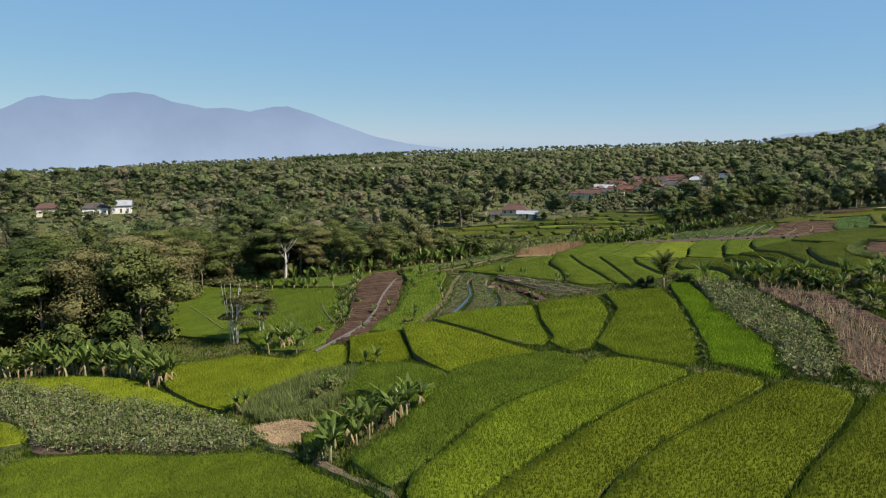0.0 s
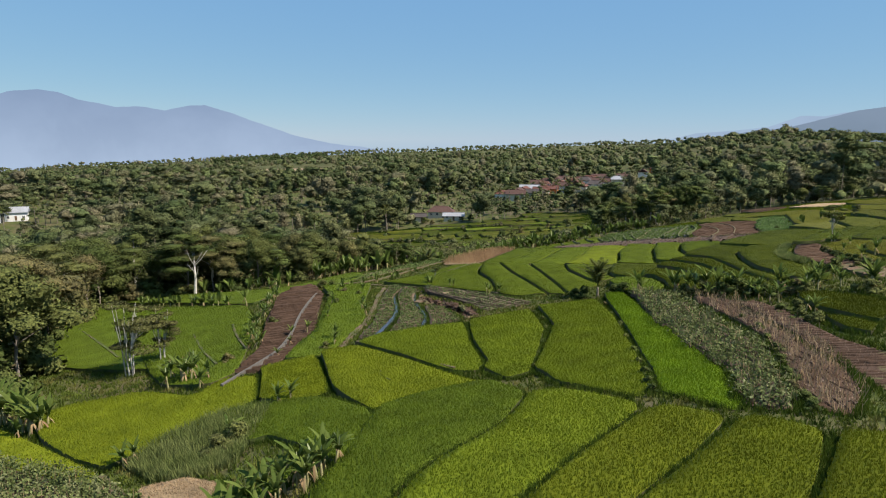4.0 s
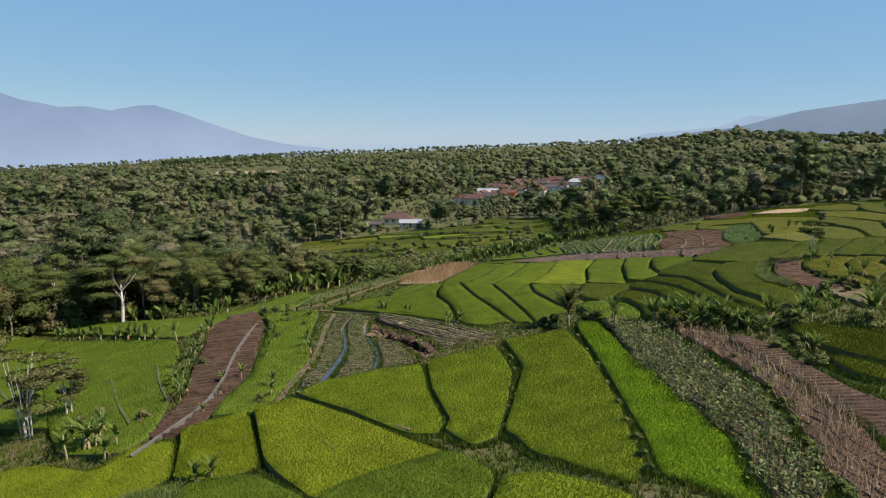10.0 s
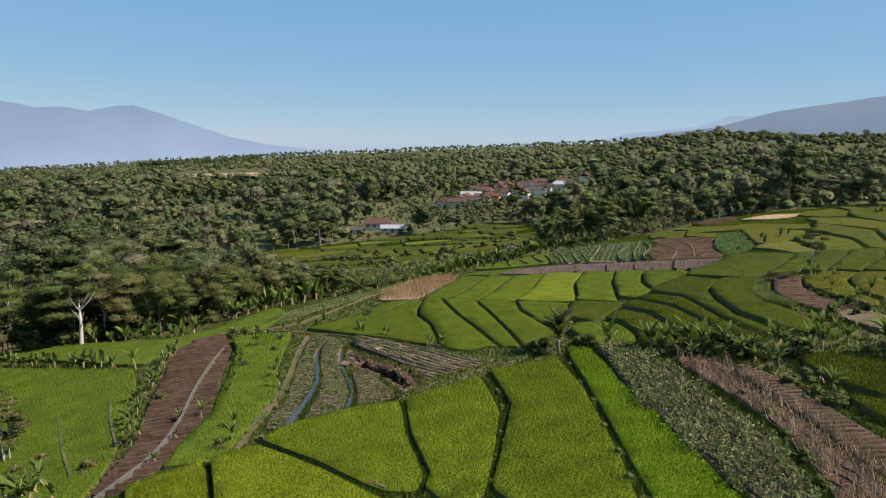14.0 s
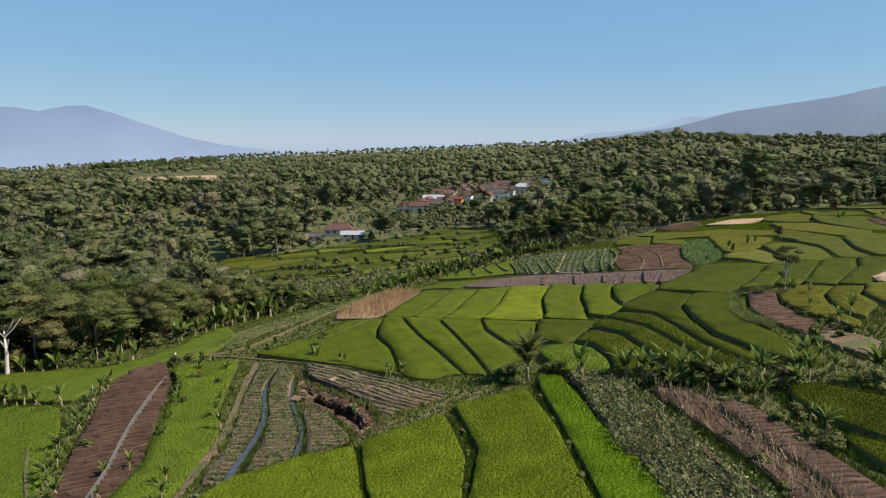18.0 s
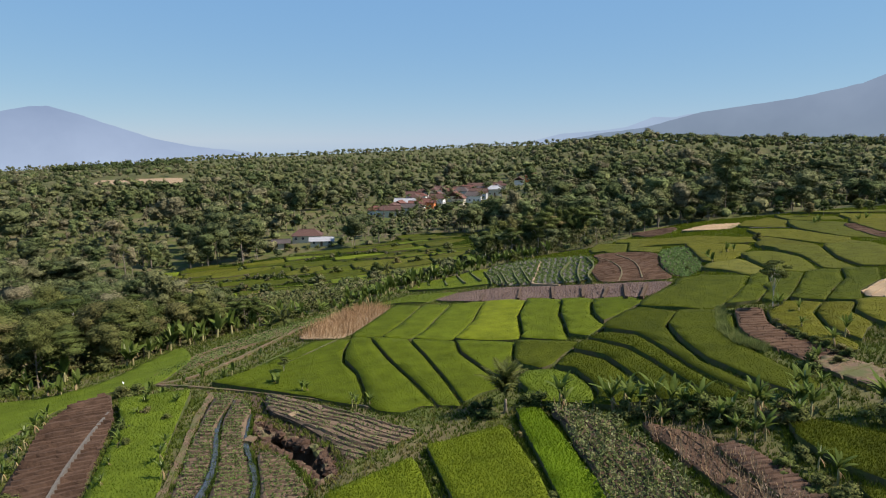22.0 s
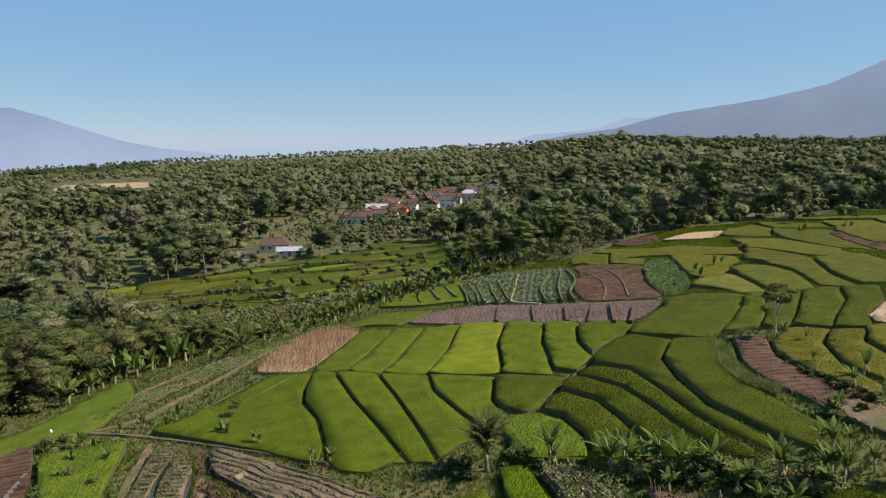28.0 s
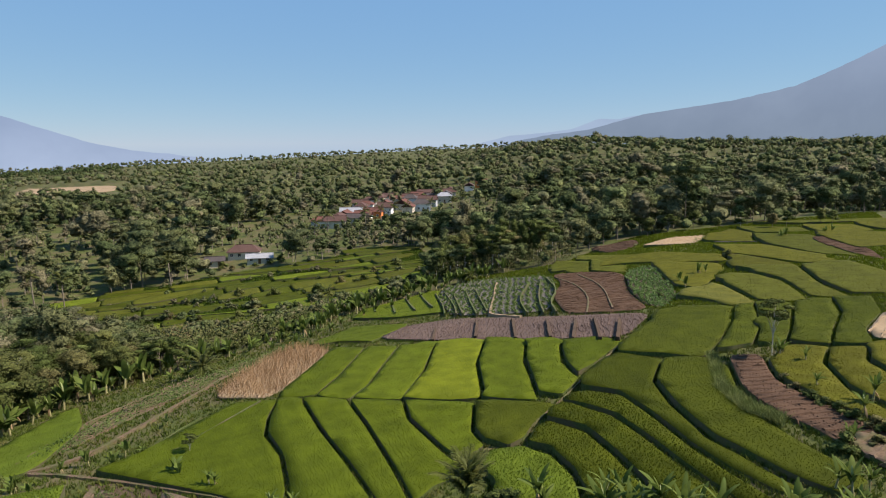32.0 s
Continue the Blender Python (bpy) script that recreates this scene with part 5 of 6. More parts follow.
def range_of_hills(label, dist, mat, rough, *profile):
    """A mountain ridge seen far off: azimuth and elevation in degrees along its crest, with gullied slopes below."""
    az = np.arange(profile[0][0], profile[-1][0], 0.12)
    el = np.interp(az, [p[0] for p in profile], [p[1] for p in profile])
    el = el + rough * np.array([noise.fractal(Vector((a * 0.8, dist, 0)), 1.0, 2.0, 5) for a in az])
    rows = []
    for i, s in enumerate(np.linspace(0, 1, 9)):
        d = dist - 500 * s
        wob = np.array([noise.fractal(Vector((a * 0.9, s * 2.0, dist)), 1.0, 2.0, 4) for a in az]) * 90 * math.sin(math.pi * s)
        top = 22 + dist * np.tan(np.radians(el))
        rows.append(np.stack([(d + wob) * np.sin(np.radians(az)), (d + wob) * np.cos(np.radians(az)), top * (1 - s) + s * -260], -1))
    v = np.concatenate(rows)
    m = len(az)
    f = np.array([(j * m + i, (j + 1) * m + i, (j + 1) * m + i + 1, j * m + i + 1) for j in range(8) for i in range(m - 1)])
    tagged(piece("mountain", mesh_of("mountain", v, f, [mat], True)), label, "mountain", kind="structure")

HAZE_BLUE = haze("hazy_blue_mountain_glow", (0.25, 0.33, 0.44), (0.135, 0.2, 0.31), -120, 420)
HAZE_GREEN = haze("hazy_grey_green_mountain_glow", (0.13, 0.18, 0.235), (0.18, 0.245, 0.34), -20, 600)
HAZE_PALE = haze("pale_far_ridge_glow", (0.24, 0.32, 0.42), (0.22, 0.31, 0.42), -20, 300)
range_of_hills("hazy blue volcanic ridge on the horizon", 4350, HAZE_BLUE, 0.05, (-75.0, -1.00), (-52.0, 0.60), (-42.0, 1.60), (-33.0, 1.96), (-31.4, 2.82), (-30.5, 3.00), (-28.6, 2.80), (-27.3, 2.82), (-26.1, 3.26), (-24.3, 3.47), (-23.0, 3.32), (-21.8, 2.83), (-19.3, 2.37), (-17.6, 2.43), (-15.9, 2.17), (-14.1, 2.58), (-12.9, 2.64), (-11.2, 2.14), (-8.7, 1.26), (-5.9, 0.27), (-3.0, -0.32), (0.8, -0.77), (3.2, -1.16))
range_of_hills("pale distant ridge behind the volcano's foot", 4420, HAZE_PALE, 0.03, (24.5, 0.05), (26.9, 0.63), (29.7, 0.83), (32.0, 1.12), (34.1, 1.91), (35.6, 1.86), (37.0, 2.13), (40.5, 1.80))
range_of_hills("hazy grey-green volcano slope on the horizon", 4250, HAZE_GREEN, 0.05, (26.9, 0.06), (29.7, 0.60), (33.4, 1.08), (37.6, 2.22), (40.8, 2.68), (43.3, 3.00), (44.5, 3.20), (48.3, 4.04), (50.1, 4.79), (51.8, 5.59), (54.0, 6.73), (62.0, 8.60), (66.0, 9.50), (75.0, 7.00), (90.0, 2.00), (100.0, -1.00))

# ---- bananas and palms ----
def leaf_blade(length, width, start, turn, fold=0.3, cuts=7):
    """A long leaf with a folded midrib that leaves the stem at an angle and bows over, along +x."""
    v, f, x, z = [], [], 0.0, 0.0
    for i in range(cuts + 1):
        s = i / cuts
        w = width / 2 * (0.1 if s < 0.12 else math.sin(math.pi * min(0.97, 0.12 + 0.86 * s)) ** 0.55)
        v += [(x, -w, z - fold * w), (x, 0, z), (x, w, z - fold * w)]
        if i:
            o = (i - 1) * 3
            f += [(o, o + 3, o + 4, o + 1), (o + 1, o + 4, o + 5, o + 2)]
        a = radians(start - turn * s)
        x, z = x + math.cos(a) * length / cuts, z + math.sin(a) * length / cuts
    return v, f


M["dry_leaf"] = leafage("dry_leaf", [(0.0, (0.20, 0.13, 0.07)), (1.0, (0.32, 0.23, 0.13))], 0, 0.2, 1.0, 0.9)
M["pale_leaf"] = leafage("pale_new_leaf", [(0.0, (0.30, 0.36, 0.16)), (1.0, (0.46, 0.50, 0.30))], 0, 0.4, 1.0, 0.4)
LEAF_MESHES = [mesh_of("leaf", *leaf_blade(*q), [M["banana"]], True) for q in ((1.7, 0.32, 84, 40), (1.8, 0.34, 78, 60), (1.6, 0.30, 88, 20), (1.7, 0.34, 70, 80))]
WIDE_LEAVES = [mesh_of("leaf", *leaf_blade(*q), [M["banana"]], True) for q in ((1.9, 0.60, 82, 50), (2.0, 0.62, 74, 70), (1.8, 0.56, 87, 30))]
DRY_LEAF = mesh_of("dry_leaf", *leaf_blade(1.1, 0.16, -35, 55), [M["dry_leaf"]], True)
NEW_LEAF = mesh_of("new_leaf", *leaf_blade(1.1, 0.2, 88, 15, 1.0), [M["pale_leaf"]], True)


def banana_model(seed, leaves):
    rng = np.random.default_rng(seed)
    ob = new("banana_plant")
    bow = rng.normal(0, 0.08, 2)
    v, f = tube([(0, 0, -0.2), (bow[0] * 0.4, bow[1] * 0.4, 0.6), (bow[0], bow[1], 1.25 if leaves > 6 else 0.8)], [0.11, 0.09, 0.05], 7)
    piece("stem", mesh_of("stem", v, f, [M["stem"]], True), ob)
    for i in range(leaves):
        lf = piece("leaf", LEAF_MESHES[int(rng.integers(0, 4))] if leaves > 6 else WIDE_LEAVES[i % 3], ob)
        lf.matrix_local = Matrix.LocRotScale((bow[0], bow[1], (0.95 if leaves > 6 else 0.5) + 0.035 * i), Euler((rng.normal(0, 0.2), rng.normal(0, 0.12), i * 2.4 + rng.normal(0, 0.35))), [rng.uniform(0.7, 1.1)] * 3)
    for i in range(2 if leaves > 6 else 1):
        lf = piece("dry_leaf", DRY_LEAF, ob, "withered brown leaf")
        lf.matrix_local = Matrix.LocRotScale((bow[0], bow[1], 1.0), Euler((0, 0, rng.uniform(0, 6.28))), [rng.uniform(0.7, 1.1)] * 3)
    lf = piece("new_leaf", NEW_LEAF, ob, "pale rolled new leaf")
    lf.matrix_local = Matrix.LocRotScale((bow[0], bow[1], 1.2), Euler((rng.normal(0, 0.1), 0, rng.uniform(0, 6.28))), [rng.uniform(0.6, 1.1)] * 3)
    tagged(ob, "banana plant with broad arching green leaves", "banana plant", "banana plants")
    return ob


BANANAS = [banana_model(s, k) for s, k in ((1, 8), (2, 9), (3, 7), (4, 8), (5, 6), (6, 6))]
USED = set()


def banana(x, y, size=1.0):
    """A banana plant; sizes about three metres."""
    i = int(RNG.integers(0, 4) if y < 112 else RNG.integers(4, 6))
    m = Matrix.LocRotScale((x, y, float(land(x, y)) + 0.05), Euler((RNG.normal(0, 0.05), RNG.normal(0, 0.05), RNG.uniform(0, 6.28))), None)
    if i not in USED:
        USED.add(i)
        ob = BANANAS[i]
        ob.matrix_world = m
    else:
        ob = copy_thing(BANANAS[i], m)
    ob.scale = [size * RNG.uniform(0.8, 1.15)] * 3
    return ob


def banana_row(count, size, spread, *points):
    """Bananas of mixed age along a line."""
    p = along(points, 0.5)
    for t in np.linspace(0, len(p) - 1, count):
        x, y = p[int(t)] + RNG.normal(0, spread, 2)
        banana(float(x), float(y), size * float(RNG.uniform(0.7, 1.15)))


def frond_mesh(length, seed, pairs=30):
    rng = np.random.default_rng(seed)
    v, f = [], []
    def spine(s):
        return Vector((length * (s - 0.15 * s * s), 0, length * (0.42 * s - 0.62 * s * s)))
    for i in range(8):
        p, q = spine(i / 8), spine((i + 1) / 8)
        o = len(v)
        w = 0.045 * (1 - i / 9)
        v += [(p.x, -w, p.z), (p.x, w, p.z), (q.x, w * 0.85, q.z), (q.x, -w * 0.85, q.z)]
        f.append((o, o + 1, o + 2, o + 3))
    for i in range(pairs):
        s = 0.14 + 0.85 * i / pairs
        p = spine(s)
        ln = length * 0.17 * math.sin(math.pi * (0.12 + 0.82 * s)) + 0.05
        for side in (-1, 1):
            dx, dz = ln * rng.uniform(0.3, 0.6), -ln * rng.uniform(0.35, 0.9)
            o = len(v)
            v += [(p.x - 0.015, 0, p.z), (p.x + 0.025, 0, p.z), (p.x + dx + 0.01, side * ln * 0.75, p.z + dz), (p.x + dx * 0.5, side * ln * 0.5, p.z + dz * 0.35)]
            f += [(o, o + 1, o + 2, o + 3)]
    return mesh_of("frond", v, f, [M["palm"]])


FRONDS = [frond_mesh(2.6, s) for s in (1, 2, 3)]


def palm(x, y, trunk, spread=1.0, fronds=18, first=1.3, last=-0.5, label="coconut palm with feathery drooping fronds"):
    ob = new("palm_tree")
    ob.location = (x, y, float(land(x, y)))
    rng = np.random.default_rng(int(abs(x * 7 + y)))
    lean = rng.normal(0, 0.03 * trunk, 2)
    v, f = tube([(0, 0, -0.2), (lean[0] * 0.2, lean[1] * 0.2, trunk * 0.35), (lean[0] * 0.6, lean[1] * 0.6, trunk * 0.7), (lean[0], lean[1], trunk)], [0.24, 0.17, 0.15, 0.14], 8)
    piece("trunk", mesh_of("trunk", v, f, [M["bark"]], True), ob)
    for i in range(fronds):
        fr = piece("frond", FRONDS[i % 3], ob)
        up = first - (first - last) * (i / fronds) + rng.normal(0, 0.08)
        fr.matrix_local = Matrix.LocRotScale((lean[0], lean[1], trunk + 0.15), Euler((rng.normal(0, 0.15), -up, i * 2.399)), [spread * rng.uniform(0.85, 1.1)] * 3)
    return tagged(ob, label, "palm tree", "palms")

banana(-50.6, 74.4, 1.40)
banana(-47.5, 73.7, 1.40)
banana(-45.8, 73.7, 1.40)
banana(-44.1, 73.5, 1.40)
banana(-42.5, 73.6, 1.40)
banana(-40.9, 73.7, 1.40)
banana(-37.9, 73.0, 1.40)
banana(-35.4, 72.5, 1.40)
banana(-32.8, 71.1, 1.40)
banana(-30.8, 68.5, 1.40)
banana(-28.9, 66.9, 1.40)
banana(-6.9, 38.7, 1.00)
banana(-6.2, 41.2, 1.00)
banana(-5.4, 42.1, 1.00)
banana(-4.4, 43.1, 1.00)
banana(-3.8, 43.8, 1.00)
banana(-3.2, 43.5, 1.00)
banana(-2.4, 43.9, 1.00)
banana(-1.7, 45.6, 1.00)
banana(-7.7, 40.3, 0.95)
banana(-6.9, 40.7, 0.95)
banana(-10.5, 58.8, 0.95)
banana(-6.6, 64.8, 0.95)
banana(-7.7, 64.4, 0.95)
banana(-18.0, 58.0, 0.95)
banana(-18.6, 57.6, 0.95)
banana(-20.2, 74.9, 1.10)
banana(-19.3, 76.8, 1.10)
banana(-16.5, 72.8, 1.10)
banana(-18.0, 75.4, 1.10)
banana(39.2, 85.7, 1.30)
banana(40.1, 84.6, 1.30)
banana(40.8, 84.3, 1.30)
banana(42.7, 82.5, 1.30)
banana(43.7, 81.9, 1.30)
banana(44.6, 81.0, 1.30)
banana(47.8, 77.8, 1.30)
banana(47.9, 77.3, 1.30)
banana(49.9, 75.9, 1.30)
banana(50.6, 75.6, 1.30)
banana(50.6, 75.0, 1.30)
banana(54.5, 72.0, 1.30)
banana(54.8, 71.8, 1.30)
banana(36.2, 90.6, 1.30)
banana(36.4, 89.6, 1.30)
banana(44.7, 74.4, 0.80)
banana(44.2, 75.9, 0.80)
banana(45.6, 74.3, 0.80)
banana(45.1, 68.9, 0.80)
banana(44.7, 66.9, 0.80)
banana(71.6, 101.4, 0.80)
banana(71.2, 100.3, 0.80)
banana(66.2, 91.6, 0.80)
banana(63.8, 85.2, 0.80)
banana(53.1, 79.3, 0.80)
banana(54.7, 78.0, 0.80)
banana(59.0, 82.6, 0.70)
banana(59.4, 83.4, 0.70)
banana(9.3, 129.6, 0.65)
banana(5.3, 122.5, 0.65)
banana(7.3, 121.2, 0.65)
banana(1.9, 122.3, 0.65)
banana(-0.5, 121.5, 0.65)
banana(-3.9, 119.1, 0.65)
banana(-2.6, 117.0, 0.65)
banana(-39.5, 126.3, 1.00)
banana(-37.4, 124.7, 1.00)
banana(-35.6, 124.0, 1.00)
banana(-32.2, 120.8, 1.00)
banana(-28.4, 119.4, 1.00)
banana(-26.4, 116.2, 1.00)
banana(-25.5, 117.1, 1.00)
banana(-23.6, 114.0, 1.00)
banana(-18.3, 109.6, 1.00)
banana(-19.5, 129.4, 1.10)
banana(-17.7, 128.7, 1.10)
banana(-15.6, 126.7, 1.10)
banana(-14.2, 128.2, 1.10)
banana(-21.2, 129.5, 1.10)
banana(-25.6, 133.8, 1.10)
banana(-27.0, 132.4, 1.10)
banana(-30.5, 135.7, 1.10)
banana(-32.4, 136.5, 1.10)
banana(-39.7, 145.3, 1.10)
banana(-43.1, 147.0, 1.10)
banana(-47.0, 150.0, 1.10)
banana(-12.3, 85.3, 0.75)
banana(-14.3, 89.4, 0.75)
banana(-15.2, 96.0, 0.75)
banana(-14.1, 92.2, 0.75)
banana(-14.3, 97.0, 0.75)
banana(-14.2, 99.5, 0.75)
banana(-14.0, 102.1, 0.75)
banana(-14.2, 106.4, 0.75)
banana(-14.3, 110.7, 0.75)
banana(-14.6, 116.4, 0.75)
banana(-12.8, 84.3, 0.75)
banana(-4.8, 101.3, 0.60)
banana(-5.0, 97.0, 0.60)
banana(-5.0, 93.2, 0.60)
banana(-5.3, 106.8, 0.60)
banana(-4.5, 109.8, 0.60)
banana(-4.0, 113.4, 0.60)
banana(-4.0, 117.7, 0.60)
banana(-0.6, 111.8, 0.65)
banana(-0.5, 99.1, 0.65)
banana(-0.0, 92.3, 0.65)
banana(-0.6, 95.8, 0.65)
banana(-3.5, 80.2, 0.65)
banana(-3.5, 82.8, 0.65)
banana(-19.0, 77.7, 1.10)
banana(-16.2, 75.1, 1.10)
banana(-20.7, 77.7, 1.10)
banana(-19.1, 75.6, 1.10)
banana(-18.7, 78.5, 1.10)
banana(-9.1, 87.4, 0.55)
banana(-7.2, 87.8, 0.55)
banana(-9.5, 78.6, 0.55)
banana(-8.8, 83.1, 0.55)
banana(53.7, 249.7, 0.60)
banana(25.7, 164.4, 0.90)
banana(29.7, 165.3, 0.90)
banana(35.8, 176.3, 0.90)
banana(41.7, 182.8, 0.90)
banana(48.3, 189.3, 0.90)
banana(51.9, 193.0, 0.90)
banana(56.1, 193.8, 0.90)
banana(61.3, 196.9, 0.90)
banana(64.8, 198.8, 0.90)
banana(68.6, 201.2, 0.90)
banana(71.6, 201.2, 0.90)
banana(33.0, 169.8, 0.90)
banana(38.2, 177.2, 0.90)
banana(44.8, 185.6, 0.90)
palm(31.6, 93.2, 1.3, 1.75, 18, 1.55, 0.85, "young coconut palm with ragged upright fronds at a field corner")
tree(72.0, 102.0, 6.4, 10, 0.8, "slim solitary tree with a flat sparse crown on a terrace edge", "solitary trees")
tree(-27.0, 84.0, 9.5, 9, 1.05, "sparse feathery tree with several pale trunks among paddies", "solitary trees")
tree(-24.6, 88.0, 7.5, 9, 0.8, "sparse feathery tree with a pale trunk among paddies", "solitary trees")
tree(40.0, 85.0, 2.0, 7, 1.3)
tree(41.4, 83.3, 2.2, 8, 1.4)
tree(42.9, 82.0, 2.2, 7, 1.3)
tree(44.5, 80.8, 2.4, 8, 1.3)
tree(44.9, 78.7, 1.8, 7, 1.5)
tree(45.8, 77.2, 1.8, 8, 1.5)
tree(49.0, 75.9, 2.2, 7, 1.4)
tree(49.3, 74.9, 2.0, 8, 1.2)
tree(53.7, 71.2, 2.0, 7, 1.5)
tree(34.8, 91.8, 2.0, 8, 1.5)
tree(33.8, 93.0, 1.8, 7, 1.4)
tree(29.8, 93.4, 2.2, 7, 1.2)
tree(28.7, 94.0, 1.6, 8, 1.2)
tree(-10.1, 57.8, 2.4, 7, 1.2)
tree(-11.4, 56.5, 2.0, 8, 1.2)
tree(-7.6, 39.7, 1.8, 7, 1.2)
tree(58.3, 82.6, 1.9, 7, 1.3)
tree(-12.5, 94.3, 1.5, 8, 1.2)
tree(-5.2, 105.3, 1.6, 7, 1.3)
tree(-7.3, 119.8, 1.8, 8, 1.5)
tree(-5.8, 121.2, 1.6, 7, 1.5)
tree(-15.4, 80.3, 1.4, 8, 1.3)
tree(-4.4, 79.5, 1.0, 7, 1.5)
tree(43.0, 69.9, 1.3, 8, 1.5)
tree(43.2, 66.9, 1.5, 7, 1.5)
tree(43.7, 65.0, 1.4, 8, 1.5)
tree(45.2, 70.7, 1.4, 7, 1.5)
tree(-21.0, 85.9, 1.2, 8, 1.4)
tree(-22.4, 84.3, 1.4, 7, 1.4)
tree(11.7, 118.2, 2.4, 10, 0.9, "small sapling with a thin flat crown in a paddy", "solitary trees")
tree(-1.1, 106.5, 1.2, 8, 1.2)
tree(-4.3, 101.1, 1.3, 7, 1.2)
tree(-3.2, 109.6, 1.4, 8, 1.2)
palm(-18.8, 249.9, 9.0, 1.3)
palm(-27.7, 259.9, 9.5, 1.2)
palm(13.9, 156.5, 1.2, 1.7)
palm(44.7, 210.3, 4.0, 1.2)
palm(7.6, 271.7, 8.0, 1.3)
palm(-0.8, 276.7, 9.0, 1.3)
palm(80.1, 202.9, 1.0, 1.0)

for x, y in ((96, 338), (104, 345), (112, 350), (88, 336), (126, 356), (140, 362), (70, 332), (-150, 300), (-160, 306), (-146, 318), (150, 372), (60, 310)):
    palm(x, y, 9.5, 1.5, 14)
tree(39.0, 70.4, 0.9, 7, 1.5, "low weedy shrub in a field ditch", "ditch weeds")
tree(38.1, 66.1, 1.0, 8, 1.5, "low weedy shrub in a field ditch", "ditch weeds")
tree(36.5, 61.9, 1.1, 7, 1.5, "low weedy shrub in a field ditch", "ditch weeds")
tree(35.1, 58.6, 1.1, 8, 1.5, "low weedy shrub in a field ditch", "ditch weeds")
tree(33.1, 54.8, 1.2, 7, 1.5, "low weedy shrub in a field ditch", "ditch weeds")
tree(31.2, 51.2, 1.2, 8, 1.5, "low weedy shrub in a field ditch", "ditch weeds")
tree(29.8, 48.2, 1.1, 7, 1.5, "low weedy shrub in a field ditch", "ditch weeds")
tree(29.1, 46.1, 1.0, 8, 1.5, "low weedy shrub in a field ditch", "ditch weeds")
tree(28.6, 44.5, 0.9, 7, 1.5, "low weedy shrub in a field ditch", "ditch weeds")
tree(30.2, 86.7, 0.7, 8, 1.5, "low weedy shrub in a field ditch", "ditch weeds")
tree(28.9, 80.7, 0.7, 7, 1.5, "low weedy shrub in a field ditch", "ditch weeds")
tree(27.9, 75.4, 0.8, 8, 1.5, "low weedy shrub in a field ditch", "ditch weeds")
tree(26.5, 70.0, 0.8, 7, 1.5, "low weedy shrub in a field ditch", "ditch weeds")
tree(25.2, 65.2, 0.8, 8, 1.5, "low weedy shrub in a field ditch", "ditch weeds")
tree(24.0, 61.0, 0.8, 7, 1.5, "low weedy shrub in a field ditch", "ditch weeds")
tree(23.0, 57.3, 0.8, 8, 1.5, "low weedy shrub in a field ditch", "ditch weeds")
tree(22.0, 54.1, 0.8, 7, 1.5, "low weedy shrub in a field ditch", "ditch weeds")
tree(21.2, 51.6, 0.7, 8, 1.5, "low weedy shrub in a field ditch", "ditch weeds")
tree(20.9, 85.5, 0.5, 7, 1.5, "low weedy shrub in a field ditch", "ditch weeds")
tree(20.8, 81.7, 0.6, 8, 1.5, "low weedy shrub in a field ditch", "ditch weeds")
tree(20.1, 77.7, 0.6, 7, 1.5, "low weedy shrub in a field ditch", "ditch weeds")
tree(18.5, 72.6, 0.6, 8, 1.5, "low weedy shrub in a field ditch", "ditch weeds")
tree(17.0, 68.7, 0.6, 7, 1.5, "low weedy shrub in a field ditch", "ditch weeds")
tree(15.7, 64.9, 0.5, 8, 1.5, "low weedy shrub in a field ditch", "ditch weeds")
tree(-3.0, 247.3, 2.2, 7, 1.2)
tree(12.3, 242.4, 2.0, 8, 1.2)
tree(8.1, 228.1, 2.6, 7, 1.2)
tree(26.0, 244.8, 3.0, 8, 1.2)
tree(29.0, 228.0, 3.5, 7, 1.2)
tree(34.8, 238.9, 3.0, 8, 1.2)
tree(37.7, 217.2, 3.0, 7, 1.2)
tree(45.9, 230.1, 4.0, 8, 1.2)
tree(54.5, 239.9, 3.0, 7, 1.2)
tree(60.9, 238.5, 2.5, 8, 1.2)
tree(23.9, 217.4, 3.0, 7, 1.2)
tree(17.8, 201.2, 2.5, 8, 1.2)
tree(24.5, 194.5, 3.0, 7, 1.2)
tree(29.6, 196.8, 2.5, 8, 1.2)
tree(34.3, 195.3, 2.5, 7, 1.2)
tree(18.9, 178.2, 2.0, 8, 1.2)
tree(-5.5, 235.5, 2.6, 7, 1.2)
tree(-11.3, 229.3, 3.0, 8, 1.2)
tree(14.7, 220.6, 2.5, 7, 1.2)
tree(1.8, 222.4, 2.8, 8, 1.2)
tree(40.5, 201.5, 2.2, 7, 1.2)
tree(46.1, 208.8, 2.2, 8, 1.2)
tree(66.9, 247.6, 2.5, 7, 1.2)
tree(75.1, 250.2, 3.0, 8, 1.2)
tree(29.5, 178.2, 2.2, 7, 1.2)
tree(52.0, 215.7, 2.0, 8, 1.2)
banana(33.3, 181.6, 0.95)
banana(37.8, 190.3, 0.95)
banana(40.5, 191.4, 0.95)
banana(43.6, 197.3, 0.95)
banana(46.0, 199.2, 0.95)
banana(48.4, 203.3, 0.95)
banana(50.5, 203.5, 0.95)
banana(53.8, 206.2, 0.95)
banana(53.0, 199.8, 0.95)
banana(56.9, 204.9, 0.95)
banana(59.8, 205.9, 0.95)
banana(62.4, 207.1, 0.95)
banana(61.9, 202.3, 0.95)
banana(66.0, 206.6, 0.95)
banana(68.4, 206.9, 0.95)
banana(68.2, 202.1, 0.95)
banana(71.7, 205.4, 0.95)
banana(75.1, 206.2, 0.95)
banana(79.0, 205.9, 0.95)
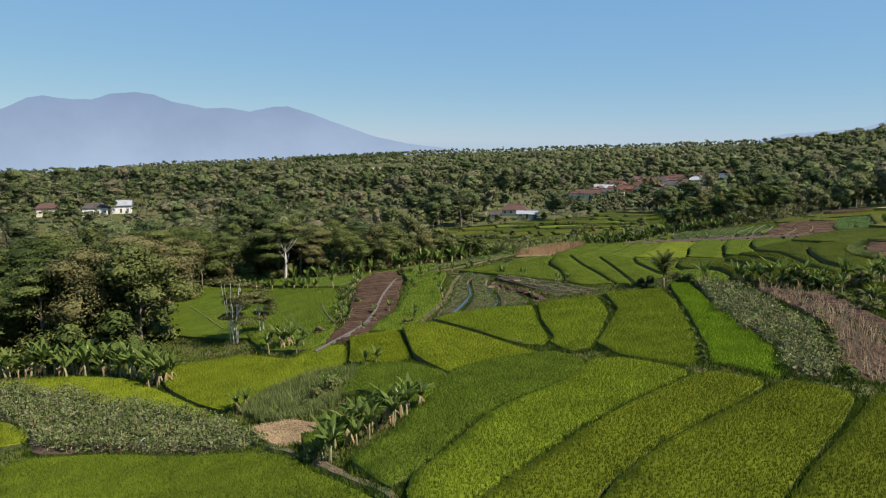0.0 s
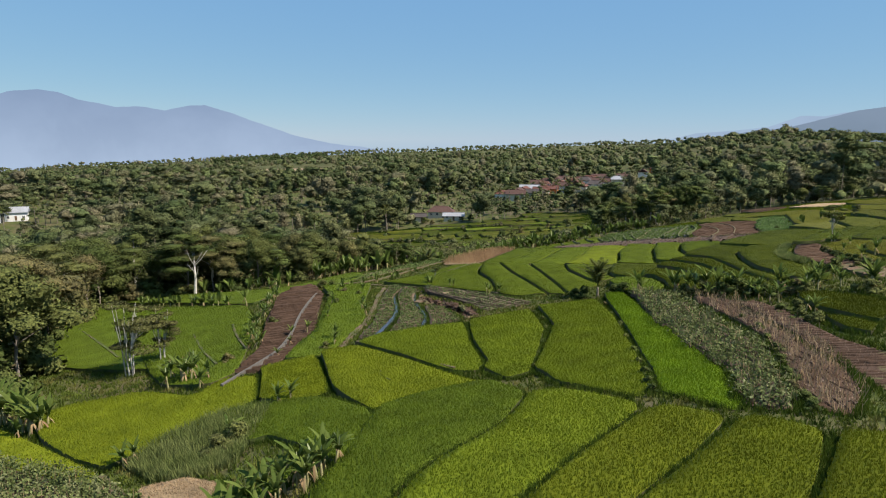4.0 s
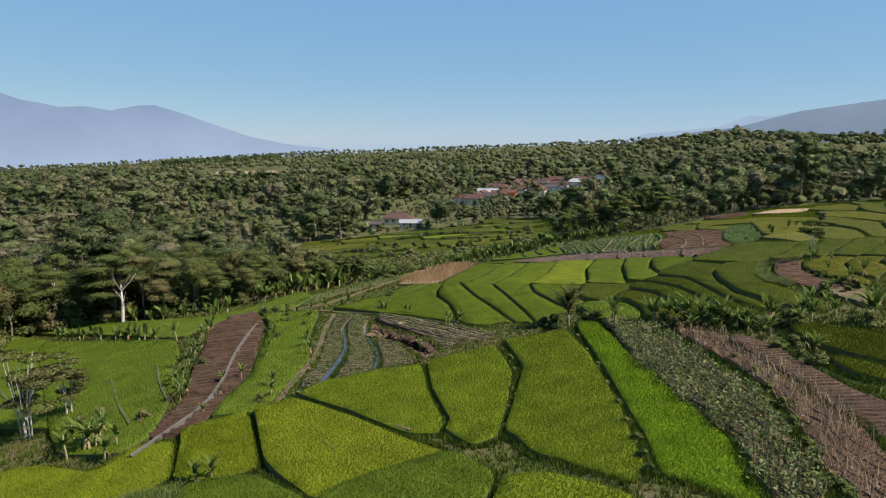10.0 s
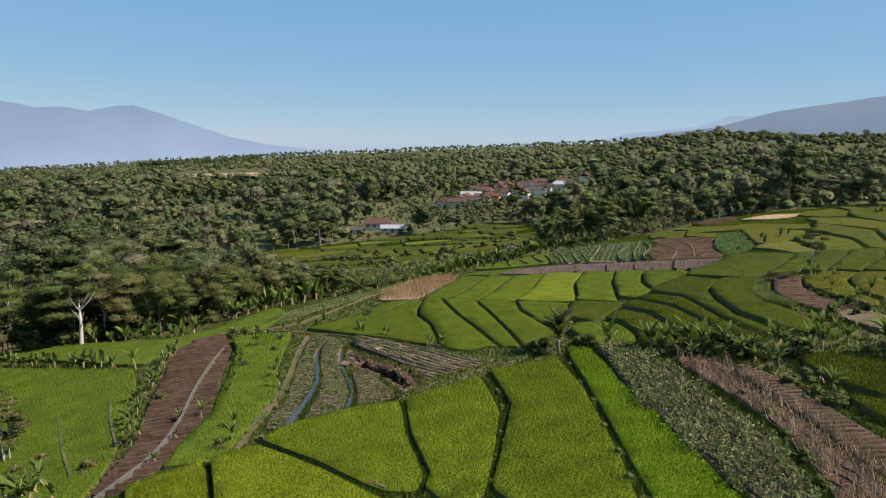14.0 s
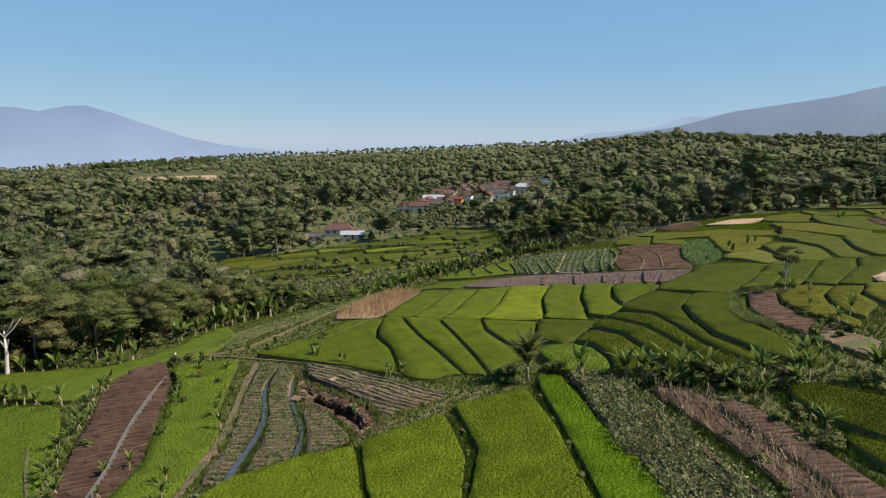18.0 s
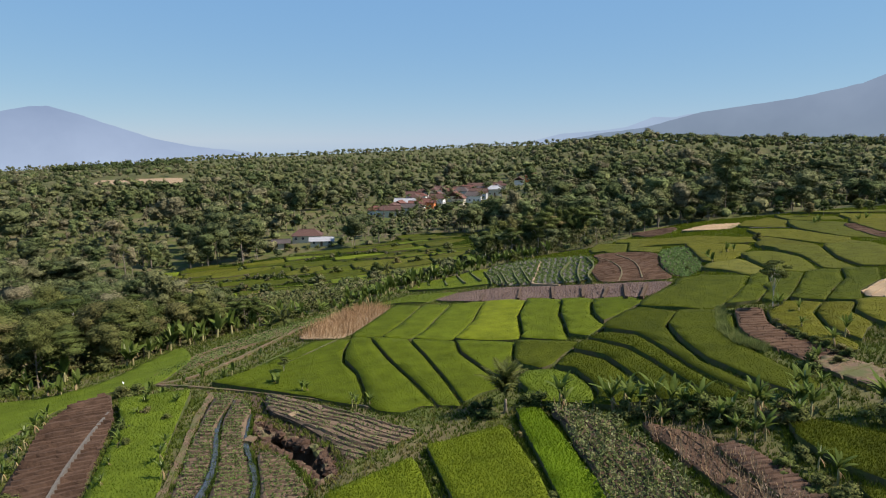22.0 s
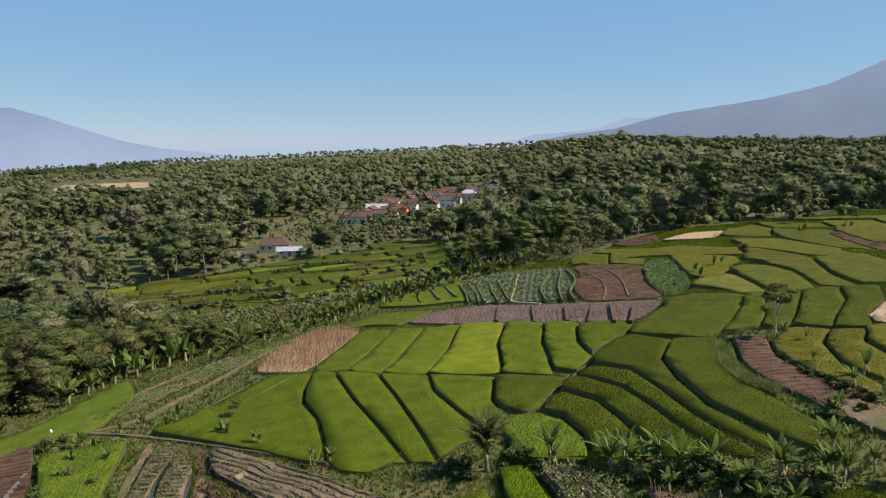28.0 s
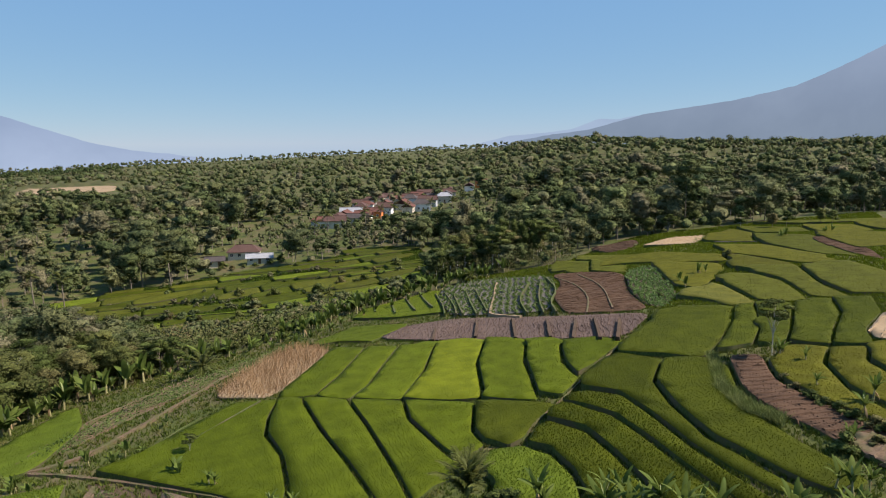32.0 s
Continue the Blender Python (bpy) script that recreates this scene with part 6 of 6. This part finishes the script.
banana(81.5, 204.3, 0.95)
banana(29.5, 178.2, 0.95)
banana(25.9, 175.0, 0.95)
banana(22.4, 170.6, 0.95)
banana(19.3, 167.9, 0.95)
banana(9.4, 155.3, 0.95)
banana(11.8, 155.6, 0.95)

for x, y in ((10.1, 114.5), (10.7, 113.5), (13.2, 109.3), (13.7, 109.0), (17.7, 101.8), (18.0, 101.2), (19.4, 101.0), (4.4, 119.9)):
    banana(x, y, 0.7)
banana_row(30, 1.25, 0.9, (-52.0, 74.0), (-44.9, 72.5), (-38.4, 73.0), (-33.0, 70.0), (-29.0, 66.5))
banana_row(9, 0.95, 0.5, (-7.6, 39.0), (-5.2, 41.5), (-3.4, 43.8), (-1.3, 46.2))
banana_row(54, 1.6, 1.4, (30.0, 178.0), (38.0, 188.0), (47.0, 199.0), (56.0, 204.0), (66.0, 206.0), (76.0, 206.0), (88.8, 204.8))
banana_row(34, 1.7, 1.2, (-24.0, 136.5), (-14.0, 142.0), (-8.0, 148.0), (-1.0, 160.0), (8.7, 169.0), (19.3, 176.0))
banana_row(16, 1.1, 1.0, (38.0, 87.0), (43.0, 82.5), (48.0, 77.5), (55.0, 72.0))
banana_row(12, 0.9, 0.8, (-40.0, 127.0), (-30.0, 120.0), (-20.0, 111.0))
banana_row(10, 0.8, 0.5, (-14.3, 84.0), (-15.2, 96.0), (-14.4, 112.0))


def bare_tree(x, y, high):
    ob = new("bare_tree")
    ob.location = (x, y, float(land(x, y)))
    rng = np.random.default_rng(9)
    bits = [tube([(0, 0, -0.3), (0.2, 0.1, high * 0.5), (0.1, 0.3, high)], [0.36, 0.28, 0.08])]
    for i in range(9):
        s, a, l = rng.uniform(0.45, 0.95) * high, rng.uniform(0, 6.28), rng.uniform(1.2, 2.6)
        p = (0.15, 0.15, s)
        bits.append(tube([p, (p[0] + l * 0.5 * math.cos(a), p[1] + l * 0.5 * math.sin(a), s + l * 0.5), (p[0] + l * math.cos(a), p[1] + l * math.sin(a), s + l * 1.2)], [0.1, 0.06, 0.02], 5))
    v, f = joined(bits)
    piece("trunk", mesh_of("trunk", v, f, [M["bark_pale"]], True), ob)
    return tagged(ob, "dead pale tree with bare forked branches at the wood's edge", "tree", "bare trees")


bare_tree(-32.2, 134.0, 7.0)
bare_tree(-12.0, 152.0, 7.0)
for x, y, h in ((27.0, 284.0, 2.2), (31.0, 286.0, 1.6), (35.0, 285.0, 1.8), (40.0, 286.5, 2.2), (44.0, 288.0, 3.0), (24.0, 288.0, 3.2)):
    tree(x, y, h, 8, 1.2)
tree(67.7, 97.6, 0.9, 7, 1.6, "dark weedy shrub on a terrace bank", "ditch weeds")
tree(66.1, 95.0, 1.0, 8, 1.6, "dark weedy shrub on a terrace bank", "ditch weeds")
tree(64.9, 92.7, 1.0, 7, 1.6, "dark weedy shrub on a terrace bank", "ditch weeds")
tree(64.2, 90.6, 1.0, 8, 1.6, "dark weedy shrub on a terrace bank", "ditch weeds")
tree(63.7, 88.7, 1.0, 7, 1.6, "dark weedy shrub on a terrace bank", "ditch weeds")
tree(63.5, 87.2, 1.0, 8, 1.6, "dark weedy shrub on a terrace bank", "ditch weeds")
tree(63.1, 85.4, 1.1, 7, 1.6, "dark weedy shrub on a terrace bank", "ditch weeds")
tree(62.9, 83.7, 1.1, 8, 1.6, "dark weedy shrub on a terrace bank", "ditch weeds")
tree(62.6, 82.4, 1.1, 7, 1.6, "dark weedy shrub on a terrace bank", "ditch weeds")
tree(60.3, 81.6, 1.0, 8, 1.6, "dark weedy shrub on a terrace bank", "ditch weeds")
tree(161.9, 184.5, 5.5, 0, 1.1, "small tree at the edge of the upper terraces", "terrace trees")
tree(167.5, 184.9, 5.0, 1, 1.1, "small tree at the edge of the upper terraces", "terrace trees")
tree(177.1, 182.3, 5.5, 0, 1.1, "small tree at the edge of the upper terraces", "terrace trees")
tree(176.3, 178.0, 4.5, 1, 1.1, "small tree at the edge of the upper terraces", "terrace trees")
tree(162.5, 196.4, 5.0, 5, 1.1, "small tree at the edge of the upper terraces", "terrace trees")
tree(155.3, 197.7, 4.5, 0, 1.1, "small tree at the edge of the upper terraces", "terrace trees")
tree(156.7, 208.8, 6.0, 1, 1.1, "small tree at the edge of the upper terraces", "terrace trees")
tree(148.1, 210.0, 6.0, 3, 1.1, "small tree at the edge of the upper terraces", "terrace trees")
tree(140.1, 209.2, 7.0, 0, 1.1, "small tree at the edge of the upper terraces", "terrace trees")
tree(106.8, 208.9, 2.5, 8, 1.1, "small tree at the edge of the upper terraces", "terrace trees")
tree(112.0, 221.4, 3.0, 7, 1.1, "small tree at the edge of the upper terraces", "terrace trees")
tree(118.8, 156.1, 2.2, 7, 1.1, "small tree at the edge of the upper terraces", "terrace trees")
tree(85.5, 137.0, 1.2, 8, 1.1, "small tree at the edge of the upper terraces", "terrace trees")
banana(95.9, 144.3, 0.9)
banana(93.4, 140.0, 0.9)
banana(103.0, 147.5, 0.9)
banana(105.0, 147.7, 0.9)
banana(145.8, 167.4, 0.9)
banana(148.6, 168.2, 0.9)
banana(159.5, 166.3, 0.9)
banana(162.6, 167.4, 0.9)
banana(71.6, 97.4, 0.9)
banana(66.9, 86.8, 0.9)
banana(107.5, 203.8, 0.9)
banana(109.4, 202.4, 0.9)
banana(95.5, 204.6, 0.9)
banana(92.8, 206.4, 0.9)
banana(89.4, 208.2, 0.9)


# ---- hamlet in the woods ----
def tile_roof(name, c):
    d = tuple(v * 0.6 for v in c)
    return surface(name, d, c, 0.5, 3.0, 0.85, 0.5)


ROOFS = [tile_roof("brown_roof_tiles", (0.105, 0.058, 0.045)), tile_roof("red_roof_tiles", (0.150, 0.066, 0.048)), tile_roof("weathered_roof_tiles", (0.085, 0.070, 0.064)), tile_roof("grey_metal_sheet", (0.340, 0.345, 0.350))]
WALLS = [surface("white_plaster", (0.62, 0.60, 0.56), (0.78, 0.76, 0.72), 0.5, 3.0, 0.9, 0.1), surface("cream_plaster", (0.50, 0.44, 0.34), (0.62, 0.56, 0.44), 0.5, 3.0, 0.9, 0.1),
         surface("orange_paint", (0.55, 0.17, 0.05), (0.68, 0.24, 0.08), 0.5, 3.0, 0.9, 0.1), surface("grey_blue_paint", (0.34, 0.36, 0.37), (0.42, 0.44, 0.45), 0.5, 3.0, 0.9, 0.1)]
DARK = surface("dark_window", (0.02, 0.02, 0.025), (0.04, 0.04, 0.045), 0.5, 3.0, 0.3, 0.0)
DOORWOOD = surface("door_wood", (0.10, 0.06, 0.035), (0.17, 0.10, 0.06), 0.3, 2.0, 0.7, 0.2)


def box(bm, lo, hi):
    vs = [bm.verts.new((x, y, z)) for z in (lo[2], hi[2]) for y in (lo[1], hi[1]) for x in (lo[0], hi[0])]
    for q in ((0, 2, 3, 1), (4, 5, 7, 6), (0, 1, 5, 4), (2, 6, 7, 3), (0, 4, 6, 2), (1, 3, 7, 5)):
        bm.faces.new([vs[i] for i in q])


def part(name, bm, material, parent, label=""):
    me = bpy.data.meshes.new(name)
    bmesh.ops.recalc_face_normals(bm, faces=bm.faces)
    bm.to_mesh(me)
    bm.free()
    me.materials.append(material)
    return piece(name, me, parent, label)


def house(x, y, w, d, high, turn, roof=0, wall=0, hip=False, label="", lift=0.0):
    """A village house: plastered walls, tiled roof with eaves, door and windows on its faces."""
    ob = new("house")
    ob.matrix_world = pose(x, y, float(land(x, y)) + lift, 0, 0, turn)
    bm = bmesh.new()
    box(bm, (-w / 2, -d / 2, -2.5 - lift), (w / 2, d / 2, high))
    if not hip:
        a = [bm.verts.new(p) for p in ((-w / 2, -d / 2, high), (-w / 2, d / 2, high), (-w / 2, 0, high + d * 0.27), (w / 2, -d / 2, high), (w / 2, d / 2, high), (w / 2, 0, high + d * 0.27))]
        bm.faces.new(a[:3]), bm.faces.new(a[3:])
    walls = part("wall", bm, WALLS[wall], ob)
    e, rise, t = 0.6, d * 0.31, 0.14
    bm = bmesh.new()
    top = w / 2 - (d * 0.35 if hip else -e)
    pts = [(-w / 2 - e, -d / 2 - e, high - 0.1), (w / 2 + e, -d / 2 - e, high - 0.1), (w / 2 + e, d / 2 + e, high - 0.1), (-w / 2 - e, d / 2 + e, high - 0.1), (-top, 0, high + rise), (top, 0, high + rise)]
    u = [bm.verts.new((p[0], p[1], p[2] + t)) for p in pts]
    l = [bm.verts.new(p) for p in pts]
    for s in (u, l):
        bm.faces.new((s[0], s[1], s[5], s[4])), bm.faces.new((s[2], s[3], s[4], s[5])), bm.faces.new((s[1], s[2], s[5])), bm.faces.new((s[3], s[0], s[4]))
    for i in range(4):
        bm.faces.new((u[i], u[(i + 1) % 4], l[(i + 1) % 4], l[i]))
    rf = part("roof", bm, ROOFS[roof], ob)
    bm = bmesh.new()
    box(bm, (-top, -0.16, high + rise + t - 0.05), (top, 0.16, high + rise + t + 0.12))
    part("ridge", bm, ROOFS[roof], rf)
    for side in (-1, 1):
        k = max(2, int(w / 2.6))
        for i in range(k):
            cx = -w / 2 + w * (i + 0.5) / k
            bm = bmesh.new()
            if side < 0 and i == k // 2:
                box(bm, (cx - 0.45, side * d / 2 - 0.06, 0), (cx + 0.45, side * d / 2 + 0.06, 2.05))
                part("door", bm, DOORWOOD, ob)
            else:
                box(bm, (cx - 0.5, side * d / 2 - 0.05, 1.0), (cx + 0.5, side * d / 2 + 0.05, 2.1))
                win = part("window", bm, DARK, ob)
                bm = bmesh.new()
                for a, b in (((-0.58, 0.92), (0.58, 1.0)), ((-0.58, 2.1), (0.58, 2.18)), ((-0.58, 1.0), (-0.5, 2.1)), ((0.5, 1.0), (0.58, 2.1)), ((-0.03, 1.0), (0.03, 2.1))):
                    box(bm, (cx + a[0], side * d / 2 - 0.09, a[1]), (cx + b[0], side * d / 2 + 0.09, b[1]))
                part("window_frame", bm, WALLS[0], win)
    return tagged(ob, label or "single-storey village house with a tiled roof and plastered walls", "house", "village houses")

house(120, 447, 7.9, 5.7, 3.8, -18, 0, 0, True)
house(136, 463, 7.4, 5.5, 4.0, -30, 0, 0, False)
house(133, 420, 10.2, 7.0, 3.5, 60, 1, 1, False)
house(143, 437, 8.4, 7.1, 4.4, -30, 2, 0, True)
house(116, 400, 7.9, 7.4, 4.4, -30, 0, 0, False)
house(106, 390, 10.2, 5.9, 3.6, -30, 1, 2, False)
house(106, 412, 7.3, 6.7, 4.1, 60, 0, 0, True)
house(130, 402, 8.0, 6.0, 3.6, 60, 1, 1, False)
house(92, 366, 10.4, 5.5, 3.6, -30, 2, 0, False)
house(84, 372, 10.4, 6.5, 3.8, 60, 0, 3, True)
house(98, 378, 8.2, 6.4, 3.5, -30, 1, 0, False)
house(164, 450, 10.3, 5.6, 3.3, -30, 2, 0, False)
house(165, 436, 9.1, 6.8, 4.2, -18, 3, 1, True)
house(166, 473, 11.0, 5.9, 3.8, -18, 0, 0, False)
house(203, 484, 9.5, 6.4, 3.5, 65, 0, 0, False)
house(218, 494, 10.0, 6.1, 4.0, -30, 1, 2, True)
house(126, 432, 7.4, 5.6, 3.5, 60, 2, 0, False)
house(148, 452, 9.5, 6.0, 3.7, -18, 0, 1, False)
house(112, 425, 8.2, 5.6, 3.7, -25, 1, 0, True)
house(150, 425, 10.6, 7.4, 4.2, -30, 0, 3, False)
house(120, 412, 7.1, 6.1, 4.6, 65, 1, 0, False)
house(140, 408, 10.4, 7.2, 4.2, -25, 2, 0, True)
house(178, 460, 8.2, 5.9, 3.8, -18, 0, 1, False)
house(90, 384, 8.0, 6.7, 3.4, 60, 1, 0, False)
house(100, 402, 7.0, 5.6, 3.4, -30, 2, 0, True)
house(95, 392, 11.0, 6.6, 3.8, -18, 3, 2, False)
house(112, 438, 8.7, 5.9, 3.3, -25, 0, 0, False)
house(128, 452, 9.9, 6.7, 4.6, 60, 0, 1, True)
house(156, 462, 7.2, 6.5, 3.5, -25, 1, 0, False)
house(170, 445, 7.5, 6.6, 4.3, 65, 2, 3, False)
house(185, 475, 9.6, 5.9, 3.5, 65, 0, 0, True)
house(137, 445, 8.6, 5.6, 3.8, -18, 1, 0, False)
house(80, 362, 9.6, 6.4, 3.5, -18, 0, 1, False)
house(73, 366, 7.1, 6.0, 3.5, -18, 1, 0, True)
house(37, 291, 8.5, 4.0, 2.0, -8, 3, 1, False, "long low shed with a bright metal roof at the valley edge")
house(33, 305, 11.0, 7.0, 2.6, -12, 0, 1, True, "house with a brown hipped tile roof behind a shed")
house(22, 294, 6.0, 4.0, 2.3, -5, 2, 1)
house(348, 430, 11.0, 8.0, 3.6, 20, 3, 3, False, "blue-walled house with a grey metal roof among trees")
house(-169, 323, 11.0, 7.0, 3.6, 25, 2, 0, True)
house(-160, 331, 9.0, 7.0, 3.6, 20, 3, 0)
house(-189, 318, 10.0, 7.0, 3.6, 30, 0, 1, True)

# ---- small things in the fields ----
def stone_slab(x, y, w, d, t, turn, mat, label):
    bm = bmesh.new()
    box(bm, (-w / 2, -d / 2, 0), (w / 2, d / 2, t))
    bmesh.ops.bevel(bm, geom=bm.edges[:], offset=0.05, segments=2, affect="EDGES")
    for v in bm.verts:
        v.co += Vector((RNG.normal(0, 0.02), RNG.normal(0, 0.02), RNG.normal(0, 0.015)))
    ob = part("slab", bm, mat, None)
    ob.matrix_world = pose(x, y, float(land(x, y)) + 0.22, 3, -4, turn)
    tagged(ob, label, "slab")


def eroded_bank():
    """Broken clods of earth and roots along the lip of the gully."""
    rng = np.random.default_rng(19)
    unit, tri = BALLS[2]
    lip = resampled(rounded(GULLY, 1, 0.2), 0.45)
    for k, p in enumerate(lip):
        w = rng.uniform(0.6, 1.35, len(unit))[:, None] * rng.uniform(0.3, 0.62) * [1.1, 1.0, 0.8]
        ob = piece("earth_clod", mesh_of("earth_clod", unit * w, tri, [M["soil_deep"] if k % 3 else M["path"]]))
        q = p + rng.normal(0, 0.22, 2)
        ob.location = (float(q[0]), float(q[1]), float(land(*q)) - float(rng.uniform(0.15, 0.9)))
        tagged(ob, "crumbling brown clod on the lip of a gully", "earth clod", "gully clods")


eroded_bank()


def sheet_scrap(x, y, high):
    v, f = leaf_blade(high, high * 0.4, 75, 70, 0.5, 5)
    ob = piece("plastic_scrap", mesh_of("plastic_scrap", v, f, [WALLS[0]], True))
    ob.matrix_world = pose(x, y, float(land(x, y)) + 0.3, 0, 0, float(RNG.uniform(0, 360)))
    tagged(ob, "torn white plastic sheet tied up to scare birds", "plastic scrap")


stone_slab(11.5, 101.3, 1.4, 0.8, 0.3, 25, M["soil_dry"], "pale concrete slab lying on the tilled beds")
stone_slab(7.2, 96.5, 1.1, 0.9, 0.22, 60, M["path"], "pale block of dry earth bridging the channel")
sheet_scrap(-33.8, 55.5, 0.9)
sheet_scrap(-33.4, 54.0, 0.8)
sheet_scrap(-24.8, 51.4, 0.9)
sheet_scrap(-45.8, 65.9, 0.8)
sheet_scrap(26.8, 175.3, 0.8)
sheet_scrap(-8.2, 126.4, 0.5)


# ---- rough grass on the banks between the fields ----
def bank_grass():
    xs, ys, gx, gy = [], [], [], []
    for poly in RIMS:
        q = np.roll(poly, -1, axis=0)
        ln = np.linalg.norm(q - poly, axis=1)
        nn = np.stack([q[:, 1] - poly[:, 1], poly[:, 0] - q[:, 0]], -1) / (ln[:, None] + 1e-9)
        far = near(poly)
        per = 14 if far < 45 else 4 if far < 110 else 2.5
        for a, b, m, l in zip(poly, q, nn, ln):
            k = RNG.poisson(l * per)
            t = RNG.uniform(0, 1, k)[:, None]
            p = a + (b - a) * t + m * RNG.uniform(0.0, 0.6, k)[:, None]
            (gx if far < 45 else xs).append(p[:, 0]), (gy if far < 45 else ys).append(p[:, 1])
    x, y = np.concatenate(xs), np.concatenate(ys)
    out = ~inside(GULLY, x, y)
    x, y = x[out], y[out]
    v = blades(x, y, land(x, y) - 0.1, 0.36, 0.04, 4, 0.7)
    tagged(piece("bank_grass", mesh_of("bank_grass", v, tris(v), [M["grass"]]), kind="stuff"), "rough grass and weeds along the field banks", "grass")
    x, y = np.concatenate(gx), np.concatenate(gy)
    v = blades(x, y, land(x, y) - 0.05, 0.5, 0.035, 4, 0.6)
    tagged(piece("bund_grass", mesh_of("bund_grass", v, tris(v), [M["bund_grass"]]), kind="stuff"), "dark green grass on the bunds between ripening strips", "grass")


bank_grass()


def open_grass():
    """Tufts on the open ground between the fields, and a stand of taller grass."""
    rng = np.random.default_rng(3)
    x, y = rng.uniform(-60, 115, 320000), rng.uniform(26, 205, 320000)
    ok = inside(CLEARED, x, y) & (rng.uniform(size=len(x)) < np.clip(1.25 - y / 190, 0.25, 1))
    for poly in [*RIMS, GULLY]:
        ok[ok] = ~inside(poly, x[ok], y[ok])
    x, y = x[ok], y[ok]
    v = blades(x, y, land(x, y) - 0.15, 0.42, 0.055, 4, 0.8, rng)
    tagged(piece("open_grass", mesh_of("open_grass", v, tris(v), [M["grass"]]), kind="stuff"), "uneven grass on open ground between the terraces", "grass")
    x, y = rng.uniform(-40, 95, 110000), rng.uniform(198, 295, 110000)
    ok = inside(VALLEY, x, y)
    for poly in RIMS:
        ok[ok] = ~inside(poly, x[ok], y[ok])
    x, y = x[ok], y[ok]
    v = blades(x, y, land(x, y) - 0.15, 0.5, 0.2, 3, 1.0, rng)
    tagged(piece("valley_grass", mesh_of("valley_grass", v, tris(v), [M["bund_grass"]]), kind="stuff"), "rough grass and weeds between the valley paddies", "grass")
    x, y = rng.uniform(80, 330, 150000), rng.uniform(95, 235, 150000)
    ok = inside(CLEARED, x, y) & (np.hypot(x, y) < 330) & (x < 1.1 * y)
    for poly in RIMS:
        ok[ok] = ~inside(poly, x[ok], y[ok])
    x, y = x[ok], y[ok]
    v = blades(x, y, land(x, y) - 0.15, 0.45, 0.16, 3, 1.0, rng)
    tagged(piece("terrace_grass", mesh_of("terrace_grass", v, tris(v), [M["rice_g"]]), kind="stuff"), "green grass on the upper terraces below the wood", "grass")
    x, y = scatter(np.array([(67.3, 106.7), (68.0, 106.1), (61.7, 98.0), (59.3, 92.4), (59.1, 88.6), (57.7, 87.7), (57.6, 91.8), (59.7, 97.2)]), 0.2, 0.5, rng)
    v = blades(x, y, land(x, y) + 0.1, 0.7, 0.04, 7, 1.0, rng)
    tagged(piece("grass_hedge", mesh_of("grass_hedge", v, tris(v), [M["pale_grass"]]), kind="stuff"), "hedge of tall pale grass along a tilled terrace", "grass")
    x, y = scatter(np.array([(-18.3, 57.5), (-17.2, 61.1), (-13.0, 64.7), (-8.3, 64.7), (-8.7, 59.3), (-9.4, 53.6), (-11.6, 52.7), (-15.2, 53.6)]), 0.22, 0.5, rng)
    v = blades(x, y, land(x, y) - 0.1, 1.0, 0.06, 6, 0.7, rng)
    tagged(piece("tall_grass", mesh_of("tall_grass", v, tris(v), [M["pale_grass"]]), kind="stuff"), "stand of tall fresh green grass beside a straw patch", "grass")


open_grass()
